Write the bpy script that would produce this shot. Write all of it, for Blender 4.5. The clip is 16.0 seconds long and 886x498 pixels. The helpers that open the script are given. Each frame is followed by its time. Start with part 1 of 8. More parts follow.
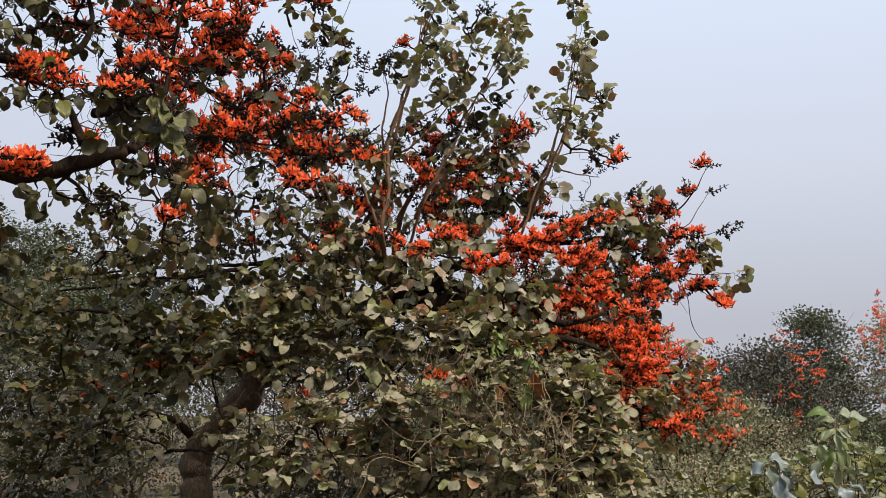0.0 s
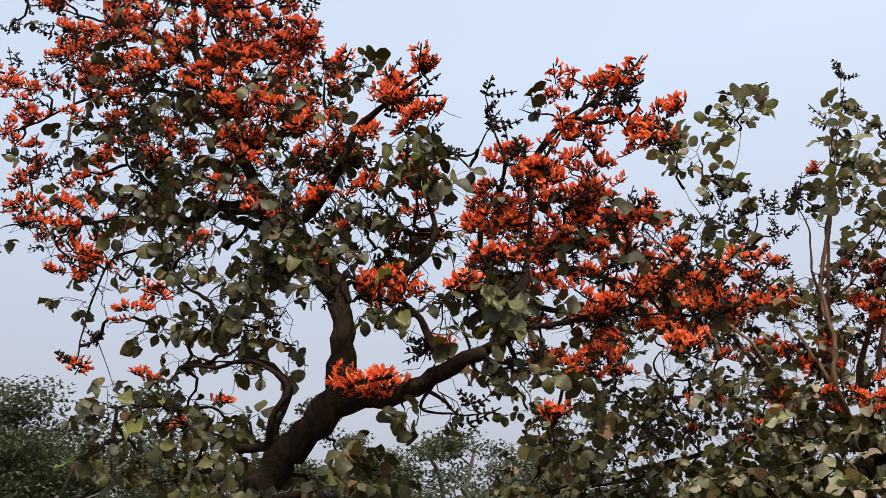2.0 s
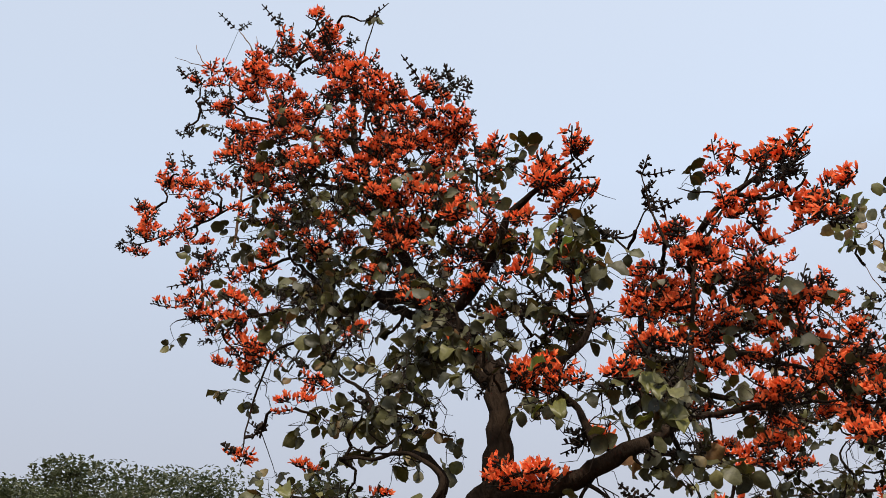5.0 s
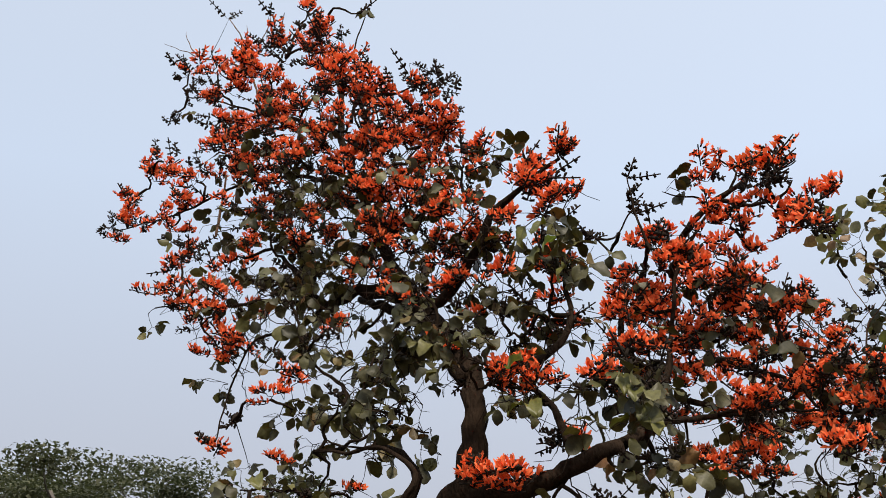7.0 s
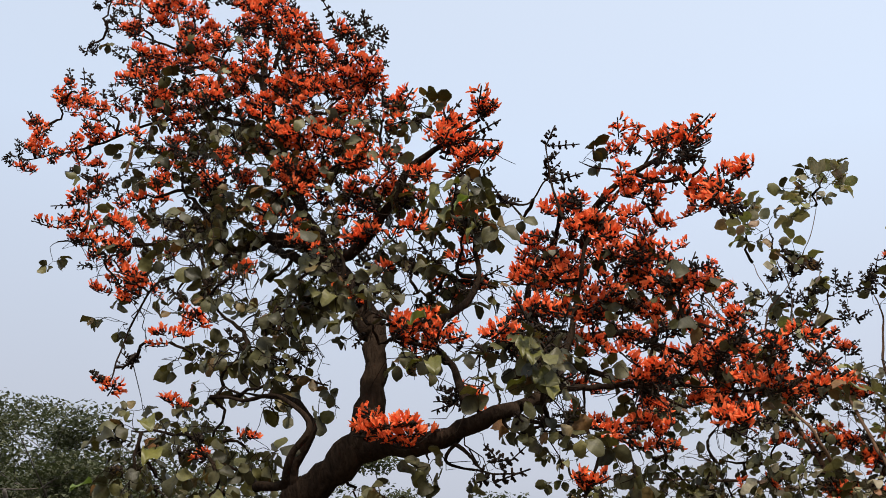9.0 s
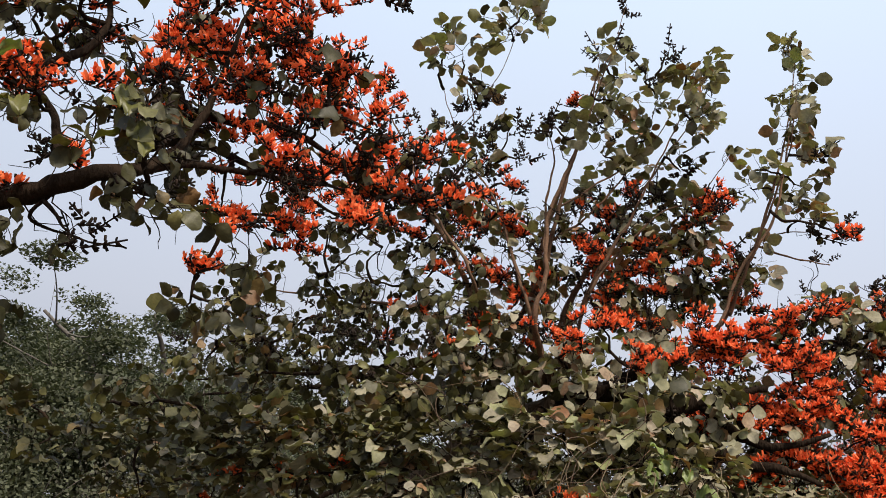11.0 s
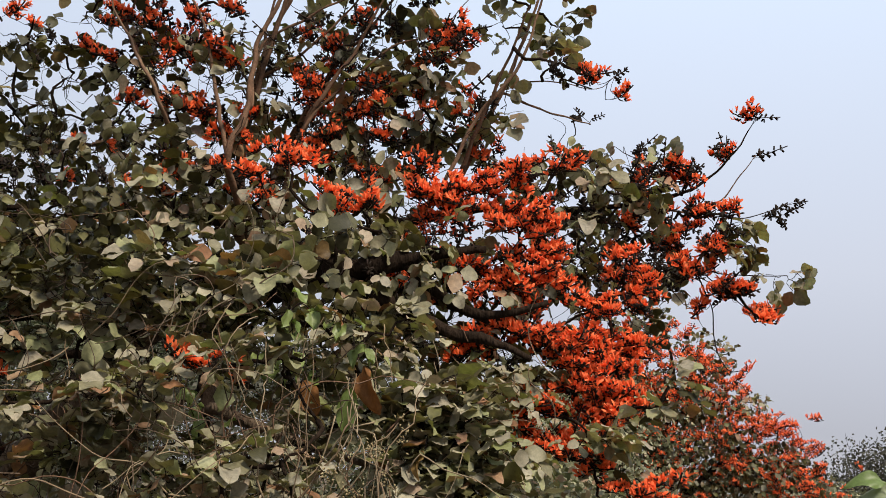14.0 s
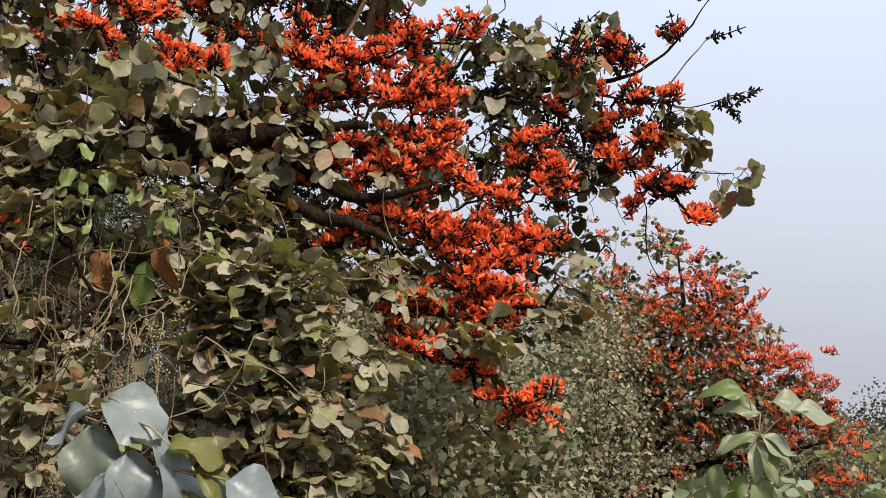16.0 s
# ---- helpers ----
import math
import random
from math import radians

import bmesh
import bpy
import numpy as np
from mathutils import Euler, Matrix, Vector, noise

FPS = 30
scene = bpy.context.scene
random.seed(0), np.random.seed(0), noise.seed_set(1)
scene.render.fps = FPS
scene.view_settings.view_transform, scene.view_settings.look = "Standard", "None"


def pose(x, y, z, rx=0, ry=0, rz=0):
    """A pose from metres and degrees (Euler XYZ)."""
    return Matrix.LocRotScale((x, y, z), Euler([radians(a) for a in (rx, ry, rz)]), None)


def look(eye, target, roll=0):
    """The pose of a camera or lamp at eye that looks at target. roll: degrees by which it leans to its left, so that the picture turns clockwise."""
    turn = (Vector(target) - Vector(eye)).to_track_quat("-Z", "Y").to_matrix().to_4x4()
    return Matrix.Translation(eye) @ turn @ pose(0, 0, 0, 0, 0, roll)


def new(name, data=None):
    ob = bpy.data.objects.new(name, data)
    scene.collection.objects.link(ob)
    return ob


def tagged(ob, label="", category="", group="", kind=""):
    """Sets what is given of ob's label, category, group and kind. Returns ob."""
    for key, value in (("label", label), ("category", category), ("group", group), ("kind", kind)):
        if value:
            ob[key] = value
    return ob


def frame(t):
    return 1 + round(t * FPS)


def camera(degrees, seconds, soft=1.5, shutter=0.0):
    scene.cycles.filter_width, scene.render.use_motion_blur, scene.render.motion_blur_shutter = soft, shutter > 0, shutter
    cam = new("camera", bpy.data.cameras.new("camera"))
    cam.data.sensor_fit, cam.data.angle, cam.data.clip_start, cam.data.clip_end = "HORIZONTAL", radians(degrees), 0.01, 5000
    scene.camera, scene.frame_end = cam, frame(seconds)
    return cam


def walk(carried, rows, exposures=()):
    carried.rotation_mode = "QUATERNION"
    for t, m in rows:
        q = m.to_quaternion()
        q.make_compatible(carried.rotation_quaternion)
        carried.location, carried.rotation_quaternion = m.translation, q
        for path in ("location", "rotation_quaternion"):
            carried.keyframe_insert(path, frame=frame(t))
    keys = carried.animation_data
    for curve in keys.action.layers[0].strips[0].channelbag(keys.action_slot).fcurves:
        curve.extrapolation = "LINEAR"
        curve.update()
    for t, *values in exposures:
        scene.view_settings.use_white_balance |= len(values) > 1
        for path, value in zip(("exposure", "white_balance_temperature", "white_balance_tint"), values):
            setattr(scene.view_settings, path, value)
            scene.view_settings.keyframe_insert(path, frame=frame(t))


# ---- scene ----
cam = camera(45.9, 16.0, soft=0.8)
METRES, EYE, TILT, LEAN, TURN = 5.4, 1.6, 9.0, 0.0, 0.0
ROWS = [
    (0.0, 0.0, 0.0, 0.0, 0.0, 0.0, -0.0),
    (0.5, 0.0361, 0.06, -0.0144, -0.02, 0.28, 0.94),
    (1.0, 0.0675, 0.1142, -0.0272, 5.76, 2.56, 3.28),
    (1.5, 0.0822, 0.1561, -0.0288, 16.19, 6.82, 6.77),
    (2.0, 0.0816, 0.1854, -0.0276, 27.79, 13.41, 9.58),
    (2.5, 0.0875, 0.2067, -0.0229, 34.38, 17.49, 9.68),
    (3.0, 0.0924, 0.2129, -0.0211, 36.43, 19.02, 9.22),
    (3.5, 0.0879, 0.2118, -0.0234, 36.76, 19.44, 9.0),
    (4.0, 0.0872, 0.2121, -0.0234, 36.88, 19.51, 8.9),
    (6.5, 0.0854, 0.2222, -0.0287, 37.83, 19.96, 7.49),
    (7.0, 0.0853, 0.2238, -0.0293, 35.92, 19.54, 6.6),
    (7.5, 0.0856, 0.2246, -0.03, 33.94, 19.2, 5.5),
    (8.0, 0.086, 0.2249, -0.0303, 32.53, 19.09, 4.59),
    (10.5, 0.1216, 0.3186, -0.0632, 20.97, 10.36, 0.88),
    (11.0, 0.1466, 0.3629, -0.0748, 14.9, 8.03, -1.72),
    (11.5, 0.1721, 0.4109, -0.0844, 11.66, 7.0, -3.6),
    (12.0, 0.1966, 0.4631, -0.0959, 10.69, 6.68, -4.06),
    (12.5, 0.2283, 0.5054, -0.1065, 9.39, 5.86, -4.12),
    (13.0, 0.2625, 0.5484, -0.1155, 8.05, 4.67, -4.44),
    (13.5, 0.2935, 0.5985, -0.1275, 7.49, 4.37, -4.54),
    (14.0, 0.3277, 0.6399, -0.1353, 8.39, 3.97, -4.1),
    (14.5, 0.3677, 0.6777, -0.1396, 10.8, 2.09, -3.44),
    (15.0, 0.4124, 0.7176, -0.1509, 11.63, 0.32, -5.01),
    (15.5, 0.4514, 0.7575, -0.1545, 11.98, -0.25, -6.21),
    (16.0, 0.5008, 0.8031, -0.1611, 12.17, -0.23, -6.24),
]
ALONG = [(t, pose(0, 0, EYE, TILT, LEAN, TURN) @ pose(METRES * x, METRES * y, METRES * z, 90 + pitch, roll, yaw)) for t, x, y, z, yaw, pitch, roll in ROWS]
walk(cam, ALONG, [(0.0, 0.05), (1.0, 0.05), (2.5, -0.11), (8.0, -0.12), (10.3, 0.03), (11.0, 0.03), (12.5, -0.02), (14.5, 0.06), (16.0, 0.13)])

# ---- sky and sun: a hazy, nearly shadowless afternoon ----
SUN_HIGH, SUN_TURN = 51.0, 136.0
world = bpy.data.worlds.new("world")
scene.world = world
world.use_nodes = True
wt = world.node_tree
wt.nodes.clear()
w_out = wt.nodes.new("ShaderNodeOutputWorld")
w_bg = wt.nodes.new("ShaderNodeBackground")
w_sky = wt.nodes.new("ShaderNodeTexSky")
w_sky.sky_type, w_sky.sun_disc = "NISHITA", False
w_sky.sun_elevation, w_sky.sun_rotation = radians(SUN_HIGH), radians(SUN_TURN)
w_sky.air_density, w_sky.dust_density, w_sky.ozone_density = 1.0, 3.0, 1.0
w_co = wt.nodes.new("ShaderNodeTexCoord")
w_sep = wt.nodes.new("ShaderNodeSeparateXYZ")
w_ramp = wt.nodes.new("ShaderNodeValToRGB")
w_add = wt.nodes.new("ShaderNodeMix")
w_add.data_type, w_add.blend_type = "RGBA", "ADD"
w_add.inputs[0].default_value = 1.0
w_scale = wt.nodes.new("ShaderNodeMix")
w_scale.data_type, w_scale.blend_type = "RGBA", "MULTIPLY"
w_scale.inputs[0].default_value = 1.0
SKY_PART = 0.012
w_scale.inputs[7].default_value = (SKY_PART, SKY_PART, SKY_PART, 1)
stops = w_ramp.color_ramp.elements
stops[0].position, stops[0].color = 0.0, (0.44, 0.45, 0.505, 1)
stops[1].position, stops[1].color = 1.0, (0.70, 0.75, 0.85, 1)
for place, tone in ((0.08, (0.425, 0.433, 0.492)), (0.22, (0.565, 0.594, 0.68)), (0.5, (0.68, 0.785, 0.955))):
    stops.new(place).color = (*tone, 1)
# the haze is brighter towards the sun's side
w_side = wt.nodes.new("ShaderNodeMapRange")
w_side.inputs["From Min"].default_value, w_side.inputs["From Max"].default_value = -0.75, 0.0
w_side.inputs["To Min"].default_value, w_side.inputs["To Max"].default_value = 0.96, 1.07
wt.links.new(w_sep.outputs["X"], w_side.inputs["Value"])
wt.links.new(w_co.outputs["Generated"], w_sep.inputs[0])
wt.links.new(w_sep.outputs["Z"], w_ramp.inputs["Fac"])
wt.links.new(w_sky.outputs["Color"], w_scale.inputs[6])
wt.links.new(w_scale.outputs[2], w_add.inputs[6])
wt.links.new(w_ramp.outputs["Color"], w_add.inputs[7])
wt.links.new(w_add.outputs[2], w_bg.inputs["Color"])
wt.links.new(w_bg.outputs[0], w_out.inputs["Surface"])
wt.links.new(w_side.outputs[0], w_bg.inputs["Strength"])

sun_data = bpy.data.lights.new("sun", "SUN")
sun_data.energy, sun_data.angle, sun_data.color = 5.0, radians(12), (1.0, 0.89, 0.74)
sun = new("sun", sun_data)
_a, _e = radians(SUN_TURN), radians(SUN_HIGH)
sun.matrix_world = look((math.sin(_a) * math.cos(_e) * 50, math.cos(_a) * math.cos(_e) * 50, math.sin(_e) * 50), (0, 0, 0))


# ---- materials ----
def material(name, stops_, rough=0.6, spec=0.3, translucent=0.0, grain=60.0, grain_mix=0.35, bump=0.0, bump_scale=80.0, veins=False, tip=None, stretch=(1, 1, 1), transl_tint=(1, 1, 1)):
    """Colour by a ramp over the piece's own chance, mottled by two sizes of noise."""
    m = bpy.data.materials.new(name)
    m.use_nodes = True
    nt = m.node_tree
    nt.nodes.clear()
    N = nt.nodes.new
    L = nt.links.new
    out = N("ShaderNodeOutputMaterial")
    bs = N("ShaderNodeBsdfPrincipled")
    bs.inputs["Roughness"].default_value = rough
    bs.inputs["Specular IOR Level"].default_value = spec
    info, geo = N("ShaderNodeObjectInfo"), N("ShaderNodeNewGeometry")
    add = N("ShaderNodeMath")
    add.operation = "ADD"
    L(info.outputs["Random"], add.inputs[0])
    L(geo.outputs["Random Per Island"], add.inputs[1])
    fr = N("ShaderNodeMath")
    fr.operation = "FRACT"
    L(add.outputs[0], fr.inputs[0])
    ramp = N("ShaderNodeValToRGB")
    el = ramp.color_ramp.elements
    for i, (p, c) in enumerate(stops_):
        e = el[i] if i < 2 else el.new(p)
        e.position, e.color = p, (*c, 1)
    L(fr.outputs[0], ramp.inputs["Fac"])
    co = N("ShaderNodeTexCoord")
    mp = N("ShaderNodeMapping")
    mp.inputs["Scale"].default_value = stretch
    L(co.outputs["Object"], mp.inputs["Vector"])
    n1, n2 = N("ShaderNodeTexNoise"), N("ShaderNodeTexNoise")
    n1.inputs["Scale"].default_value, n1.inputs["Detail"].default_value = grain, 3
    n2.inputs["Scale"].default_value, n2.inputs["Detail"].default_value = grain / 7, 2
    L(mp.outputs[0], n1.inputs["Vector"])
    L(mp.outputs[0], n2.inputs["Vector"])
    s = N("ShaderNodeMath")
    s.operation = "ADD"
    L(n1.outputs["Fac"], s.inputs[0])
    L(n2.outputs["Fac"], s.inputs[1])
    mr = N("ShaderNodeMapRange")
    mr.inputs["From Min"].default_value, mr.inputs["From Max"].default_value = 0.6, 1.4
    mr.inputs["To Min"].default_value, mr.inputs["To Max"].default_value = 1 - grain_mix, 1 + grain_mix
    L(s.outputs[0], mr.inputs["Value"])
    mul = N("ShaderNodeVectorMath")
    mul.operation = "SCALE"
    L(ramp.outputs["Color"], mul.inputs[0])
    L(mr.outputs[0], mul.inputs["Scale"])
    colour = mul.outputs[0]
    height = n1.outputs["Fac"]
    if veins:
        uv = N("ShaderNodeUVMap")
        uv.uv_map = "UVMap"
        sp = N("ShaderNodeSeparateXYZ")
        L(uv.outputs[0], sp.inputs[0])

        def math_(op, a, b=None, c=None):
            n = N("ShaderNodeMath")
            n.operation = op
            for i, v in enumerate((a, b, c)):
                if v is None:
                    continue
                if isinstance(v, (int, float)):
                    n.inputs[i].default_value = v
                else:
                    L(v, n.inputs[i])
            return n.outputs[0]

        side = math_("ABSOLUTE", sp.outputs[0])
        phase = math_("SUBTRACT", math_("MULTIPLY", sp.outputs[1], 8.0), math_("MULTIPLY", side, 2.2))
        wave = math_("ABSOLUTE", math_("SUBTRACT", math_("FRACT", phase), 0.5))
        rib = math_("MAXIMUM", math_("LESS_THAN", wave, 0.07), math_("LESS_THAN", side, 0.035))
        vein_mul = math_("MULTIPLY_ADD", rib, 0.08, 0.98)
        mul2 = N("ShaderNodeVectorMath")
        mul2.operation = "SCALE"
        L(colour, mul2.inputs[0])
        L(vein_mul, mul2.inputs["Scale"])
        colour = mul2.outputs[0]
        height = math_("MULTIPLY_ADD", wave, 0.18, math_("MULTIPLY", n1.outputs["Fac"], 0.8))
    if tip:
        uv2, sp2, mt = N("ShaderNodeUVMap"), N("ShaderNodeSeparateXYZ"), N("ShaderNodeMix")
        uv2.uv_map, mt.data_type = "UVMap", "RGBA"
        L(uv2.outputs[0], sp2.inputs[0])
        L(sp2.outputs[1], mt.inputs[0])
        L(colour, mt.inputs[6])
        mt.inputs[7].default_value = (*tip, 1)
        colour = mt.outputs[2]
    L(colour, bs.inputs["Base Color"])
    if bump:
        bp = N("ShaderNodeBump")
        bp.inputs["Strength"].default_value, bp.inputs["Distance"].default_value = bump, 1.0 / bump_scale
        L(height, bp.inputs["Height"])
        L(bp.outputs[0], bs.inputs["Normal"])
    if translucent:
        tr, mx = N("ShaderNodeBsdfTranslucent"), N("ShaderNodeMixShader")
        tint = N("ShaderNodeVectorMath")
        tint.operation = "MULTIPLY"
        L(colour, tint.inputs[0])
        tint.inputs[1].default_value = transl_tint
        L(tint.outputs[0], tr.inputs["Color"])
        mx.inputs[0].default_value = translucent
        L(bs.outputs[0], mx.inputs[1])
        L(tr.outputs[0], mx.inputs[2])
        L(mx.outputs[0], out.inputs["Surface"])
    else:
        L(bs.outputs[0], out.inputs["Surface"])
    return m


# one kind of leaf in two tones: shade is put into this colour
LEAF = material("shaded_leaf", [(0.0, (0.027, 0.026, 0.011)), (1.0, (0.079, 0.072, 0.029)), (0.30, (0.046, 0.043, 0.018)), (0.50, (0.079, 0.073, 0.035)), (0.72, (0.069, 0.067, 0.022)), (0.90, (0.127, 0.120, 0.043)), (0.975, (0.156, 0.076, 0.031))],
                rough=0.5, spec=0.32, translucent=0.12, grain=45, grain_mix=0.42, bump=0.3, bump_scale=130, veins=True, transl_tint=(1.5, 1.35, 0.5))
# the same leaf, paler: dust, with sunlight put into the colour
DUSTY_LIT_LEAF = material("dusty_lit_leaf", [(0.0, (0.146, 0.133, 0.074)), (1.0, (0.245, 0.210, 0.139)), (0.26, (0.204, 0.184, 0.116)), (0.46, (0.260, 0.231, 0.172)), (0.64, (0.193, 0.206, 0.082)), (0.84, (0.312, 0.276, 0.206)), (0.945, (0.239, 0.114, 0.054))],
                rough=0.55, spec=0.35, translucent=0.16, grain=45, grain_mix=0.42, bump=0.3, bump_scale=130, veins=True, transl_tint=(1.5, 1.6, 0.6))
OLIVE_LEAF = material("olive_leaf", [(0.0, (0.085, 0.086, 0.018)), (1.0, (0.15, 0.145, 0.035))], rough=0.45, spec=0.45, translucent=0.2, grain=45, grain_mix=0.25, bump=0.25, bump_scale=150, veins=True, transl_tint=(1.4, 1.5, 0.5))
FRESH_LEAF = material("fresh_leaf", [(0.0, (0.111, 0.162, 0.0425)), (1.0, (0.178, 0.23, 0.068)), (0.5, (0.145, 0.178, 0.0595))], rough=0.45, spec=0.4, translucent=0.25, grain=50, grain_mix=0.22, bump=0.2, bump_scale=160, veins=True, transl_tint=(1.4, 1.6, 0.6))
GREY_LEAF = material("grey_green_leaf", [(0.0, (0.15, 0.18, 0.188)), (1.0, (0.10, 0.118, 0.058)), (0.55, (0.19, 0.222, 0.23))], rough=0.42, spec=0.5, translucent=0.15, grain=45, grain_mix=0.2, bump=0.25, bump_scale=150, veins=True, transl_tint=(1.3, 1.5, 0.6))
PALE_LEAF = material("pale_green_leaf", [(0.0, (0.204, 0.23, 0.145)), (1.0, (0.145, 0.17, 0.0765)), (0.5, (0.238, 0.264, 0.187))], rough=0.45, spec=0.45, translucent=0.2, grain=45, grain_mix=0.2, bump=0.2, bump_scale=150, veins=True, transl_tint=(1.3, 1.5, 0.6))
DRY_LEAF = material("dry_leaf", [(0.0, (0.25, 0.105, 0.034)), (1.0, (0.30, 0.20, 0.075)), (0.5, (0.20, 0.078, 0.026))], rough=0.7, spec=0.2, translucent=0.2, grain=40, grain_mix=0.4, bump=0.4, bump_scale=120, veins=True, transl_tint=(1.3, 1.0, 0.6))
PETAL = material("orange_petal", [(0.0, (0.88, 0.130, 0.032)), (1.0, (0.78, 0.080, 0.022)), (0.4, (0.92, 0.172, 0.050)), (0.75, (0.90, 0.138, 0.036))], rough=0.7, spec=0.12, translucent=0.34, grain=120, grain_mix=0.25, tip=(0.94, 0.24, 0.095), transl_tint=(1.0, 0.8, 0.6))
CALYX = material("dark_velvet_calyx", [(0.0, (0.012, 0.009, 0.007)), (1.0, (0.026, 0.016, 0.012)), (0.5, (0.018, 0.013, 0.009))], rough=0.8, spec=0.15, grain=150)
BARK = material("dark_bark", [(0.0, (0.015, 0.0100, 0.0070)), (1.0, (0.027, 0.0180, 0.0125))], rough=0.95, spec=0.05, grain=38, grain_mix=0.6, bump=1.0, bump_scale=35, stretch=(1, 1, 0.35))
PALE_BARK = material("tan_young_bark", [(0.0, (0.105, 0.060, 0.037)), (1.0, (0.160, 0.096, 0.060))], rough=0.85, spec=0.15, grain=70, grain_mix=0.45, bump=0.6, bump_scale=90)
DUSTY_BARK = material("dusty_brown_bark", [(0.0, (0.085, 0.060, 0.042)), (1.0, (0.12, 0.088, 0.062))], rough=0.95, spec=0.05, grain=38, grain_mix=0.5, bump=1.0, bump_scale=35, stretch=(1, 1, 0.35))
TWIG = material("twig_bark", [(0.0, (0.013, 0.009, 0.007)), (1.0, (0.050, 0.036, 0.026)), (0.6, (0.020, 0.014, 0.011))], rough=0.9, spec=0.1, grain=90)
VINE = material("pale_dry_vine", [(0.0, (0.165, 0.115, 0.070)), (1.0, (0.270, 0.215, 0.140))], rough=0.85, spec=0.1, grain=90)
FLORET = material("cream_floret", [(0.0, (0.32, 0.26, 0.14)), (1.0, (0.20, 0.14, 0.07)), (0.5, (0.36, 0.30, 0.17))], rough=0.8, spec=0.15, translucent=0.15, grain=120)
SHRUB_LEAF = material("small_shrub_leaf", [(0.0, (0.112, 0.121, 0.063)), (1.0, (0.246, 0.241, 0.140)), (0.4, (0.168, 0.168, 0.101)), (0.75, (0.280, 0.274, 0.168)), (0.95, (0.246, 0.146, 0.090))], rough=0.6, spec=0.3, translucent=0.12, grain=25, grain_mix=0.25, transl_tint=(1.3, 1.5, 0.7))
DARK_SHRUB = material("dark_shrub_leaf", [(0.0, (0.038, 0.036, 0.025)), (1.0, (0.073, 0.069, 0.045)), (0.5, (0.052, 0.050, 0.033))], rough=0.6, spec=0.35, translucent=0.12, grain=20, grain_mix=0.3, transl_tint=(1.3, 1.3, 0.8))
# greyed green: the haze of distance is put into the leaf colour
FAR_LEAF = material("hazed_far_leaf", [(0.0, (0.055, 0.062, 0.035)), (1.0, (0.097, 0.101, 0.059)), (0.5, (0.070, 0.077, 0.044))], rough=0.7, spec=0.3, translucent=0.2, grain=6, grain_mix=0.3, transl_tint=(1.2, 1.4, 0.8))
FAR_BARK = material("grey_bark", [(0.0, (0.105, 0.091, 0.0805)), (1.0, (0.14, 0.126, 0.112))], rough=0.9, spec=0.1, grain=12, grain_mix=0.4, bump=0.6, bump_scale=30)
SOIL = material("dusty_soil", [(0.0, (0.101, 0.078, 0.055)), (1.0, (0.121, 0.098, 0.066))], rough=0.95, spec=0.1, grain=3.0, grain_mix=0.35, bump=0.8, bump_scale=25)



# ---- mesh building ----
class Geo:
    """Gathers pieces of mesh: vertices, faces, material slots and leaf coordinates."""

    def __init__(self):
        self.v, self.f, self.m, self.uv, self.n = [], [], [], [], 0

    def add(self, v, f, m=0, uv=None):
        v = np.asarray(v, float)
        self.v.append(v)
        self.uv.append(np.zeros((len(v), 2)) if uv is None else np.asarray(uv, float))
        self.f.extend([tuple(i + self.n for i in q) for q in f])
        self.m.extend([m] * len(f))
        self.n += len(v)

    def join(self, other, mat):
        """Adds another Geo's pieces, moved by a 4x4 matrix."""
        if not other.v:
            return
        v = np.vstack(other.v)
        v = v @ mat[:3, :3].T + mat[:3, 3]
        self.v.append(v)
        self.uv.append(np.vstack(other.uv))
        n = self.n
        self.f.extend([tuple(i + n for i in q) for q in other.f])
        self.m.extend(other.m)
        self.n += len(v)

    def mesh(self, name, mats):
        me = bpy.data.meshes.new(name)
        me.from_pydata(np.vstack(self.v).tolist(), [], self.f)
        for m in mats:
            me.materials.append(m)
        me.polygons.foreach_set("material_index", np.array(self.m, np.int32))
        me.polygons.foreach_set("use_smooth", np.ones(len(self.f), bool))
        lay = me.uv_layers.new(name="UVMap")
        idx = np.zeros(len(me.loops), np.int32)
        me.loops.foreach_get("vertex_index", idx)
        lay.data.foreach_set("uv", np.vstack(self.uv)[idx].ravel().astype(np.float32))
        me.update()
        return me


def grid_faces(rows, cols):
    return [(r * cols + c, r * cols + c + 1, (r + 1) * cols + c + 1, (r + 1) * cols + c) for r in range(rows - 1) for c in range(cols - 1)]


def rot(ax, ay, az):
    m = np.eye(4)
    m[:3, :3] = np.array(Euler((ax, ay, az)).to_matrix())
    return m


def moved(x, y, z, m=None, s=1.0):
    r = np.eye(4) if m is None else m.copy()
    r[:3, :3] *= s
    r[:3, 3] = (x, y, z)
    return r


def smooth_path(pts, step):
    """Catmull-Rom through points of 3 or 4 numbers, sampled about every step metres."""
    p = np.asarray(pts, float)
    p = np.vstack([2 * p[0] - p[1], p, 2 * p[-1] - p[-2]])
    out = []
    for i in range(1, len(p) - 2):
        n = max(2, int(np.linalg.norm(p[i + 1, :3] - p[i, :3]) / step))
        for t in np.arange(n) / n:
            a, b, c, d = p[i - 1], p[i], p[i + 1], p[i + 2]
            out.append(0.5 * (2 * b + (c - a) * t + (2 * a - 5 * b + 4 * c - d) * t * t + (3 * b - a - 3 * c + d) * t ** 3))
    out.append(p[-2])
    return np.array(out)


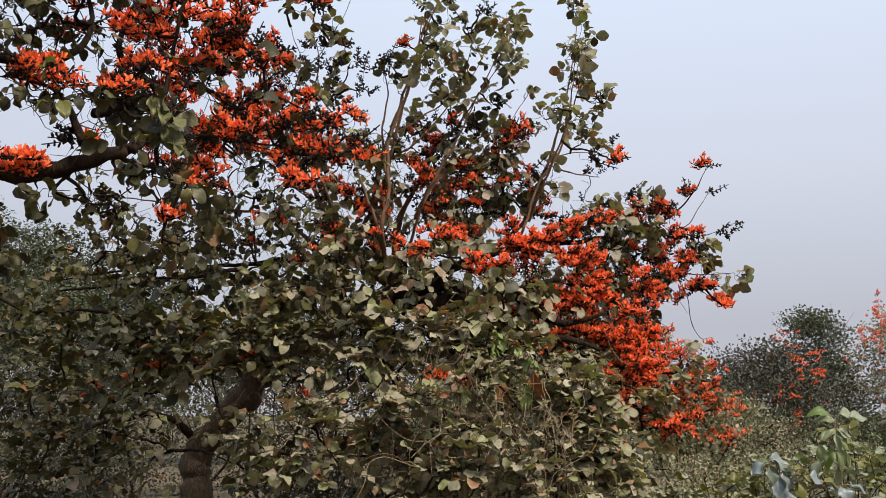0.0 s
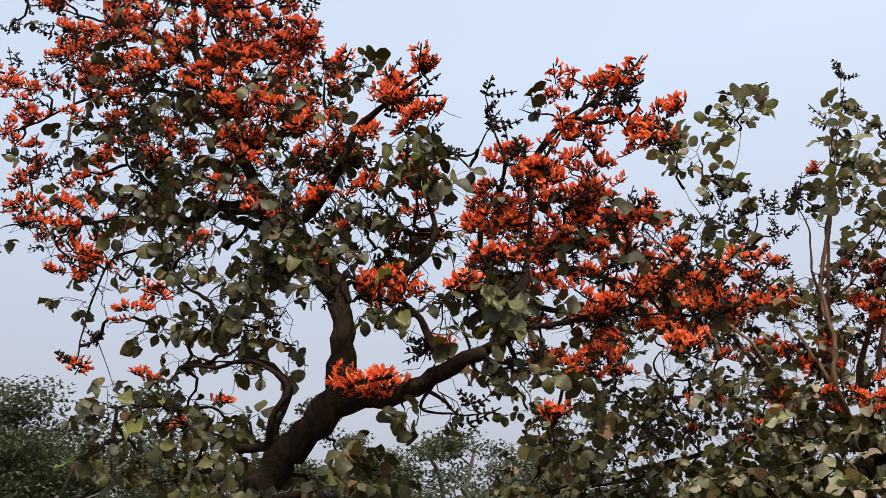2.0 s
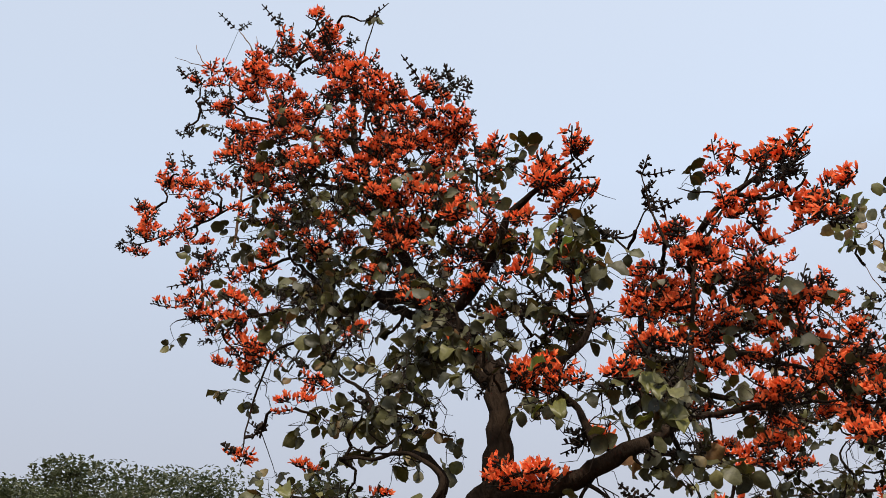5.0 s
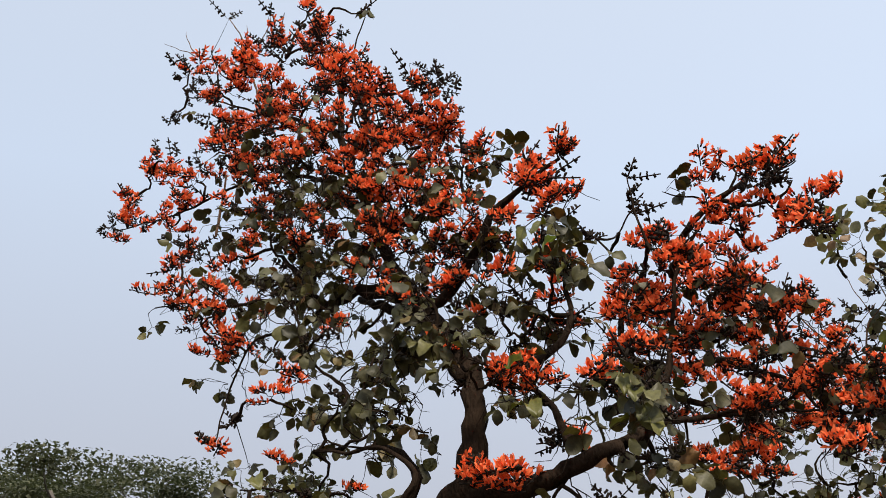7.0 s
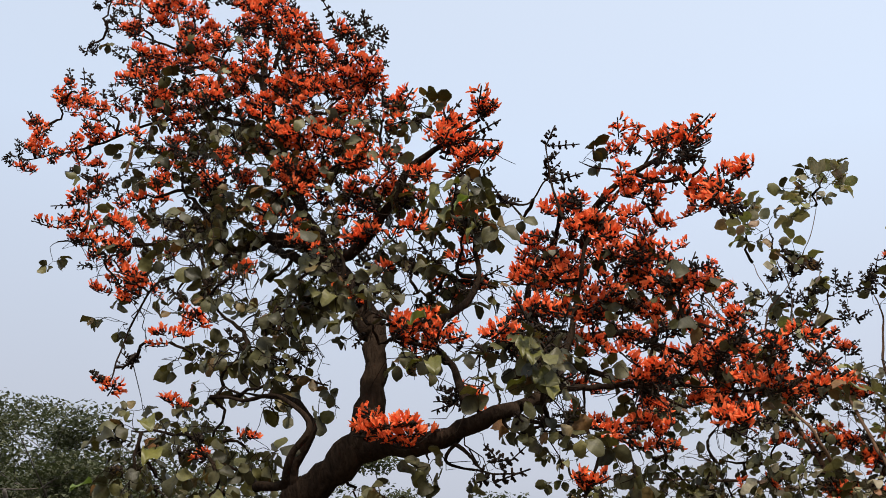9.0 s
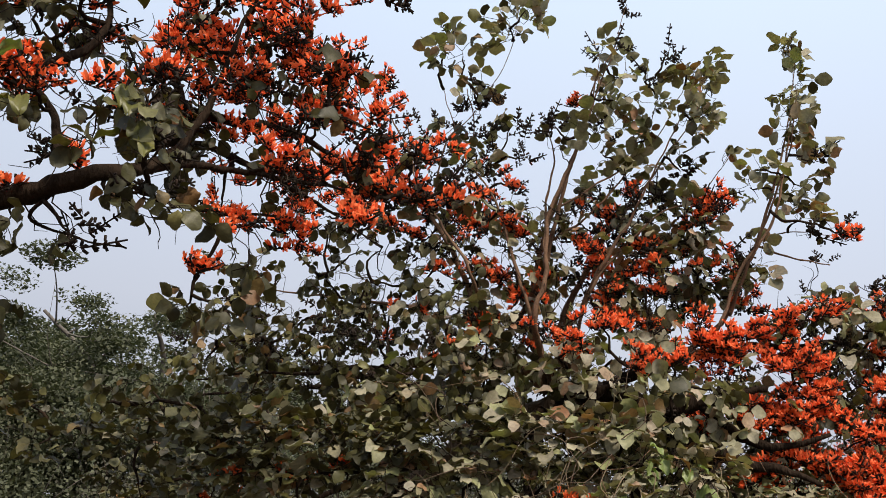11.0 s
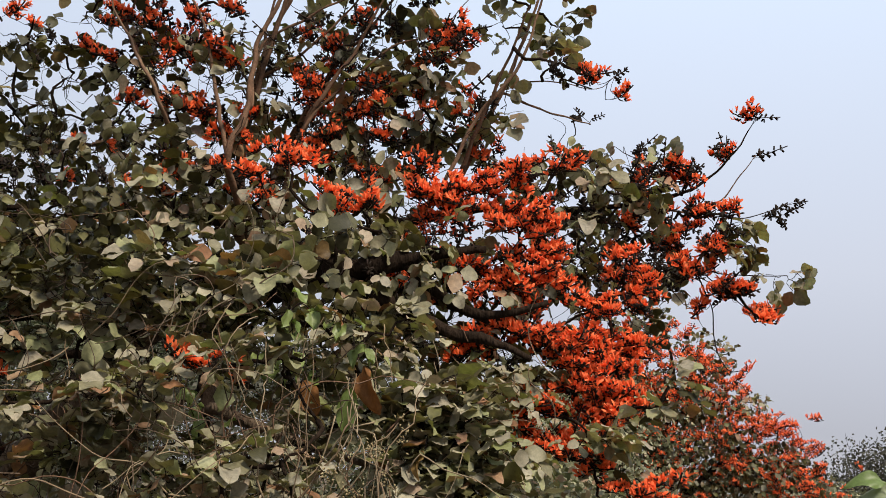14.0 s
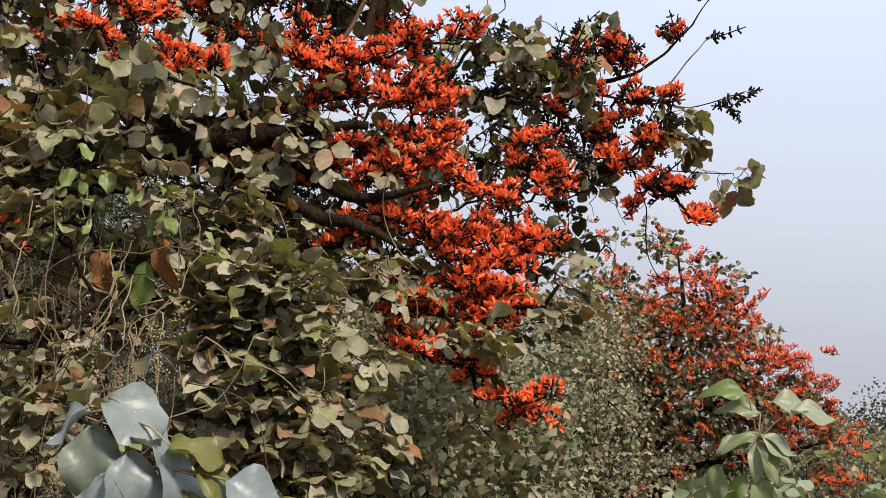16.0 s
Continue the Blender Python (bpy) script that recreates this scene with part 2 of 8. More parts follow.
def tube(g, path, radii, sides=6, lump=0.0, m=0, seed=0):
    """A tapering round tube along a path, closed at its tip."""
    path = np.asarray(path, float)
    d = np.gradient(path, axis=0)
    d /= np.linalg.norm(d, axis=1)[:, None] + 1e-9
    ref = np.array((0.31, 0.87, 0.38))
    a = np.cross(d, ref)
    a /= np.linalg.norm(a, axis=1)[:, None] + 1e-9
    b = np.cross(d, a)
    ang = np.arange(sides) * 2 * np.pi / sides
    radii = np.broadcast_to(np.asarray(radii, float), (len(path),))
    r = radii[:, None] * np.ones(sides)[None, :]
    if lump:
        for i in range(len(path)):
            for k in range(sides):
                q = path[i] + a[i] * np.cos(ang[k]) * radii[i] + b[i] * np.sin(ang[k]) * radii[i]
                r[i, k] *= 1 + lump * noise.noise(Vector(q * (0.55 / max(radii[i], 0.02)) + seed))
    v = path[:, None, :] + a[:, None, :] * (np.cos(ang)[None, :] * r)[:, :, None] + b[:, None, :] * (np.sin(ang)[None, :] * r)[:, :, None]
    n = len(path)
    f = [(i * sides + k, i * sides + (k + 1) % sides, (i + 1) * sides + (k + 1) % sides, (i + 1) * sides + k) for i in range(n - 1) for k in range(sides)]
    f.append(tuple((n - 1) * sides + k for k in range(sides)))
    if sides > 4:
        f.append(tuple(k for k in reversed(range(sides))))
    g.add(v.reshape(-1, 3), f, m)


def part(name, g, mats, parent, label="", kind=""):
    """Links a Geo as one mesh object under a thing that stands unturned, or under one of its parts."""
    o = new(name, g.mesh(name, mats))
    o.parent = parent
    o.location = (0, 0, 0) if parent.parent else -np.array(parent.location)
    return tagged(o, label, kind=kind)


def piece(name, mesh, parent, m, label=""):
    """Links an object on a shared mesh under a thing."""
    o = new(name, mesh)
    o.parent = parent
    mm = Matrix(m.tolist())
    if not parent.parent:
        mm.translation -= parent.location
    o.matrix_basis = mm
    if label:
        o["label"] = label
    return o


# ---- leaves and flowers ----
def leaflet(length, width, droop, fold, curl, r, rows=7, cols=5, wave=0.06, pointed=False):
    """A blade along +y from the origin, upper side to +z."""
    if pointed:
        u = np.linspace(0, 1, rows)
        w = np.sin(np.pi * u ** 0.85) ** 0.9
        w[0], w[-1] = 0.06, 0.02
    else:
        u = (1 - np.cos(np.linspace(0, 1, rows) * np.pi)) / 2
        w = np.interp(u, (0, 0.03, 0.07, 0.15, 0.25, 0.4, 0.55, 0.7, 0.82, 0.92, 0.97, 1.0), (0.06, 0.2, 0.38, 0.62, 0.84, 1.0, 1.0, 0.9, 0.7, 0.42, 0.2, 0.03)) * (1 + 0.025 * r.normal(size=rows))
    s = np.linspace(-1, 1, cols)
    ang = droop * u
    du = np.concatenate([[0], np.diff(u)]) * length
    y = np.cumsum(np.cos(ang) * du)
    z = -np.cumsum(np.sin(ang) * du)
    ph, ph2 = r.uniform(0, 6.28, 2)
    v, uv = [], []
    for i in range(rows):
        for k in range(cols):
            x = s[k] * w[i] * width / 2
            lift = abs(x) * fold + curl * (x / (width / 2)) ** 2 * width * 0.25
            lift += wave * width * abs(s[k]) * math.sin(u[i] * 8 + ph + (2 if s[k] > 0 else 0) + ph2 * s[k])
            v.append((x, y[i], z[i] + lift))
            uv.append((s[k] * w[i], u[i]))
    return np.array(v), grid_faces(rows, cols), np.array(uv)


def trifoliate(r, size=0.13, rows=7, cols=5, flat=False):
    """A leaf of three broad round leaflets on a stalk, as the flame tree bears."""
    g = Geo()
    st = size * r.uniform(0.6, 0.95)
    path = smooth_path([(0, 0, 0), (0, st * 0.5, st * 0.12), (0, st, st * 0.05)], st / 3)
    tube(g, path, 0.0022, 3, m=1)
    for side in (0, -1, 1):
        ln = size * (1.0 if side == 0 else 0.86) * r.uniform(0.88, 1.1)
        v, f, uv = leaflet(ln, ln * r.uniform(0.68, 0.9), r.uniform(0.0, 0.7) if flat else r.uniform(0.1, 1.2), r.uniform(-0.05, 0.55), r.uniform(-0.5, 0.3), r, rows, cols, 0.12)
        m = rot(r.uniform(-0.25, 0.25) if flat else r.uniform(-0.5, 0.15), r.uniform(-0.45, 0.45), side * r.uniform(1.2, 1.55) + r.uniform(-0.15, 0.15))
        at = (0, st, st * 0.05) if side == 0 else (0, st * 0.9, st * 0.06)
        v = v @ m[:3, :3].T + np.array(at) + (m[:3, :3] @ np.array((0, 0.008, 0)))
        g.add(v, f, 0, uv)
    return g


def petal(length, width, curl, rows=5):
    """A slender round-tipped claw from the origin along +z, bending to +x."""
    u = np.linspace(0, 1, rows)
    w = np.interp(u, (0, 0.3, 0.75, 1.0), (0.55, 0.95, 1.0, 0.5))
    ang = curl * u ** 1.3
    x = np.cumsum(np.concatenate([[0], np.sin(ang[1:])])) * length / (rows - 1)
    z = np.cumsum(np.concatenate([[0], np.cos(ang[1:])])) * length / (rows - 1)
    v = [(x[i], s * w[i] * width / 2, z[i]) for i in range(rows) for s in (-1, 1)]
    uv = [(s, u[i]) for i in range(rows) for s in (-1, 1)]
    return np.array(v), grid_faces(rows, 2), np.array(uv)


def knob(g, at, axis, length, width, m, sides=4):
    """A small egg-shaped bud or cup."""
    prof = [(0.0, 0.75), (1.0, 0.8)] if sides == 3 else [(0.0, 0.45), (0.45, 1.05), (1.0, 0.4)]
    a = np.asarray(axis, float)
    a = a / np.linalg.norm(a)
    b = np.cross(a, (0.3, 0.8, 0.52))
    b /= np.linalg.norm(b)
    c = np.cross(a, b)
    v = []
    for h, w in prof:
        for k in range(sides):
            t = 2 * math.pi * k / sides
            v.append(np.asarray(at) + a * h * length + (b * math.cos(t) + c * math.sin(t)) * w * width / 2)
    f = [(i * sides + k, i * sides + (k + 1) % sides, (i + 1) * sides + (k + 1) % sides, (i + 1) * sides + k) for i in range(len(prof) - 1) for k in range(sides)]
    f.append(tuple((len(prof) - 1) * sides + k for k in range(sides)))
    g.add(v, f, m)


def flower_head(r, count=17, length=0.13, open_share=0.85, detail=True, rows=4):
    """A raceme: a dark stalk set with dark cups, from most of which slender orange claws curve upwards."""
    g = Geo()
    tip = np.array((r.uniform(-0.2, 0.2), 1, r.uniform(-0.1, 0.35)))
    tip = tip / np.linalg.norm(tip) * length
    path = smooth_path([(0, 0, 0), tip * 0.5 + np.array((0, 0, -0.006)), tip], length / 5)
    tube(g, path, 0.004, 4, m=1)
    for i in range(count):
        u = 0.08 + 0.92 * (i + r.uniform(0, 0.8)) / count
        base = path[min(int(u * (len(path) - 1)), len(path) - 1)]
        t = r.uniform(0, 2 * math.pi)
        d = np.array((math.cos(t) * 0.85, r.uniform(-0.35, 0.45), math.sin(t) * 0.4 + 0.4))
        d /= np.linalg.norm(d)
        c0 = base + d * r.uniform(0.008, 0.032)
        knob(g, c0, d, 0.016, 0.0145, 1, 3)
        if r.random() > open_share or u > 0.97:
            continue
        start = c0 + d * 0.012
        L = r.uniform(0.034, 0.048)
        up = d * 0.55 + np.array((r.normal() * 0.22, r.normal() * 0.22, 0.6))
        face = np.array(Vector(up).to_track_quat("Z", "X").to_matrix()) @ np.array(Matrix.Rotation(r.uniform(0, 6.28), 3, "Z"))
        for k in range(3 if detail else 2):
            tw = k * (2.1 if detail else 3.14) + r.normal() * 0.3
            lean = r.uniform(0.15, 0.7)
            v, f, uv = petal(L * r.uniform(0.8, 1.15), r.uniform(0.0115, 0.0152) if detail else 0.0225, r.uniform(-1.6, 1.1), rows)
            tm = np.array(Matrix.Rotation(tw, 3, "Z")) @ np.array(Matrix.Rotation(lean, 3, "Y"))
            g.add(v @ tm.T @ face.T + start, f, 0, uv)
    return g


def bud_head(r, count=13, length=0.12):
    """A raceme of dark unopened or faded buds."""
    g = Geo()
    tip = np.array((r.uniform(-0.15, 0.15), 1, r.uniform(0, 0.3))) * length
    path = smooth_path([(0, 0, 0), tip * 0.5, tip], length / 4)
    tube(g, path, 0.0035, 4, m=1)
    for i in range(count):
        u = 0.1 + 0.9 * i / count
        base = path[min(int(u * (len(path) - 1)), len(path) - 1)]
        t = r.uniform(0, 2 * math.pi)
        d = np.array((math.cos(t), r.uniform(0, 0.8), math.sin(t) + 0.2))
        d /= np.linalg.norm(d)
        s = 1.15 - 0.5 * u
        knob(g, base + d * r.uniform(0.0, 0.012), d, 0.022 * s, 0.016 * s, 1, 3)
    return g


_r = np.random.default_rng(5)
LEAVES = [trifoliate(_r, 0.108, 6, 3) for _ in range(14)]
LEAF_MESH = [trifoliate(_r, 0.108, 8, 5).mesh("leaf", [LEAF, TWIG]) for _ in range(14)]
HEADS = [flower_head(_r, int(_r.integers(19, 24)), _r.uniform(0.11, 0.16), 0.92) for _ in range(6)]
HEADS += [flower_head(_r, 20, 0.14, 0.5) for _ in range(2)]
LITE_HEADS = [flower_head(_r, int(_r.integers(15, 19)), _r.uniform(0.09, 0.13), 0.95, rows=4) for _ in range(8)]
HEAD_MESH = [g.mesh("blossom", [PETAL, CALYX]) for g in HEADS]
FAR_HEADS = [flower_head(_r, 11, 0.14, 0.95, True, 3) for _ in range(4)]
FAR_HEAD_MESH = [g.mesh("blossom", [PETAL, CALYX]) for g in FAR_HEADS]
BUDS = [bud_head(_r, int(_r.integers(13, 19)), _r.uniform(0.08, 0.15)) for _ in range(6)]
DUSTY_LIT_MESH = [trifoliate(_r, 0.122, 8, 5, True).mesh("leaf", [DUSTY_LIT_LEAF, TWIG]) for _ in range(12)]
LOW_LEAVES = [trifoliate(_r, 0.122, 6, 3, True) for _ in range(14)]
BUD_MESH = [g.mesh("bud_spike", [PETAL, CALYX]) for g in BUDS]
FAR_LEAVES = [trifoliate(_r, 0.11, 4, 3) for _ in range(6)]
FAR_LEAF_MESH = [g.mesh("leaf", [LEAF, TWIG]) for g in FAR_LEAVES]


class FlameTree:
    """A flame tree: main limbs, and sprays of leaves, flowers and buds that twigs join to them."""

    def __init__(self, base, label, seed, far=False):
        self.root = tagged(new("flame_tree"), label, "tree", "flame trees")
        self.root.location = base
        self.r = np.random.default_rng(seed)
        self.far = far
        self.nodes, self.leaves, self.heads, self.buds = [], [], [], []
        self.bare, self.hubs, self.gaps = [], [], []

    def limb(self, name, *pts):
        pts = [list(p) for p in pts]
        if name == "trunk" and pts[0][2] > -0.05:
            pts.insert(0, [pts[0][0] - 0.05, pts[0][1], -0.1, pts[0][3] * 1.3])
        p = smooth_path(pts, 0.05 if pts[0][3] > 0.03 else 0.035)
        rad = np.maximum(p[:, 3], 0.0015)
        q = p[:, :3].copy()
        s = self.r.uniform(0, 50)
        for i in range(1, len(q) - 1):
            w = min(0.036, 0.012 + rad[i] * 0.3)
            q[i] += np.array(noise.noise_vector(Vector(q[i] * 7 + s))) * w
        g = Geo()
        big = rad.max() > 0.03
        tube(g, q, rad, 12 if big else 7, 0.34 if big else 0.25, seed=s)
        if name == "dry_stick":
            mat, nm = PALE_BARK, "dry_twig"
        elif name == "trunk":
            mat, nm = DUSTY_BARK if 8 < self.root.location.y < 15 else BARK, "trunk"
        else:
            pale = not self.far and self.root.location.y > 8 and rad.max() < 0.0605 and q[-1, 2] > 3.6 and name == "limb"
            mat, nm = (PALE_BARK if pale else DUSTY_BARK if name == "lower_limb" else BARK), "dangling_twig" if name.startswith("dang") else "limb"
        part(nm, g, [mat], self.root)
        if name not in ("dry_stick",):
            self.nodes.append(np.hstack([q, rad[:, None]]))

    def spray(self, x, y, z, rx, rz, flowers, leaves, buds):
        r = self.r
        if not self.far and leaves > 4:
            leaves = int(round(leaves * (0.58 if y < 8 and z > 2.7 else 0.66 if z > 2.7 else 0.95)))
        if flowers + leaves + buds > 3:
            self.hubs.append((x, y, z))
        for n, bag in ((flowers, self.heads), (leaves, self.leaves), (buds, self.buds)):
            knots = []
            for i in range(n):
                d = r.normal(size=3)
                d *= r.random() ** 0.4 / np.linalg.norm(d)
                if bag is self.heads and not self.far and n > 5:
                    # racemes crowd together at the branch ends
                    if i % 4 == 0:
                        knots.append(d)
                    d = knots[-1] + r.normal(size=3) * np.array((0.075 / rx, 0.075 / rx, 0.03 / rz))
                deep = max(0.06, min(0.45, 0.9 * rx)) * (1.0 if not self.far else 2.0)
                near_ = 0.82 if bag is self.heads else 1.0
                front = 0.4 if self.far and bag is self.heads else 0.0
                p = np.array((x + d[0] * rx * near_, y + d[1] * deep * near_ - front, z + d[2] * rz * near_))
                if any(np.sum(((p - c) / h) ** 2) < 1 for c, h in self.gaps):
                    continue
                bag.append(tuple(p))

    def clearing(self, x, y, z, rx, ry, rz):
        """A gap in the crown, where nothing grows."""
        self.gaps.append((np.array((x, y, z)), np.array((rx, ry, rz))))

    def tangle(self, x, y, z, rx, rz, n, length=0.36):
        """Fine bare twigs that wander and hang."""
        self.bare.append((x, y, z, rx, rz, n, length))

    def special(self, x, y, z, mat, size, yaw, pitch, label):
        """One leaf that stands out by its colour, hung from the nearest limb by a thin stalk."""
        v, f, uv = leaflet(size, size * (0.46 if size > 0.18 else 0.66), 0.8, 0.55, -0.4, self.r, 9, 7, 0.2)
        m = rot(radians(pitch), self.r.normal() * 0.2, radians(yaw))
        g = Geo()
        g.add(v @ m[:3, :3].T + np.array((x, y, z)), f, 0, uv)
        nodes = np.array(self.leaves)
        q = nodes[int(np.argmin(np.sum((nodes - np.array((x, y, z))) ** 2, axis=1)))]
        e = np.array((x, y, z))
        tube(g, smooth_path([q, (q + e) / 2 + np.array((0, 0, 0.05)), e], 0.06), 0.003, 4, m=1)
        part("leaf", g, [mat, TWIG], self.root, label)

    def finish(self, singles=300):
        r = self.r
        limbs = np.vstack(self.nodes)
        nodes = limbs[:, :3]
        # side branches from the limbs to the middle of each spray
        sub = Geo()
        for c in sorted(self.hubs, key=lambda h: np.min(np.sum((nodes - np.array(h)) ** 2, axis=1))):
            c = np.array(c)
            q = nodes[int(np.argmin(np.sum((nodes - c) ** 2, axis=1)))]
            span = np.linalg.norm(c - q)
            if span < 0.08:
                continue
            bend = r.normal(size=3) * span * 0.14
            p = smooth_path([q, q + (c - q) * 0.4 + bend, q + (c - q) * 0.75 + bend * 0.3, c], 0.05)
            p[1:-1] += r.normal(size=(len(p) - 2, 3)) * 0.008
            tube(sub, p, np.linspace(min(0.008 + span * 0.018, 0.024), 0.0045, len(p)), 5, 0.3, seed=span)
            nodes = np.vstack([nodes, p])
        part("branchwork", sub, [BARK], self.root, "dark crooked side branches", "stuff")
        every = np.array(self.leaves + self.heads + self.buds)
        order = np.argsort([np.min(np.sum((nodes - p) ** 2, axis=1)) for p in every])
        twigs = Geo()
        way_in = {}
        extra = []
        have = nodes
        for c, i in enumerate(order):
            p = every[i]
            d2 = np.sum((have - p) ** 2, axis=1)
            k = int(np.argmin(d2 + 0.02 * (d2 < 0.0016)))
            q = have[k]
            span = np.linalg.norm(p - q)
            bend = r.normal(size=3) * span * 0.16 + np.array((0, 0, -0.10 * span))
            pts = smooth_path([q, q + (p - q) * 0.5 + bend, p], max(span / 4, 0.06))
            rr = np.linspace(min(0.0022 + span * 0.007, 0.008), 0.0018, len(pts)) * (1.0 if not self.far else 1.6)
            if not self.far or c % 3 == 0:
                tube(twigs, pts, rr, 3)
            end = p - pts[-2]
            way_in[i] = end / (np.linalg.norm(end) + 1e-9)
            have = np.vstack([have, pts[1:]])
        for x, y, z, rx, rz, n, length in self.bare:
            off = np.abs(have - np.array((x, y, z))) / np.array((rx, 0.6, rz))
            pool = have[np.max(off, axis=1) < 1.3]
            for _ in range(n if len(pool) else 0):
                d = r.normal(size=3)
                pts = [pool[int(r.integers(len(pool)))]]
                for _k in range(6):
                    d = d / np.linalg.norm(d) + r.normal(size=3) * 0.75 + np.array((0, 0, -0.12))
                    pts.append(pts[-1] + d / np.linalg.norm(d) * length / 6 * r.uniform(0.5, 1.5))
                tube(twigs, pts, np.linspace(r.uniform(0.003, 0.006), 0.0016, len(pts)), 3)
                if r.random() < 0.5:
                    e = pts[3]
                    tube(twigs, [e, e + r.normal(size=3) * 0.04, e + r.normal(size=3) * 0.08], (0.003, 0.0025, 0.0015), 3)
        twigwork = part("twigwork", twigs, [TWIG], self.root, "thin dark wandering twigs", "stuff")
        middle = limbs[:, :3].mean(axis=0)

        def facing(p, i, lift, spread, wild):
            out = np.array(p) - middle
            d = way_in[i] * 0.8 + out / (np.linalg.norm(out) + 1e-9) * 0.5 + r.normal(size=3) * spread
            yaw = math.atan2(-d[0], d[1])
            pitch = math.atan2(d[2], math.hypot(d[0], d[1])) * 0.6 + lift + r.normal() * wild * 0.6
            return rot(pitch, r.normal() * wild, yaw)

        nl, nh = len(self.leaves), len(self.heads)
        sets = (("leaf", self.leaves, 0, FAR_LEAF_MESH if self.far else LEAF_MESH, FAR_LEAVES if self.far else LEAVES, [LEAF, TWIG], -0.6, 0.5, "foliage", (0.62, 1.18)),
                ("blossom", self.heads, nl, FAR_HEAD_MESH if self.far else HEAD_MESH, FAR_HEADS if self.far else LITE_HEADS, [PETAL, CALYX], 0.12, 0.5, "blossom_mass", (0.95, 1.4) if self.far else (0.85, 1.25)),
                ("bud_spike", self.buds, nl + nh, BUD_MESH, BUDS, [PETAL, CALYX], 0.25, 0.4, "bud_mass", (1.0, 1.5)))
        for name, spots, off, meshes, geos, mats, lift, spread, rest_name, (lo, hi) in sets:
            near = np.argsort([p[1] for p in spots]) if spots else []
            rest, dusty, lit_count = Geo(), Geo(), 0
            for c, i in enumerate(near):
                low = name == "leaf" and not self.far and spots[i][2] < 2.4
                erect = name == "leaf" and spots[i][1] > 8.9 and spots[i][2] > 3.9
                m = facing(spots[i], off + i, 0.0 if low else 0.2 if erect else lift, spread, 0.33 if low else 0.75 if name == "leaf" else 0.32)
                m = moved(*spots[i], m, (lo - 0.12 if low else lo) + (hi - lo) * r.random())
                k = int(r.integers(len(meshes)))
                x, y, z = spots[i]
                if name == "leaf" and self.far and c >= singles and r.random() < 0.5:
                    dusty.join(geos[k], m)
                # paler leaves go to sunlit parts of the crown, darker ones to shaded parts
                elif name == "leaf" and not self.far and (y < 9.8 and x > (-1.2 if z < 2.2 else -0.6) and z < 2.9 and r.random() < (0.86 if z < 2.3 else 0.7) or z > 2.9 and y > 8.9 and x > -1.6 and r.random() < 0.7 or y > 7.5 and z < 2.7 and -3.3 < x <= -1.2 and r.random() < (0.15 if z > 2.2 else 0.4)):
                    if lit_count < 300:
                        piece(name, DUSTY_LIT_MESH[int(r.integers(12))], twigwork, m, "dusty leaf, sunlit paleness put into its colour")
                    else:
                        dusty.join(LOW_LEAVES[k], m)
                    lit_count += 1
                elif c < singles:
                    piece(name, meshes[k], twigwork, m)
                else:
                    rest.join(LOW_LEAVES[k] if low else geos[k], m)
            if dusty.v:
                part("dusty_foliage", dusty, [DUSTY_LIT_LEAF, TWIG], self.root, "dusty foliage, sunlit paleness put into its colour", "stuff")
            if rest.v:
                part(rest_name, rest, mats, self.root, kind="stuff")


# ---- ground ----
def ground():
    n = 90
    s = np.linspace(-1, 1, n)
    s = np.sign(s) * (np.abs(s) ** 2.6) * 900
    v = []
    for yy in s:
        for xx in s:
            d = math.hypot(xx, yy)
            v.append((xx, yy + 6, 0.05 * noise.noise(Vector((xx * 0.4, yy * 0.4, 3))) - 0.03 + min(1.0, d / 300) * 2.0 * noise.noise(Vector((xx * 0.01, yy * 0.01, 7)))))
    g = Geo()
    g.add(v, grid_faces(n, n))
    o = new("ground", g.mesh("ground", [SOIL]))
    tagged(o, "bare dusty brown soil under the trees", "ground", kind="structure")


ground()


def ball(r, m):
    """Points in a round lump, thinning out to its rim."""
    d = r.normal(size=(m, 3))
    return d / np.linalg.norm(d, axis=1)[:, None] * (r.random((m, 1)) ** 0.45)


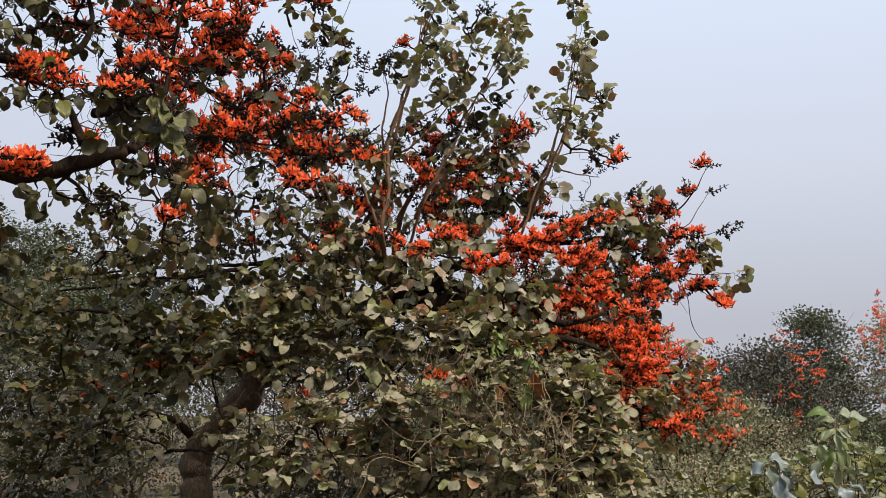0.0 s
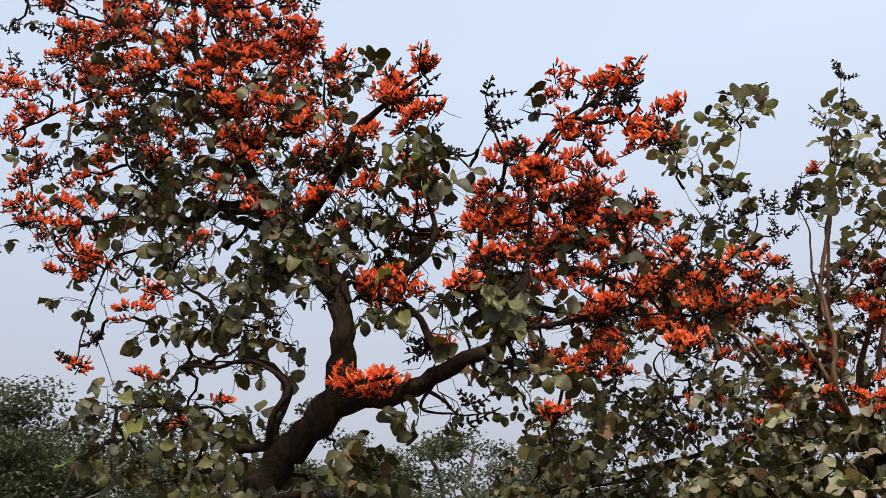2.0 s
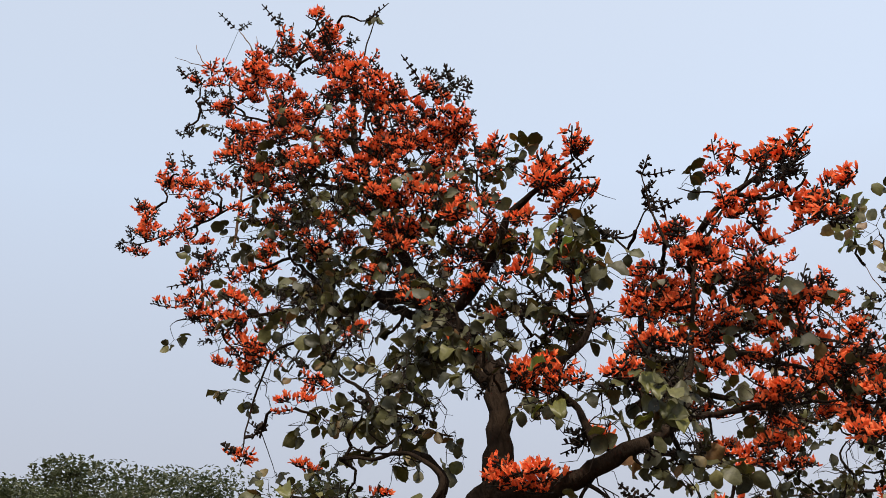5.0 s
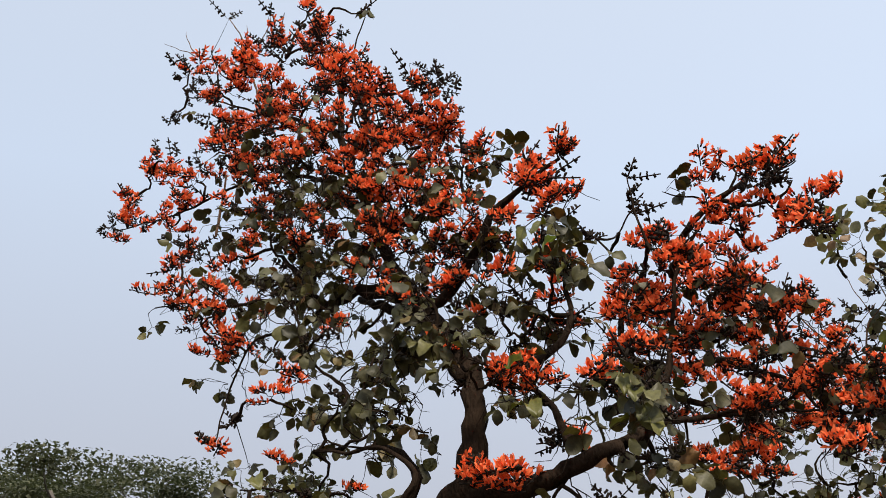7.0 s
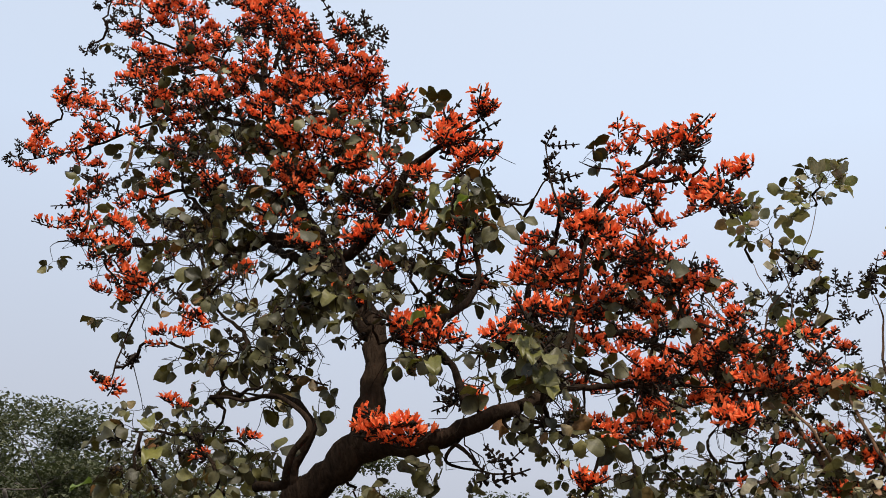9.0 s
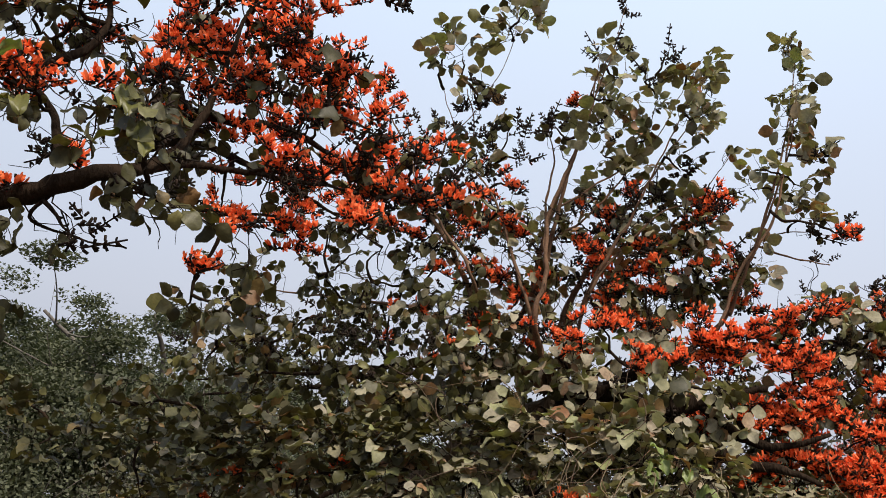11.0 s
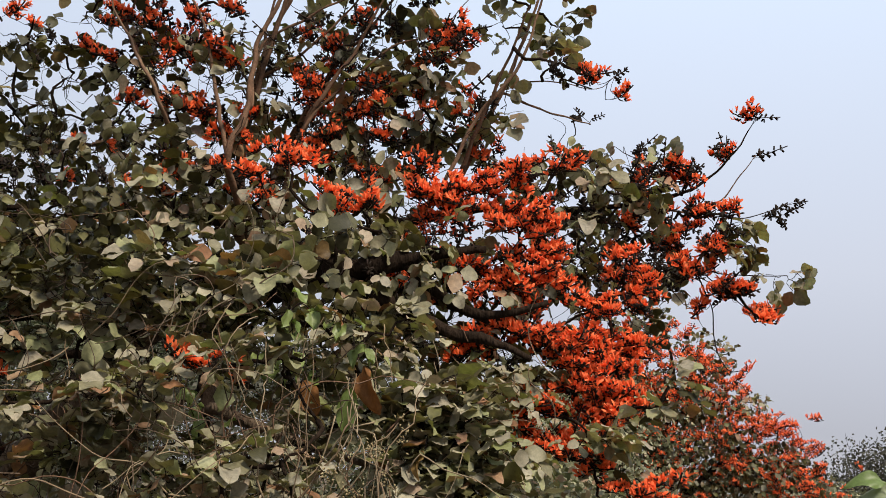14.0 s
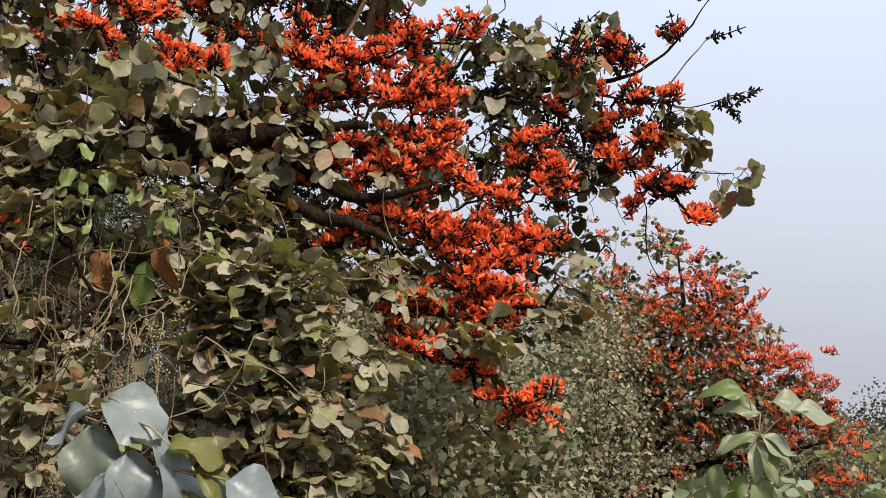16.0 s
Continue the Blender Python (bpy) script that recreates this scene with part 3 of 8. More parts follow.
def scrub(name, label, x, y, height, width, count, leaf, mat, seed, stems=9, bottom=0.05, depth=None, flowers=0, category="shrub", group="background shrubs", lumps=14):
    """A shrub or small tree: stems from one base, and a crown of many small leaves gathered in clumps."""
    r = np.random.default_rng(seed)
    root = tagged(new(name), label, category, group)
    root.location = (x, y, 0)
    depth = width if depth is None else depth
    crown = Geo()
    centres = []
    for i in range(lumps * 3):
        a, h = r.uniform(0, 6.28), r.uniform(0.0, 1.0) ** 0.8
        ring = math.sqrt(max(0.03, 1 - (h - 0.25) ** 2 / 0.62)) * r.uniform(0.35, 1.0)
        centres.append(np.array((x + math.cos(a) * ring * width / 2, y + math.sin(a) * ring * depth / 2, bottom + (0.08 + 0.9 * h) * (height - bottom))))
    for i in range(stems):
        c = centres[i % len(centres)]
        b = np.array((x + r.normal() * 0.08 * width, y + r.normal() * 0.08 * width, -0.05))
        mid_ = b * 0.5 + c * 0.5 + r.normal(size=3) * 0.08 * width
        p = smooth_path([b, mid_, c], height / 9)
        wood = Geo()
        tube(wood, p, np.linspace(0.012 * height + 0.006, 0.004, len(p)), 5, 0.2, seed=i)
        part("stem", wood, [FAR_BARK if mat is FAR_LEAF else TWIG], root)
    per = count // len(centres)
    tw = Geo()
    for c in centres:
        size = r.uniform(0.10, 0.2) * min(width, height * 1.5)
        for _k in range(2):
            e = c + r.normal(size=3) * size * 0.9
            p = smooth_path([c, (c + e) / 2 + r.normal(size=3) * size * 0.15, e], size / 3)
            tube(tw, p, np.linspace(0.006, 0.002, len(p)) * (1 + 0.15 * height), 3)
        m = int(per * r.uniform(0.6, 1.4))
        at = c + ball(r, m) * np.array((size, size, size * 0.62)) * 1.7
        at = at[at[:, 2] > 0.02]
        m = len(at)
        d = r.normal(size=(m, 3)) + np.array((0, 0, 0.15))
        d /= np.linalg.norm(d, axis=1)[:, None]
        e = np.cross(d, r.normal(size=(m, 3)))
        e /= np.linalg.norm(e, axis=1)[:, None]
        up = np.cross(d, e)
        ln = leaf * r.uniform(0.6, 1.3, m)[:, None]
        w = ln * 0.38
        quad = np.stack([at, at + d * ln * 0.45 + e * w + up * ln * 0.1, at + d * ln, at + d * ln * 0.5 - e * w + up * ln * 0.1], axis=1).reshape(-1, 3)
        if y < 19:
            crown.add(quad, [(4 * i, 4 * i + 1, 4 * i + 2, 4 * i + 3) for i in range(m)])
        else:
            crown.add(quad, [(4 * i + 1, 4 * i + 2, 4 * i + 3) for i in range(m)])
    part("twigwork", tw, [FAR_BARK if mat is FAR_LEAF else TWIG], root, kind="stuff")
    part("crown", crown, [mat], root, kind="stuff")
    for i in range(flowers):
        c = centres[int(r.integers(len(centres)))] + r.normal(size=3) * 0.12 * width
        piece("blossom", FAR_HEAD_MESH[int(r.integers(4))], root, moved(*c, rot(r.normal() * 0.4, 0, r.uniform(0, 6.28)), r.uniform(1.6, 2.4)))
    return root


# ---- the tall flowering tree ----
def tall_tree():
    t = FlameTree((-3.82, 6.01, 0), "tall flame tree with dark leaning trunk, crown full of orange flowers", 21)
    limb, spray, tangle = t.limb, t.spray, t.tangle
    limb("trunk", (-3.57, 5.74, 1.49, 0.149), (-3.40, 5.74, 2.19, 0.124), (-3.27, 5.74, 2.54, 0.104), (-2.87, 5.81, 2.91, 0.090), (-2.71, 5.81, 3.05, 0.085), (-2.70, 5.87, 3.46, 0.064), (-2.78, 5.94, 3.77, 0.055))
    limb("limb_left", (-2.78, 5.94, 3.76, 0.067), (-3.00, 6.01, 4.03, 0.061), (-3.30, 6.08, 4.35, 0.055), (-3.79, 6.14, 4.61, 0.044), (-4.17, 6.21, 4.62, 0.034), (-4.40, 6.21, 4.89, 0.024), (-4.62, 6.21, 5.15, 0.015))
    limb("limb_top", (-3.12, 6.01, 4.18, 0.049), (-3.53, 6.14, 4.75, 0.041), (-3.93, 6.28, 5.54, 0.034), (-4.43, 6.62, 6.37, 0.029), (-4.45, 6.62, 6.77, 0.022), (-4.69, 6.62, 7.37, 0.015), (-4.81, 6.62, 7.84, 0.007))
    limb("limb", (-3.30, 6.08, 4.35, 0.041), (-3.03, 6.01, 4.26, 0.036), (-2.75, 5.94, 4.42, 0.032), (-2.55, 5.94, 4.70, 0.024), (-2.33, 5.94, 4.81, 0.017), (-2.07, 5.94, 4.90, 0.009))
    limb("limb", (-4.43, 6.62, 6.37, 0.024), (-4.38, 6.28, 6.24, 0.019), (-4.69, 6.28, 6.46, 0.015), (-5.17, 6.28, 6.74, 0.010), (-5.61, 6.28, 7.03, 0.006))
    limb("limb", (-4.33, 6.62, 6.44, 0.017), (-4.27, 6.62, 6.80, 0.011), (-4.31, 6.62, 7.17, 0.007), (-4.19, 6.62, 7.47, 0.005))
    limb("limb", (-3.93, 6.28, 5.54, 0.022), (-4.63, 6.28, 5.88, 0.015), (-5.28, 6.28, 6.03, 0.011), (-5.83, 6.21, 5.95, 0.009), (-6.68, 6.21, 6.06, 0.005))
    limb("limb", (-4.17, 6.21, 4.62, 0.024), (-4.61, 6.14, 4.76, 0.016), (-5.02, 6.08, 4.82, 0.011), (-5.46, 6.01, 4.93, 0.007), (-5.71, 5.94, 4.94, 0.005))
    limb("limb", (-4.17, 6.21, 4.62, 0.019), (-4.38, 6.14, 4.47, 0.015), (-4.71, 6.08, 4.46, 0.010), (-4.86, 6.01, 4.14, 0.007), (-4.91, 5.94, 3.71, 0.005))
    limb("dry_stick", (-4.96, 6.28, 6.44, 0.010), (-5.18, 6.28, 7.12, 0.009), (-5.25, 6.28, 7.40, 0.007), (-5.41, 6.28, 7.70, 0.005), (-5.54, 6.28, 7.91, 0.004))
    limb("dry_stick", (-5.25, 6.28, 7.40, 0.006), (-5.27, 6.28, 7.57, 0.005), (-5.30, 6.28, 7.71, 0.002))
    limb("dry_stick", (-5.23, 6.28, 7.41, 0.006), (-5.08, 6.28, 7.47, 0.005), (-5.00, 6.28, 7.65, 0.004))
    limb("dry_stick", (-5.25, 6.21, 7.18, 0.010), (-5.48, 6.21, 7.39, 0.007), (-5.79, 6.21, 7.54, 0.006), (-6.01, 6.21, 7.83, 0.004), (-6.06, 6.21, 7.97, 0.002))
    limb("dry_stick", (-5.79, 6.21, 7.54, 0.005), (-5.96, 6.21, 7.67, 0.004), (-6.37, 6.21, 7.98, 0.002))
    limb("dry_stick", (-5.24, 6.08, 5.47, 0.011), (-5.20, 6.08, 5.76, 0.010), (-5.18, 6.08, 6.01, 0.007))
    limb("limb_right", (-2.78, 5.82, 2.98, 0.056), (-2.60, 5.80, 2.97, 0.060), (-2.42, 5.80, 2.95, 0.058), (-2.27, 5.81, 2.97, 0.054), (-2.06, 5.81, 3.02, 0.049), (-1.89, 5.87, 3.09, 0.041), (-1.83, 6.08, 3.19, 0.033), (-1.83, 6.35, 3.42, 0.024), (-1.78, 6.48, 3.70, 0.018), (-1.77, 6.62, 4.06, 0.013), (-1.71, 6.68, 4.38, 0.011), (-1.52, 6.75, 4.68, 0.009))
    limb("limb", (-1.83, 6.08, 3.19, 0.024), (-1.76, 6.48, 3.35, 0.019), (-1.60, 6.89, 3.46, 0.015), (-1.40, 7.15, 3.50, 0.011), (-1.22, 7.36, 3.52, 0.006))
    limb("limb", (-1.89, 5.87, 3.09, 0.017), (-1.94, 6.35, 3.15, 0.012), (-1.80, 6.75, 3.20, 0.010), (-1.58, 7.02, 3.27, 0.007))
    limb("limb", (-2.06, 5.81, 3.02, 0.012), (-2.20, 5.81, 2.86, 0.009), (-2.14, 6.08, 2.85, 0.006), (-2.04, 6.35, 2.88, 0.005))
    limb("limb", (-1.94, 7.08, 4.51, 0.022), (-1.63, 6.62, 4.53, 0.022), (-1.50, 6.62, 4.64, 0.019), (-1.32, 6.62, 4.71, 0.016), (-1.20, 6.62, 4.76, 0.010), (-1.10, 6.62, 4.81, 0.005))
    limb("limb", (-1.38, 6.62, 4.67, 0.015), (-1.20, 6.62, 4.58, 0.012), (-1.03, 6.62, 4.57, 0.009), (-0.95, 6.62, 4.65, 0.005))
    limb("limb", (-1.48, 6.62, 4.65, 0.011), (-1.52, 6.62, 4.73, 0.007), (-1.64, 6.62, 4.79, 0.005), (-1.74, 6.62, 4.86, 0.002))
    limb("limb", (-1.32, 6.62, 4.71, 0.010), (-1.26, 6.62, 4.82, 0.007), (-1.35, 6.62, 4.94, 0.005))
    limb("limb", (-2.18, 6.82, 3.83, 0.041), (-2.04, 7.10, 3.90, 0.029), (-1.83, 7.47, 4.01, 0.022), (-1.64, 7.83, 3.97, 0.016), (-1.44, 8.19, 3.89, 0.010))
    limb("limb", (-2.29, 6.66, 3.56, 0.036), (-2.11, 7.02, 3.71, 0.024), (-1.93, 7.38, 3.71, 0.018), (-1.77, 7.71, 3.66, 0.013), (-1.62, 7.99, 3.61, 0.009))
    limb("limb", (-2.16, 6.86, 3.87, 0.027), (-2.17, 6.74, 4.14, 0.019), (-2.06, 6.86, 4.46, 0.015), (-1.83, 6.48, 4.44, 0.010), (-1.88, 6.48, 4.73, 0.006), (-1.90, 6.48, 4.96, 0.004))
    limb("limb", (-2.02, 6.21, 4.45, 0.009), (-2.02, 6.48, 4.58, 0.006), (-1.89, 6.48, 4.72, 0.005))
    limb("limb", (-2.56, 5.81, 3.64, 0.036), (-2.27, 5.81, 3.62, 0.027), (-2.11, 5.94, 3.81, 0.019), (-2.14, 6.01, 4.12, 0.012), (-2.18, 6.01, 4.39, 0.007))
    limb("limb", (-2.01, 5.67, 3.10, 0.027), (-2.12, 5.74, 3.32, 0.019), (-2.25, 5.74, 3.44, 0.012), (-2.41, 5.67, 3.50, 0.007))
    limb("side_stem", (-3.06, 5.74, 2.74, 0.036), (-3.06, 5.67, 2.89, 0.032), (-2.95, 5.67, 3.08, 0.027), (-3.07, 5.67, 3.23, 0.022), (-3.32, 5.74, 3.34, 0.017), (-3.59, 5.81, 3.37, 0.011), (-3.86, 5.81, 3.43, 0.006))
    limb("side_stem", (-2.98, 5.54, 2.47, 0.024), (-2.69, 5.47, 2.45, 0.022), (-2.50, 5.40, 2.33, 0.017), (-2.44, 5.40, 2.20, 0.012), (-2.26, 5.33, 2.19, 0.009), (-2.13, 5.27, 2.12, 0.005))
    limb("side_stem", (-3.20, 5.54, 2.77, 0.027), (-2.97, 5.47, 2.76, 0.024), (-2.86, 5.40, 2.88, 0.019), (-2.76, 5.40, 3.02, 0.015), (-2.97, 5.40, 3.19, 0.010), (-3.26, 5.40, 3.25, 0.005))
    limb("limb", (-2.76, 5.87, 3.66, 0.049), (-2.94, 5.94, 3.89, 0.043), (-3.29, 6.08, 4.25, 0.036), (-3.65, 6.21, 4.47, 0.029), (-4.20, 6.62, 4.82, 0.022))
    spray(-5.47, 6.14, 7.22, 0.31, 0.10, 7, 0, 1)
    spray(-4.77, 6.14, 7.29, 0.10, 0.07, 0, 0, 4)
    spray(-4.63, 6.14, 6.95, 0.10, 0.07, 0, 0, 4)
    spray(-4.37, 6.14, 7.34, 0.06, 0.05, 2, 0, 2)
    spray(-4.34, 6.14, 6.92, 0.16, 0.12, 6, 0, 0)
    spray(-3.78, 6.14, 7.00, 0.04, 0.04, 0, 2, 2)
    spray(-3.86, 6.14, 6.52, 0.18, 0.11, 7, 0, 1)
    spray(-4.76, 6.14, 6.79, 0.19, 0.10, 6, 0, 0)
    spray(-4.25, 6.14, 6.49, 0.23, 0.14, 10, 0, 1)
    spray(-4.96, 6.14, 6.66, 0.29, 0.14, 13, 0, 1)
    spray(-5.84, 6.14, 7.09, 0.08, 0.13, 0, 0, 4)
    spray(-6.06, 6.14, 6.95, 0.08, 0.08, 0, 0, 4)
    spray(-5.41, 6.14, 6.66, 0.25, 0.17, 6, 2, 4)
    spray(-3.62, 6.14, 6.06, 0.21, 0.11, 7, 0, 1)
    spray(-3.24, 6.14, 6.11, 0.19, 0.09, 0, 0, 10)
    spray(-2.98, 6.14, 5.91, 0.08, 0.04, 0, 0, 2)
    spray(-3.02, 6.14, 5.67, 0.18, 0.10, 10, 0, 1)
    spray(-3.74, 6.14, 5.73, 0.33, 0.15, 17, 5, 2)
    spray(-3.28, 6.14, 5.55, 0.28, 0.16, 15, 2, 2)
    spray(-4.43, 6.14, 5.94, 0.18, 0.09, 6, 2, 0)
    spray(-5.63, 6.14, 6.19, 0.29, 0.12, 6, 0, 4)
    spray(-6.21, 6.14, 6.48, 0.13, 0.10, 4, 0, 2)
    spray(-4.81, 6.14, 5.86, 0.23, 0.14, 10, 2, 1)
    spray(-5.68, 6.14, 5.94, 0.24, 0.12, 7, 0, 3)
    spray(-6.53, 6.14, 6.29, 0.06, 0.05, 2, 0, 2)
    spray(-5.89, 6.14, 5.78, 0.25, 0.10, 7, 0, 1)
    spray(-6.63, 6.14, 5.99, 0.21, 0.13, 2, 0, 6)
    spray(-4.80, 6.14, 5.56, 0.16, 0.11, 6, 2, 0)
    spray(-5.39, 6.14, 7.76, 0.03, 0.03, 0, 0, 2)
    spray(-4.86, 6.14, 7.50, 0.03, 0.03, 0, 0, 2)
    spray(-5.62, 6.14, 5.47, 0.14, 0.07, 0, 0, 4)
    spray(-3.44, 5.94, 5.16, 0.15, 0.12, 10, 2, 1)
    spray(-2.75, 5.94, 4.85, 0.21, 0.14, 7, 2, 1)
    spray(-3.50, 5.94, 4.86, 0.19, 0.08, 10, 0, 1)
    spray(-2.82, 5.94, 4.62, 0.18, 0.09, 7, 0, 1)
    spray(-2.33, 5.94, 4.81, 0.17, 0.12, 7, 0, 5)
    spray(-2.07, 5.94, 4.90, 0.07, 0.05, 4, 0, 2)
    spray(-2.23, 5.94, 4.58, 0.15, 0.08, 7, 0, 1)
    spray(-3.51, 5.94, 4.62, 0.11, 0.07, 4, 0, 0)
    spray(-3.31, 5.94, 4.37, 0.04, 0.04, 2, 0, 0)
    spray(-3.16, 5.94, 4.24, 0.04, 0.04, 2, 0, 0)
    spray(-2.84, 5.94, 4.30, 0.09, 0.03, 4, 0, 0)
    spray(-5.48, 5.94, 4.99, 0.16, 0.09, 6, 0, 0)
    spray(-5.17, 5.94, 4.67, 0.22, 0.09, 6, 0, 2)
    spray(-4.81, 5.94, 4.71, 0.21, 0.08, 6, 2, 0)
    spray(-4.80, 5.94, 4.40, 0.16, 0.12, 6, 0, 4)
    spray(-5.12, 5.94, 4.39, 0.04, 0.04, 2, 0, 0)
    spray(-4.39, 5.94, 3.91, 0.09, 0.09, 4, 0, 0)
    spray(-4.72, 5.94, 3.83, 0.05, 0.06, 0, 0, 4)
    spray(-4.91, 5.94, 3.70, 0.04, 0.04, 2, 0, 2)
    spray(-4.13, 5.94, 3.98, 0.04, 0.02, 2, 0, 0)
    spray(-4.26, 5.94, 3.46, 0.04, 0.04, 2, 0, 0)
    spray(-2.94, 5.94, 3.88, 0.07, 0.03, 4, 0, 0)
    spray(-2.55, 5.94, 4.31, 0.05, 0.05, 2, 0, 0)
    spray(-2.20, 5.94, 4.19, 0.10, 0.08, 4, 2, 0)
    spray(-2.34, 5.54, 3.43, 0.10, 0.07, 7, 0, 1)
    spray(-2.31, 5.54, 2.95, 0.07, 0.08, 8, 0, 1)
    spray(-2.51, 5.54, 2.99, 0.07, 0.07, 4, 0, 0)
    spray(-2.11, 5.54, 3.39, 0.09, 0.03, 4, 0, 0)
    spray(-1.81, 5.54, 3.37, 0.06, 0.05, 3, 0, 0)
    spray(-1.37, 6.62, 4.87, 0.09, 0.08, 6, 0, 2)
    spray(-1.08, 6.62, 4.76, 0.14, 0.07, 2, 0, 8)
    spray(-1.02, 6.62, 4.47, 0.09, 0.05, 4, 0, 0)
    spray(-0.85, 6.62, 4.48, 0.10, 0.07, 4, 0, 0)
    spray(-0.85, 6.62, 4.33, 0.05, 0.03, 0, 0, 4)
    spray(-1.35, 6.62, 4.48, 0.17, 0.10, 11, 0, 1)
    spray(-1.26, 6.62, 4.30, 0.14, 0.10, 7, 0, 1)
    spray(-1.62, 7.63, 4.63, 0.11, 0.06, 6, 0, 0)
    spray(-1.73, 6.62, 4.51, 0.21, 0.08, 7, 0, 1)
    spray(-1.92, 6.62, 4.56, 0.11, 0.07, 2, 0, 2)
    spray(-1.87, 7.18, 4.59, 0.15, 0.07, 6, 0, 0)
    spray(-2.09, 6.82, 4.37, 0.18, 0.13, 11, 2, 1)
    spray(-1.80, 7.38, 4.42, 0.19, 0.11, 7, 0, 1)
    spray(-2.09, 6.90, 4.16, 0.22, 0.13, 11, 0, 1)
    spray(-1.94, 7.22, 4.10, 0.11, 0.13, 7, 0, 1)
    spray(-1.69, 7.67, 4.15, 0.24, 0.14, 11, 2, 1)
    spray(-1.45, 7.99, 4.36, 0.16, 0.07, 6, 0, 0)
    spray(-1.39, 8.03, 4.54, 0.05, 0.06, 2, 0, 4)
    spray(-2.10, 6.94, 3.99, 0.11, 0.07, 4, 0, 0)
    spray(-2.02, 7.18, 3.82, 0.10, 0.08, 6, 0, 0)
    spray(-1.82, 7.51, 3.98, 0.15, 0.11, 4, 2, 0)
    spray(-1.60, 7.91, 3.92, 0.16, 0.11, 7, 2, 1)
    spray(-1.41, 8.23, 3.91, 0.13, 0.16, 10, 0, 1)
    spray(-1.75, 7.71, 3.74, 0.20, 0.09, 10, 0, 1)
    spray(-1.58, 8.03, 3.67, 0.20, 0.13, 7, 0, 1)
    spray(-1.84, 7.63, 3.53, 0.15, 0.08, 6, 0, 0)
    spray(-1.80, 7.75, 3.41, 0.19, 0.12, 11, 0, 1)
    spray(-2.05, 7.26, 3.41, 0.14, 0.08, 4, 0, 2)
    spray(-2.07, 7.14, 3.63, 0.04, 0.03, 2, 0, 0)
    spray(-1.94, 6.62, 4.85, 0.04, 0.10, 0, 0, 6)
    spray(-1.94, 6.62, 5.04, 0.03, 0.02, 0, 0, 2)
    spray(-2.26, 6.62, 4.73, 0.04, 0.03, 0, 0, 4)
    spray(-2.58, 6.08, 5.26, 0.08, 0.07, 0, 5, 0)
    spray(-2.65, 6.08, 5.10, 0.08, 0.05, 0, 5, 0)
    spray(-2.78, 6.08, 5.39, 0.03, 0.03, 0, 2, 0)
    spray(-3.02, 6.08, 5.08, 0.04, 0.04, 0, 5, 0)
    spray(-3.23, 6.08, 5.16, 0.11, 0.07, 0, 5, 0)
    spray(-4.31, 6.08, 5.37, 0.12, 0.08, 0, 5, 0)
    spray(-3.91, 6.08, 5.57, 0.07, 0.05, 0, 5, 0)
    spray(-5.04, 6.08, 5.40, 0.09, 0.08, 0, 5, 0)
    spray(-4.31, 6.08, 5.05, 0.21, 0.12, 0, 11, 0)
    spray(-4.96, 6.08, 4.99, 0.08, 0.07, 0, 5, 0)
    spray(-2.22, 6.08, 4.39, 0.15, 0.09, 0, 13, 0)
    spray(-2.05, 6.08, 4.22, 0.13, 0.09, 0, 9, 0)
    spray(-4.54, 6.08, 4.76, 0.25, 0.16, 0, 11, 0)
    spray(-3.99, 6.08, 4.50, 0.23, 0.15, 0, 11, 0)
    spray(-4.05, 6.08, 4.27, 0.15, 0.11, 0, 7, 0)
    spray(-4.83, 6.08, 4.63, 0.23, 0.12, 0, 9, 0)
    spray(-5.24, 6.08, 4.30, 0.06, 0.03, 0, 2, 0)
    spray(-5.87, 6.08, 4.89, 0.04, 0.04, 0, 2, 0)
    spray(-5.02, 6.08, 4.15, 0.06, 0.05, 0, 5, 0)
    spray(-4.53, 6.08, 4.32, 0.19, 0.11, 0, 7, 0)
    spray(-3.51, 6.08, 4.04, 0.18, 0.10, 0, 11, 0)
    spray(-3.23, 6.08, 4.11, 0.08, 0.06, 0, 5, 0)
    spray(-3.42, 6.08, 3.94, 0.10, 0.04, 0, 5, 0)
    spray(-4.32, 6.08, 3.82, 0.15, 0.08, 0, 7, 0)
    spray(-3.91, 6.08, 3.80, 0.22, 0.10, 0, 13, 0)
    spray(-3.53, 6.08, 3.59, 0.17, 0.07, 0, 9, 0)
    spray(-3.41, 6.08, 3.73, 0.04, 0.03, 0, 2, 0)
    spray(-4.69, 6.08, 3.49, 0.11, 0.05, 0, 5, 0)
    spray(-4.22, 6.08, 3.41, 0.18, 0.09, 0, 9, 0)
    spray(-4.01, 6.08, 3.59, 0.18, 0.09, 0, 9, 0)
    spray(-3.48, 6.08, 4.67, 0.53, 0.26, 0, 22, 0)
    spray(-3.46, 6.08, 5.01, 0.54, 0.23, 0, 18, 0)
    spray(-2.62, 6.08, 4.08, 0.31, 0.20, 0, 13, 0)
    spray(-2.65, 6.08, 4.63, 0.21, 0.21, 0, 9, 0)
    spray(-2.21, 5.60, 3.56, 0.02, 0.02, 0, 2, 0)
    spray(-2.17, 5.60, 3.33, 0.04, 0.04, 0, 5, 0)
    spray(-2.17, 6.82, 3.93, 0.14, 0.10, 0, 9, 0)
    spray(-2.14, 6.94, 3.77, 0.16, 0.10, 0, 16, 0)
    spray(-2.15, 6.98, 3.60, 0.14, 0.07, 0, 9, 0)
    spray(-2.34, 6.66, 3.24, 0.03, 0.03, 0, 2, 0)
    spray(-2.19, 7.02, 3.28, 0.05, 0.04, 0, 5, 0)
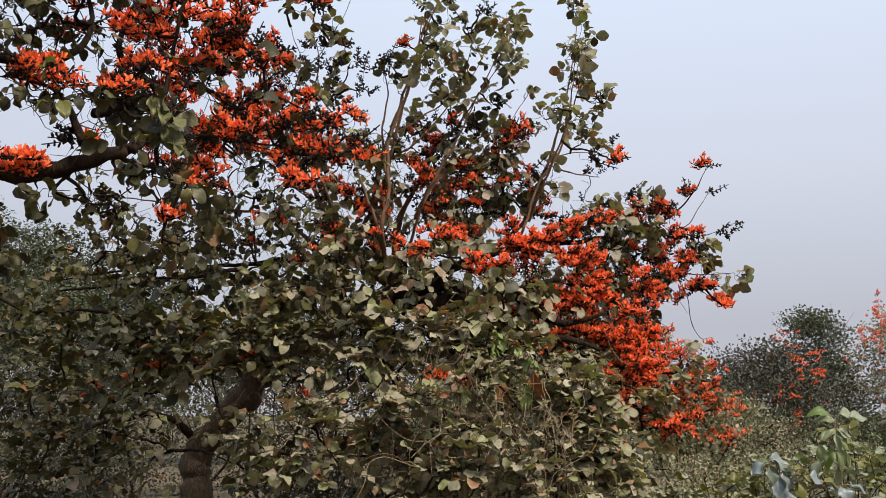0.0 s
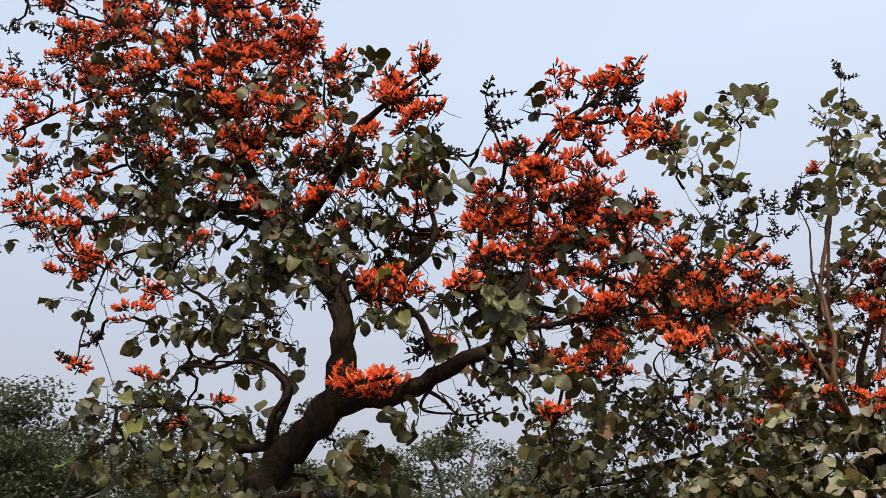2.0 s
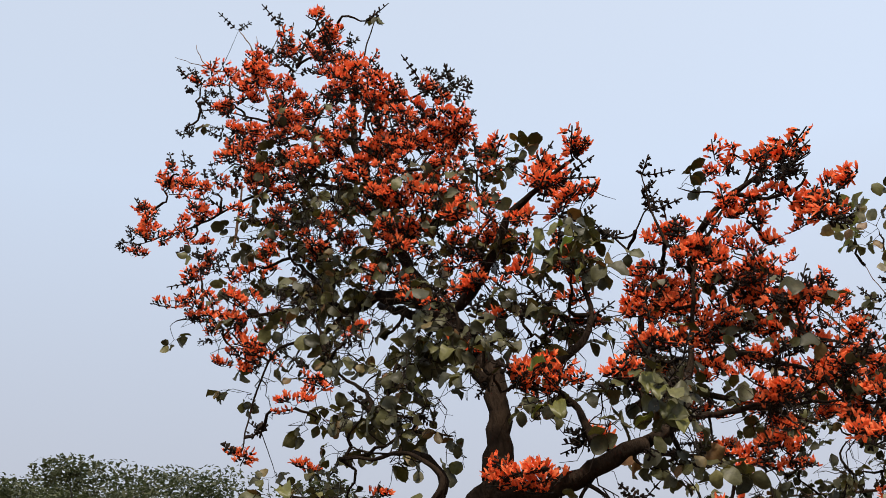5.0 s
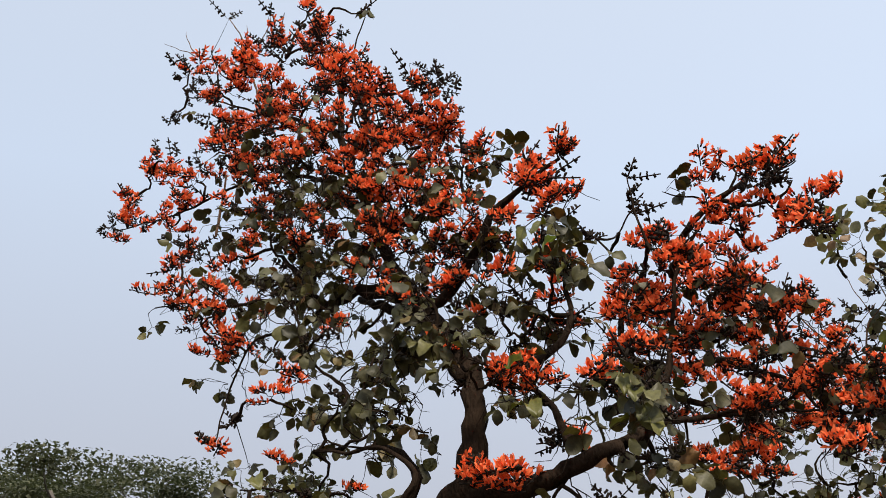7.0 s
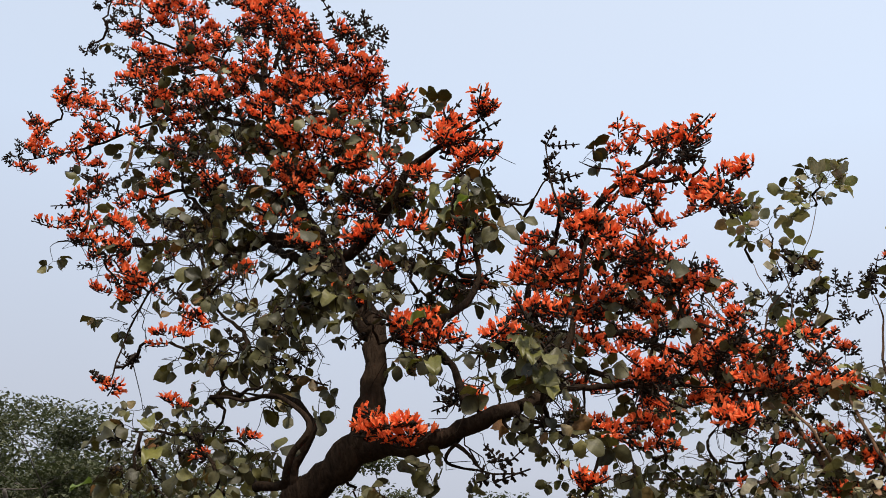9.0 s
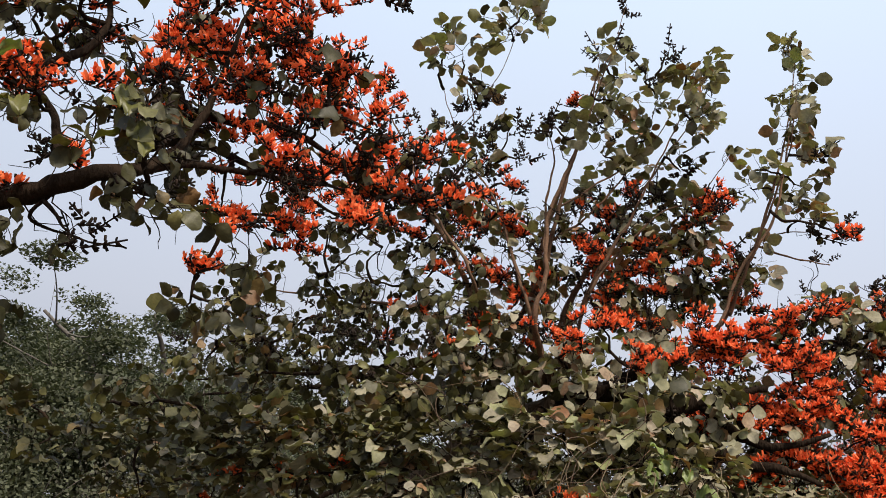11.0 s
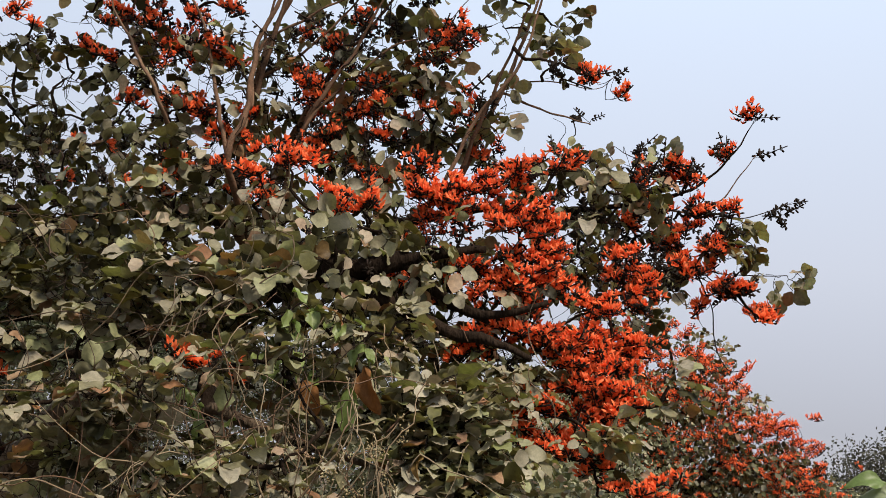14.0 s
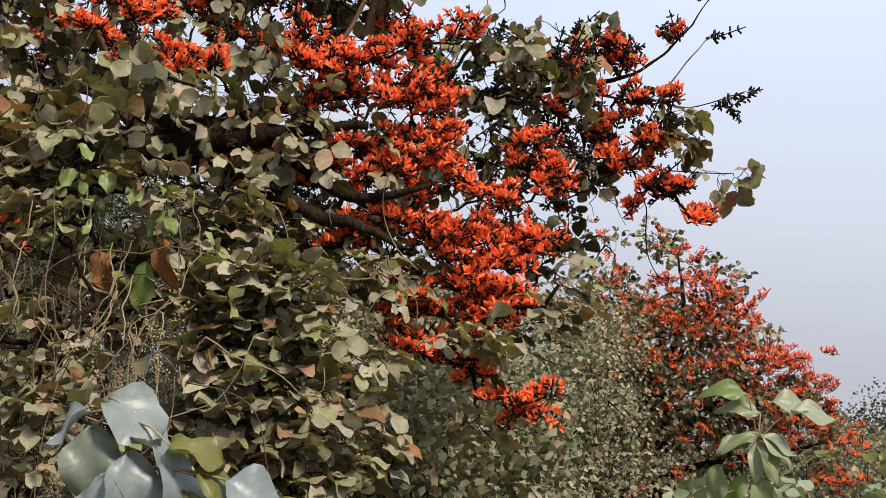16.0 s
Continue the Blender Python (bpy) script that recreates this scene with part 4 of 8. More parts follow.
    spray(-1.84, 5.60, 3.13, 0.03, 0.03, 0, 2, 0)
    spray(-1.64, 7.63, 4.53, 0.11, 0.04, 0, 5, 0)
    spray(-1.67, 7.63, 4.37, 0.14, 0.07, 0, 9, 0)
    spray(-1.50, 8.03, 4.05, 0.06, 0.04, 0, 5, 0)
    spray(-1.95, 7.57, 3.15, 0.08, 0.04, 0, 5, 0)
    spray(-1.70, 6.62, 4.89, 0.02, 0.02, 0, 2, 0)
    spray(-1.88, 7.30, 4.22, 0.46, 0.23, 0, 13, 0)
    spray(-1.74, 7.71, 3.81, 0.39, 0.24, 0, 11, 0)
    spray(-3.93, 5.94, 3.18, 0.44, 0.22, 2, 22, 0)
    spray(-4.31, 5.94, 3.00, 0.34, 0.19, 0, 13, 0)
    spray(-2.82, 5.94, 2.74, 0.16, 0.08, 0, 7, 0)
    spray(-3.72, 5.94, 2.79, 0.35, 0.14, 0, 11, 0)
    spray(-4.55, 5.94, 3.11, 0.23, 0.15, 0, 9, 0)
    spray(-2.67, 5.94, 2.69, 0.13, 0.08, 0, 5, 0)
    spray(-3.02, 5.40, 2.20, 0.12, 0.05, 0, 5, 0)
    spray(-3.23, 5.40, 2.60, 0.11, 0.18, 0, 11, 0)
    spray(-2.49, 5.40, 2.62, 0.13, 0.06, 0, 7, 0)
    spray(-2.46, 5.40, 2.47, 0.18, 0.06, 0, 9, 0)
    spray(-3.21, 5.40, 2.28, 0.10, 0.16, 2, 9, 0)
    spray(-3.10, 5.40, 2.89, 0.13, 0.10, 0, 5, 0)
    spray(-3.06, 5.40, 3.67, 0.20, 0.10, 0, 9, 0)
    spray(-2.92, 5.40, 3.81, 0.13, 0.10, 0, 7, 0)
    spray(-3.16, 5.40, 3.49, 0.13, 0.10, 0, 7, 0)
    spray(-4.87, 6.08, 6.26, 0.42, 0.28, 10, 9, 7)
    spray(-3.97, 6.08, 5.20, 0.49, 0.24, 10, 18, 5)
    spray(-3.20, 6.08, 5.21, 0.35, 0.23, 10, 11, 3)
    spray(-4.19, 6.08, 6.11, 0.39, 0.18, 7, 5, 5)
    spray(-2.80, 6.08, 4.48, 0.28, 0.21, 6, 13, 4)
    spray(-5.03, 6.08, 5.20, 0.31, 0.22, 4, 13, 4)
    spray(-2.39, 6.08, 4.01, 0.30, 0.20, 4, 18, 4)
    spray(-3.79, 6.08, 4.28, 0.38, 0.15, 2, 18, 0)
    spray(-1.96, 7.10, 4.34, 0.30, 0.19, 7, 2, 7)
    spray(-1.66, 7.63, 4.41, 0.32, 0.20, 7, 0, 7)
    spray(-2.15, 6.90, 3.80, 0.29, 0.18, 4, 5, 4)
    spray(-1.91, 7.42, 3.71, 0.34, 0.19, 6, 2, 4)
    spray(-1.50, 7.99, 4.14, 0.24, 0.24, 6, 0, 6)
    spray(-4.54, 5.94, 6.05, 0.35, 0.27, 7, 7, 9)
    spray(-3.72, 5.94, 5.94, 0.33, 0.17, 7, 0, 9)
    spray(-5.18, 5.94, 6.12, 0.28, 0.28, 4, 2, 10)
    spray(-4.07, 5.94, 5.37, 0.37, 0.20, 7, 7, 7)
    spray(-3.33, 5.94, 5.34, 0.35, 0.19, 10, 5, 5)
    spray(-2.77, 5.94, 5.11, 0.22, 0.18, 6, 5, 4)
    spray(-4.29, 5.94, 5.13, 0.37, 0.21, 4, 11, 4)
    spray(-2.99, 5.94, 4.62, 0.32, 0.14, 6, 9, 4)
    spray(-4.31, 6.08, 5.66, 0.47, 0.34, 4, 18, 6)
    spray(-3.77, 6.08, 4.77, 0.47, 0.19, 2, 20, 4)
    spray(-4.66, 6.08, 5.36, 0.39, 0.26, 2, 13, 6)
    spray(-3.16, 6.08, 4.98, 0.34, 0.23, 4, 13, 4)
    spray(-2.69, 6.08, 4.25, 0.28, 0.17, 2, 16, 4)
    spray(-4.20, 6.08, 4.65, 0.40, 0.16, 0, 16, 2)
    spray(-5.77, 6.08, 7.30, 0.21, 0.11, 4, 0, 6)
    spray(-6.01, 6.08, 6.46, 0.18, 0.15, 4, 0, 6)
    spray(-6.35, 6.08, 6.03, 0.20, 0.15, 6, 0, 6)
    spray(-5.64, 6.08, 5.41, 0.19, 0.19, 4, 2, 6)
    spray(-5.47, 6.08, 4.96, 0.20, 0.16, 4, 2, 6)
    spray(-5.13, 6.08, 4.53, 0.19, 0.17, 4, 2, 6)
    spray(-4.89, 6.08, 6.88, 0.29, 0.15, 7, 0, 5)
    spray(-4.18, 6.08, 6.75, 0.21, 0.14, 6, 0, 8)
    spray(-3.61, 6.08, 6.20, 0.21, 0.13, 7, 0, 7)
    spray(-3.10, 6.08, 5.91, 0.20, 0.12, 2, 0, 10)
    spray(-2.28, 6.08, 4.92, 0.16, 0.12, 6, 0, 8)
    spray(-1.07, 6.35, 4.54, 0.20, 0.12, 6, 0, 10)
    spray(-0.84, 6.35, 4.24, 0.16, 0.10, 4, 0, 6)
    spray(-1.67, 6.35, 4.30, 0.20, 0.12, 7, 0, 9)
    spray(-2.30, 5.81, 2.87, 0.08, 0.07, 0, 7, 0)
    spray(-1.78, 5.81, 2.94, 0.06, 0.06, 0, 7, 0)
    spray(-1.48, 5.81, 2.89, 0.08, 0.05, 0, 7, 0)
    spray(-1.63, 5.81, 2.99, 0.13, 0.06, 0, 7, 4)
    spray(-1.99, 5.81, 2.79, 0.16, 0.07, 0, 2, 6)
    spray(-2.12, 5.81, 3.17, 0.07, 0.05, 2, 0, 4)
    spray(-2.40, 5.81, 3.47, 0.09, 0.06, 2, 7, 0)
    spray(-1.49, 6.62, 2.87, 0.07, 0.07, 0, 5, 0)
    spray(-1.64, 6.62, 2.69, 0.07, 0.07, 0, 7, 0)
    spray(-1.82, 6.62, 2.66, 0.09, 0.07, 0, 9, 0)
    spray(-1.78, 6.62, 2.82, 0.04, 0.02, 4, 0, 0)
    spray(-1.60, 6.62, 3.08, 0.15, 0.12, 4, 0, 2)
    spray(-0.93, 6.62, 3.13, 0.14, 0.13, 6, 0, 4)
    spray(-1.38, 6.62, 3.35, 0.15, 0.10, 6, 0, 2)
    spray(-2.13, 6.08, 3.91, 0.18, 0.12, 2, 2, 2)
    spray(-2.60, 6.08, 3.94, 0.16, 0.13, 0, 2, 2)
    spray(-2.00, 6.08, 3.54, 0.17, 0.12, 2, 5, 4)
    spray(-1.78, 6.08, 3.68, 0.14, 0.11, 6, 2, 4)
    spray(-2.21, 6.08, 3.46, 0.18, 0.12, 0, 2, 4)
    spray(-1.79, 6.08, 3.35, 0.14, 0.11, 0, 7, 4)
    spray(-1.98, 6.48, 4.12, 0.16, 0.13, 10, 2, 3)
    spray(-1.63, 6.48, 3.80, 0.15, 0.12, 10, 2, 3)
    spray(-1.42, 6.48, 4.08, 0.15, 0.12, 7, 2, 5)
    spray(-4.74, 6.14, 5.87, 0.32, 0.23, 4, 7, 8)
    spray(-4.25, 6.14, 5.82, 0.30, 0.22, 4, 7, 8)
    spray(-3.81, 6.14, 5.44, 0.29, 0.21, 4, 7, 8)
    spray(-3.52, 6.14, 4.92, 0.27, 0.19, 2, 9, 6)
    spray(-4.26, 6.14, 5.01, 0.29, 0.21, 2, 11, 6)
    spray(-4.99, 6.14, 5.60, 0.32, 0.23, 4, 7, 6)
    spray(-4.49, 6.14, 4.86, 0.29, 0.21, 0, 9, 6)
    spray(-3.26, 6.14, 4.46, 0.26, 0.18, 2, 9, 6)
    spray(-4.76, 6.08, 7.04, 0.29, 0.15, 11, 0, 9)
    spray(-4.18, 6.08, 6.97, 0.19, 0.14, 6, 0, 8)
    spray(-5.38, 6.08, 6.94, 0.25, 0.15, 10, 0, 9)
    spray(-3.95, 6.08, 6.36, 0.26, 0.13, 10, 0, 9)
    spray(-4.43, 6.08, 6.27, 0.32, 0.18, 11, 2, 9)
    spray(-5.07, 6.08, 6.29, 0.28, 0.19, 10, 0, 9)
    spray(-3.42, 6.08, 5.77, 0.24, 0.12, 10, 0, 9)
    spray(-3.43, 6.21, 2.33, 0.16, 0.16, 0, 11, 0)
    spray(-3.45, 6.21, 2.09, 0.16, 0.13, 0, 11, 0)
    spray(-2.79, 6.21, 2.67, 0.12, 0.08, 0, 9, 0)
    spray(-3.19, 6.21, 2.66, 0.13, 0.10, 0, 9, 0)
    spray(-2.67, 6.21, 2.58, 0.09, 0.08, 0, 7, 0)
    spray(-3.18, 6.21, 2.03, 0.16, 0.10, 0, 9, 0)
    spray(-3.75, 6.21, 3.11, 0.10, 0.10, 0, 7, 0)
    spray(-1.14, 6.62, 3.94, 0.15, 0.15, 7, 2, 7)
    spray(-1.23, 6.62, 3.62, 0.15, 0.15, 7, 2, 7)
    spray(-1.52, 6.62, 3.93, 0.15, 0.15, 6, 5, 6)
    spray(-0.92, 6.62, 3.58, 0.12, 0.12, 4, 2, 4)
    spray(-1.22, 7.02, 3.59, 0.17, 0.12, 7, 2, 7)
    spray(-0.87, 7.02, 3.57, 0.17, 0.11, 6, 2, 6)
    spray(-0.80, 7.02, 3.34, 0.14, 0.11, 6, 2, 6)
    spray(-0.57, 7.02, 3.40, 0.11, 0.11, 2, 2, 6)
    spray(-1.04, 7.02, 3.39, 0.14, 0.11, 4, 2, 4)
    for x, y, z, rx, rz, n in ((-4.26, 5.6, 3.22, 0.2, 0.12, 9), (-4.2, 5.6, 2.94, 0.2, 0.14, 10), (-3.63, 5.6, 2.71, 0.22, 0.12, 11), (-3.3, 5.6, 2.6, 0.14, 0.1, 7), (-3.76, 5.6, 3.06, 0.22, 0.14, 9), (-3.5, 5.6, 2.93, 0.16, 0.1, 7), (-3.93, 5.6, 2.73, 0.22, 0.12, 10),
                               (-2.82, 5.5, 3.79, 0.16, 0.11, 10), (-3.07, 5.5, 3.72, 0.16, 0.09, 8), (-3.88, 5.5, 4.38, 0.26, 0.2, 14), (-3.5, 5.5, 4.04, 0.22, 0.16, 11), (-3.68, 5.5, 3.94, 0.2, 0.14, 9), (-3.33, 5.5, 3.5, 0.2, 0.1, 9), (-3.01, 5.5, 3.36, 0.12, 0.1, 5),
                               (-1.53, 5.5, 3.19, 0.1, 0.14, 12), (-1.5, 5.5, 3.06, 0.08, 0.08, 6), (-2.03, 5.6, 4.27, 0.16, 0.1, 9), (-1.98, 5.6, 4.05, 0.13, 0.12, 8), (-1.51, 5.6, 3.33, 0.14, 0.09, 7)):
        spray(x, y, z, rx, rz, 0, n, 2)
    for x, z in ((-2.72, 4.05), (-2.58, 3.87), (-2.48, 3.68), (-2.42, 3.50), (-2.66, 3.76)):
        spray(x, 5.4, z, 0.13, 0.09, 0, 8, 2)
    # olive leaves among the dark ones: sunlight put into the leaf colour
    for x, z, mat, size in ((-2.09, 3.48, FRESH_LEAF, 0.15), (-2.05, 3.26, OLIVE_LEAF, 0.13), (-2.11, 3.26, OLIVE_LEAF, 0.11), (-1.56, 3.27, OLIVE_LEAF, 0.12), (-1.51, 3.20, OLIVE_LEAF, 0.13), (-1.47, 3.11, OLIVE_LEAF, 0.13), (-1.55, 3.07, OLIVE_LEAF, 0.12), (-1.44, 3.04, OLIVE_LEAF, 0.12), (-2.03, 4.21, OLIVE_LEAF, 0.13), (-1.91, 4.19, OLIVE_LEAF, 0.14), (-1.85, 4.09, FRESH_LEAF, 0.12), (-1.97, 4.06, OLIVE_LEAF, 0.12), (-1.81, 3.92, OLIVE_LEAF, 0.12), (-4.32, 2.88, FRESH_LEAF, 0.15), (-3.85, 3.02, OLIVE_LEAF, 0.16), (-3.39, 2.60, OLIVE_LEAF, 0.16), (-3.96, 3.21, OLIVE_LEAF, 0.16), (-2.83, 3.82, OLIVE_LEAF, 0.14), (-2.70, 3.75, OLIVE_LEAF, 0.14), (-2.89, 3.62, OLIVE_LEAF, 0.13)):
        t.special(x, 5.42, z, mat, size, t.r.uniform(120, 240), t.r.uniform(-70, 0), "broad green leaf" if mat is FRESH_LEAF else "broad olive-green leaf, sunlight put into its colour")
    for x, y, z, rx, rz, n in ((-4.3, 6.2, 5.6, 0.9, 0.7, 150), (-3.6, 6.1, 5.0, 0.8, 0.6, 130), (-4.6, 6.1, 4.8, 0.7, 0.5, 90), (-2.56, 6.08, 3.9, 0.68, 0.47, 100), (-1.82, 6.35, 3.63, 0.61, 0.47, 100), (-3.51, 6.21, 4.3, 0.68, 0.54, 90), (-3.24, 6.21, 3.49, 0.54, 0.41, 50), (-1.62, 6.48, 3.29, 0.47, 0.27, 60)):
        tangle(x, y, z, rx, rz, n)
    spray(-4.29, 6.10, 3.95, 0.18, 0.10, 0, 6, 0)
    spray(-3.74, 6.00, 3.70, 0.18, 0.10, 0, 6, 0)
    spray(-3.50, 6.20, 3.82, 0.16, 0.10, 0, 6, 0)
    spray(-3.96, 6.00, 3.48, 0.18, 0.10, 0, 6, 0)
    spray(-3.62, 6.10, 3.34, 0.18, 0.10, 0, 6, 0)
    spray(-3.27, 6.20, 3.52, 0.12, 0.10, 0, 4, 0)
    spray(-3.71, 6.00, 3.13, 0.20, 0.08, 0, 5, 0)
    t.finish()


tall_tree()


# ---- the broad spreading tree ----
def broad_tree():
    t = FlameTree((-2.61, 11.21, 0), "broad flame tree, dusty leaves, orange flowers cascading down one side", 22)
    limb, spray, tangle = t.limb, t.spray, t.tangle
    limb("trunk", (-2.60, 11.21, -1.32, 0.231), (-2.57, 11.21, 0.06, 0.194), (-2.56, 11.21, 0.75, 0.170), (-2.57, 11.21, 1.21, 0.152), (-2.15, 11.07, 1.68, 0.146), (-1.79, 10.80, 2.08, 0.134), (-1.27, 10.53, 2.41, 0.128), (-0.69, 10.26, 2.64, 0.122), (-0.13, 10.12, 2.85, 0.115))
    limb("side_limb", (-2.58, 11.21, 1.21, 0.049), (-2.68, 11.07, 1.45, 0.044), (-3.00, 10.94, 1.60, 0.034), (-3.36, 10.80, 1.54, 0.024), (-3.77, 10.67, 1.40, 0.014))
    limb("side_limb", (-1.98, 10.94, 1.86, 0.049), (-2.08, 11.21, 2.40, 0.044), (-2.22, 11.48, 2.92, 0.039), (-2.40, 11.61, 3.16, 0.034), (-2.62, 11.61, 3.20, 0.029), (-3.06, 11.61, 3.09, 0.023), (-3.64, 11.48, 3.01, 0.017), (-4.22, 11.34, 2.93, 0.010))
    limb("side_limb", (-1.77, 10.80, 2.14, 0.039), (-2.29, 10.53, 2.07, 0.029), (-2.62, 10.12, 1.84, 0.019), (-2.93, 9.72, 1.78, 0.012))
    limb("bough", (-0.40, 10.12, 2.78, 0.103), (-0.18, 9.99, 2.83, 0.091), (0.08, 9.92, 2.82, 0.058), (0.38, 9.85, 2.65, 0.044), (0.74, 9.79, 2.54, 0.031), (1.12, 9.72, 2.45, 0.021), (1.47, 10.06, 2.29, 0.015), (1.85, 10.96, 2.17, 0.009))
    limb("bough", (-0.36, 10.12, 2.76, 0.085), (-0.07, 10.26, 2.96, 0.049), (0.41, 10.39, 3.17, 0.039), (0.90, 10.39, 3.29, 0.031), (1.40, 10.53, 3.35, 0.024), (1.90, 10.67, 3.46, 0.017), (2.37, 10.80, 3.65, 0.011), (2.66, 10.80, 3.94, 0.006), (2.79, 10.80, 4.20, 0.003))
    limb("limb", (2.03, 10.67, 3.47, 0.009), (2.37, 10.80, 3.48, 0.007), (2.58, 10.80, 3.58, 0.005), (2.70, 10.80, 3.76, 0.004), (2.80, 10.80, 3.92, 0.002))
    limb("limb", (2.50, 10.80, 3.48, 0.004), (2.74, 10.80, 3.45, 0.004), (2.93, 10.80, 3.53, 0.003), (3.05, 10.80, 3.57, 0.002))
    limb("limb", (1.74, 10.67, 3.43, 0.010), (2.09, 10.80, 3.28, 0.008), (2.42, 10.80, 3.09, 0.006), (2.71, 10.80, 3.04, 0.004), (3.03, 10.80, 3.06, 0.003))
    limb("limb", (2.42, 10.80, 3.09, 0.004), (2.63, 10.80, 2.91, 0.004), (2.87, 10.80, 2.74, 0.002))
    limb("dangling_twig", (2.42, 10.80, 3.04, 0.005), (2.54, 10.80, 2.80, 0.004), (2.56, 10.80, 2.59, 0.004), (2.65, 10.80, 2.39, 0.003), (2.79, 10.80, 2.38, 0.002))
    limb("limb", (-0.52, 10.12, 2.88, 0.058), (-0.65, 10.06, 3.20, 0.044), (-0.67, 9.99, 3.52, 0.035), (-0.62, 9.92, 3.94, 0.022), (-0.52, 9.85, 4.28, 0.017), (-0.36, 9.85, 4.78, 0.012), (-0.26, 9.85, 5.11, 0.008), (-0.21, 9.85, 5.49, 0.004))
    limb("limb", (-0.66, 9.92, 3.94, 0.015), (-0.47, 9.92, 4.08, 0.012), (-0.21, 9.85, 4.24, 0.009), (0.01, 9.85, 4.52, 0.007), (0.19, 9.85, 4.84, 0.004), (0.29, 9.85, 5.22, 0.003))
    limb("limb", (-0.59, 9.92, 3.99, 0.013), (-0.59, 9.92, 4.39, 0.010), (-0.54, 9.92, 4.72, 0.007), (-0.61, 9.92, 5.04, 0.004))
    limb("limb", (-0.42, 10.12, 2.89, 0.049), (-0.47, 10.12, 3.35, 0.039), (-0.36, 10.06, 3.65, 0.025), (-0.20, 9.99, 3.90, 0.020), (-0.06, 9.99, 4.21, 0.015), (0.10, 9.92, 4.33, 0.010), (0.33, 9.85, 4.66, 0.007), (0.56, 9.85, 4.99, 0.004))
    limb("limb", (0.41, 10.39, 3.17, 0.034), (0.77, 10.26, 3.46, 0.019), (0.92, 10.19, 3.80, 0.017), (1.03, 10.12, 4.04, 0.015), (1.13, 10.12, 4.36, 0.012), (1.24, 10.12, 4.77, 0.008), (1.32, 10.12, 5.19, 0.005), (1.36, 10.12, 5.67, 0.003))
    limb("limb", (1.03, 10.12, 4.04, 0.009), (1.36, 10.39, 4.02, 0.007), (1.63, 10.67, 4.05, 0.004))
    limb("limb", (1.06, 10.12, 4.13, 0.007), (1.40, 10.39, 4.24, 0.004), (1.66, 10.53, 4.26, 0.003), (1.78, 10.53, 4.36, 0.002))
    limb("limb", (-0.54, 10.12, 2.88, 0.053), (-0.83, 10.12, 3.12, 0.041), (-1.09, 9.99, 3.41, 0.025), (-1.32, 9.92, 3.91, 0.020), (-1.58, 9.85, 4.33, 0.015), (-1.79, 9.85, 4.84, 0.010), (-1.95, 9.85, 5.13, 0.007))
    limb("limb", (-1.52, 9.85, 4.24, 0.010), (-1.34, 9.85, 4.52, 0.008), (-1.22, 9.85, 5.00, 0.006), (-1.30, 9.85, 5.38, 0.004))
    limb("limb", (-1.73, 9.85, 4.75, 0.007), (-1.57, 9.85, 4.87, 0.004), (-1.32, 9.85, 5.09, 0.003))
    limb("limb", (-0.73, 10.12, 3.04, 0.049), (-1.35, 10.39, 3.15, 0.039), (-2.01, 10.67, 3.13, 0.023), (-2.70, 10.80, 3.12, 0.017), (-3.36, 10.80, 3.08, 0.012), (-3.97, 10.80, 2.99, 0.007))
    limb("limb", (-1.24, 10.26, 3.26, 0.022), (-1.79, 10.39, 3.59, 0.016), (-2.34, 10.53, 3.69, 0.012), (-3.02, 10.67, 3.80, 0.008), (-3.66, 10.67, 3.87, 0.004))
    limb("limb", (-0.57, 9.99, 2.68, 0.049), (-0.68, 9.31, 2.33, 0.035), (-0.89, 8.77, 2.16, 0.020), (-1.23, 8.50, 2.06, 0.015), (-1.64, 8.37, 2.01, 0.009))
    limb("limb", (-0.57, 9.99, 2.64, 0.049), (-0.51, 9.31, 2.19, 0.034), (-0.39, 8.50, 1.84, 0.019), (-0.53, 8.10, 1.68, 0.013), (-0.84, 7.96, 1.61, 0.007))
    limb("limb", (-0.33, 9.99, 2.70, 0.044), (0.02, 9.18, 2.36, 0.025), (0.23, 8.50, 2.08, 0.016), (0.44, 8.10, 1.82, 0.009), (0.57, 8.10, 1.66, 0.006))
    limb("limb", (-0.37, 10.12, 2.86, 0.058), (0.05, 9.99, 2.68, 0.049), (0.46, 9.85, 2.58, 0.034), (0.75, 9.72, 2.25, 0.016), (0.96, 9.58, 1.93, 0.009), (1.16, 9.45, 1.64, 0.005))
    limb("stem", (-0.18, 9.18, 0.14, 0.085), (-0.32, 9.31, 0.96, 0.058), (-0.44, 9.45, 1.57, 0.051), (-0.57, 9.72, 2.08, 0.049), (-0.58, 9.99, 2.66, 0.058))
    limb("lower_limb", (-0.44, 9.45, 1.75, 0.039), (-0.09, 9.31, 1.66, 0.034), (0.27, 9.18, 1.57, 0.027), (0.57, 9.04, 1.51, 0.017), (0.92, 8.91, 1.44, 0.010))
    limb("limb", (-0.86, 9.99, 3.25, 0.022), (-0.57, 9.79, 3.75, 0.019), (-0.47, 9.72, 4.19, 0.016), (-0.32, 9.65, 4.73, 0.011), (-0.24, 9.58, 5.04, 0.007), (-0.15, 9.58, 5.33, 0.005), (-0.03, 9.58, 5.57, 0.004), (0.05, 9.58, 5.92, 0.002))
    limb("limb", (-0.24, 9.58, 5.04, 0.004), (-0.16, 9.58, 5.38, 0.003), (-0.21, 9.58, 5.63, 0.002))
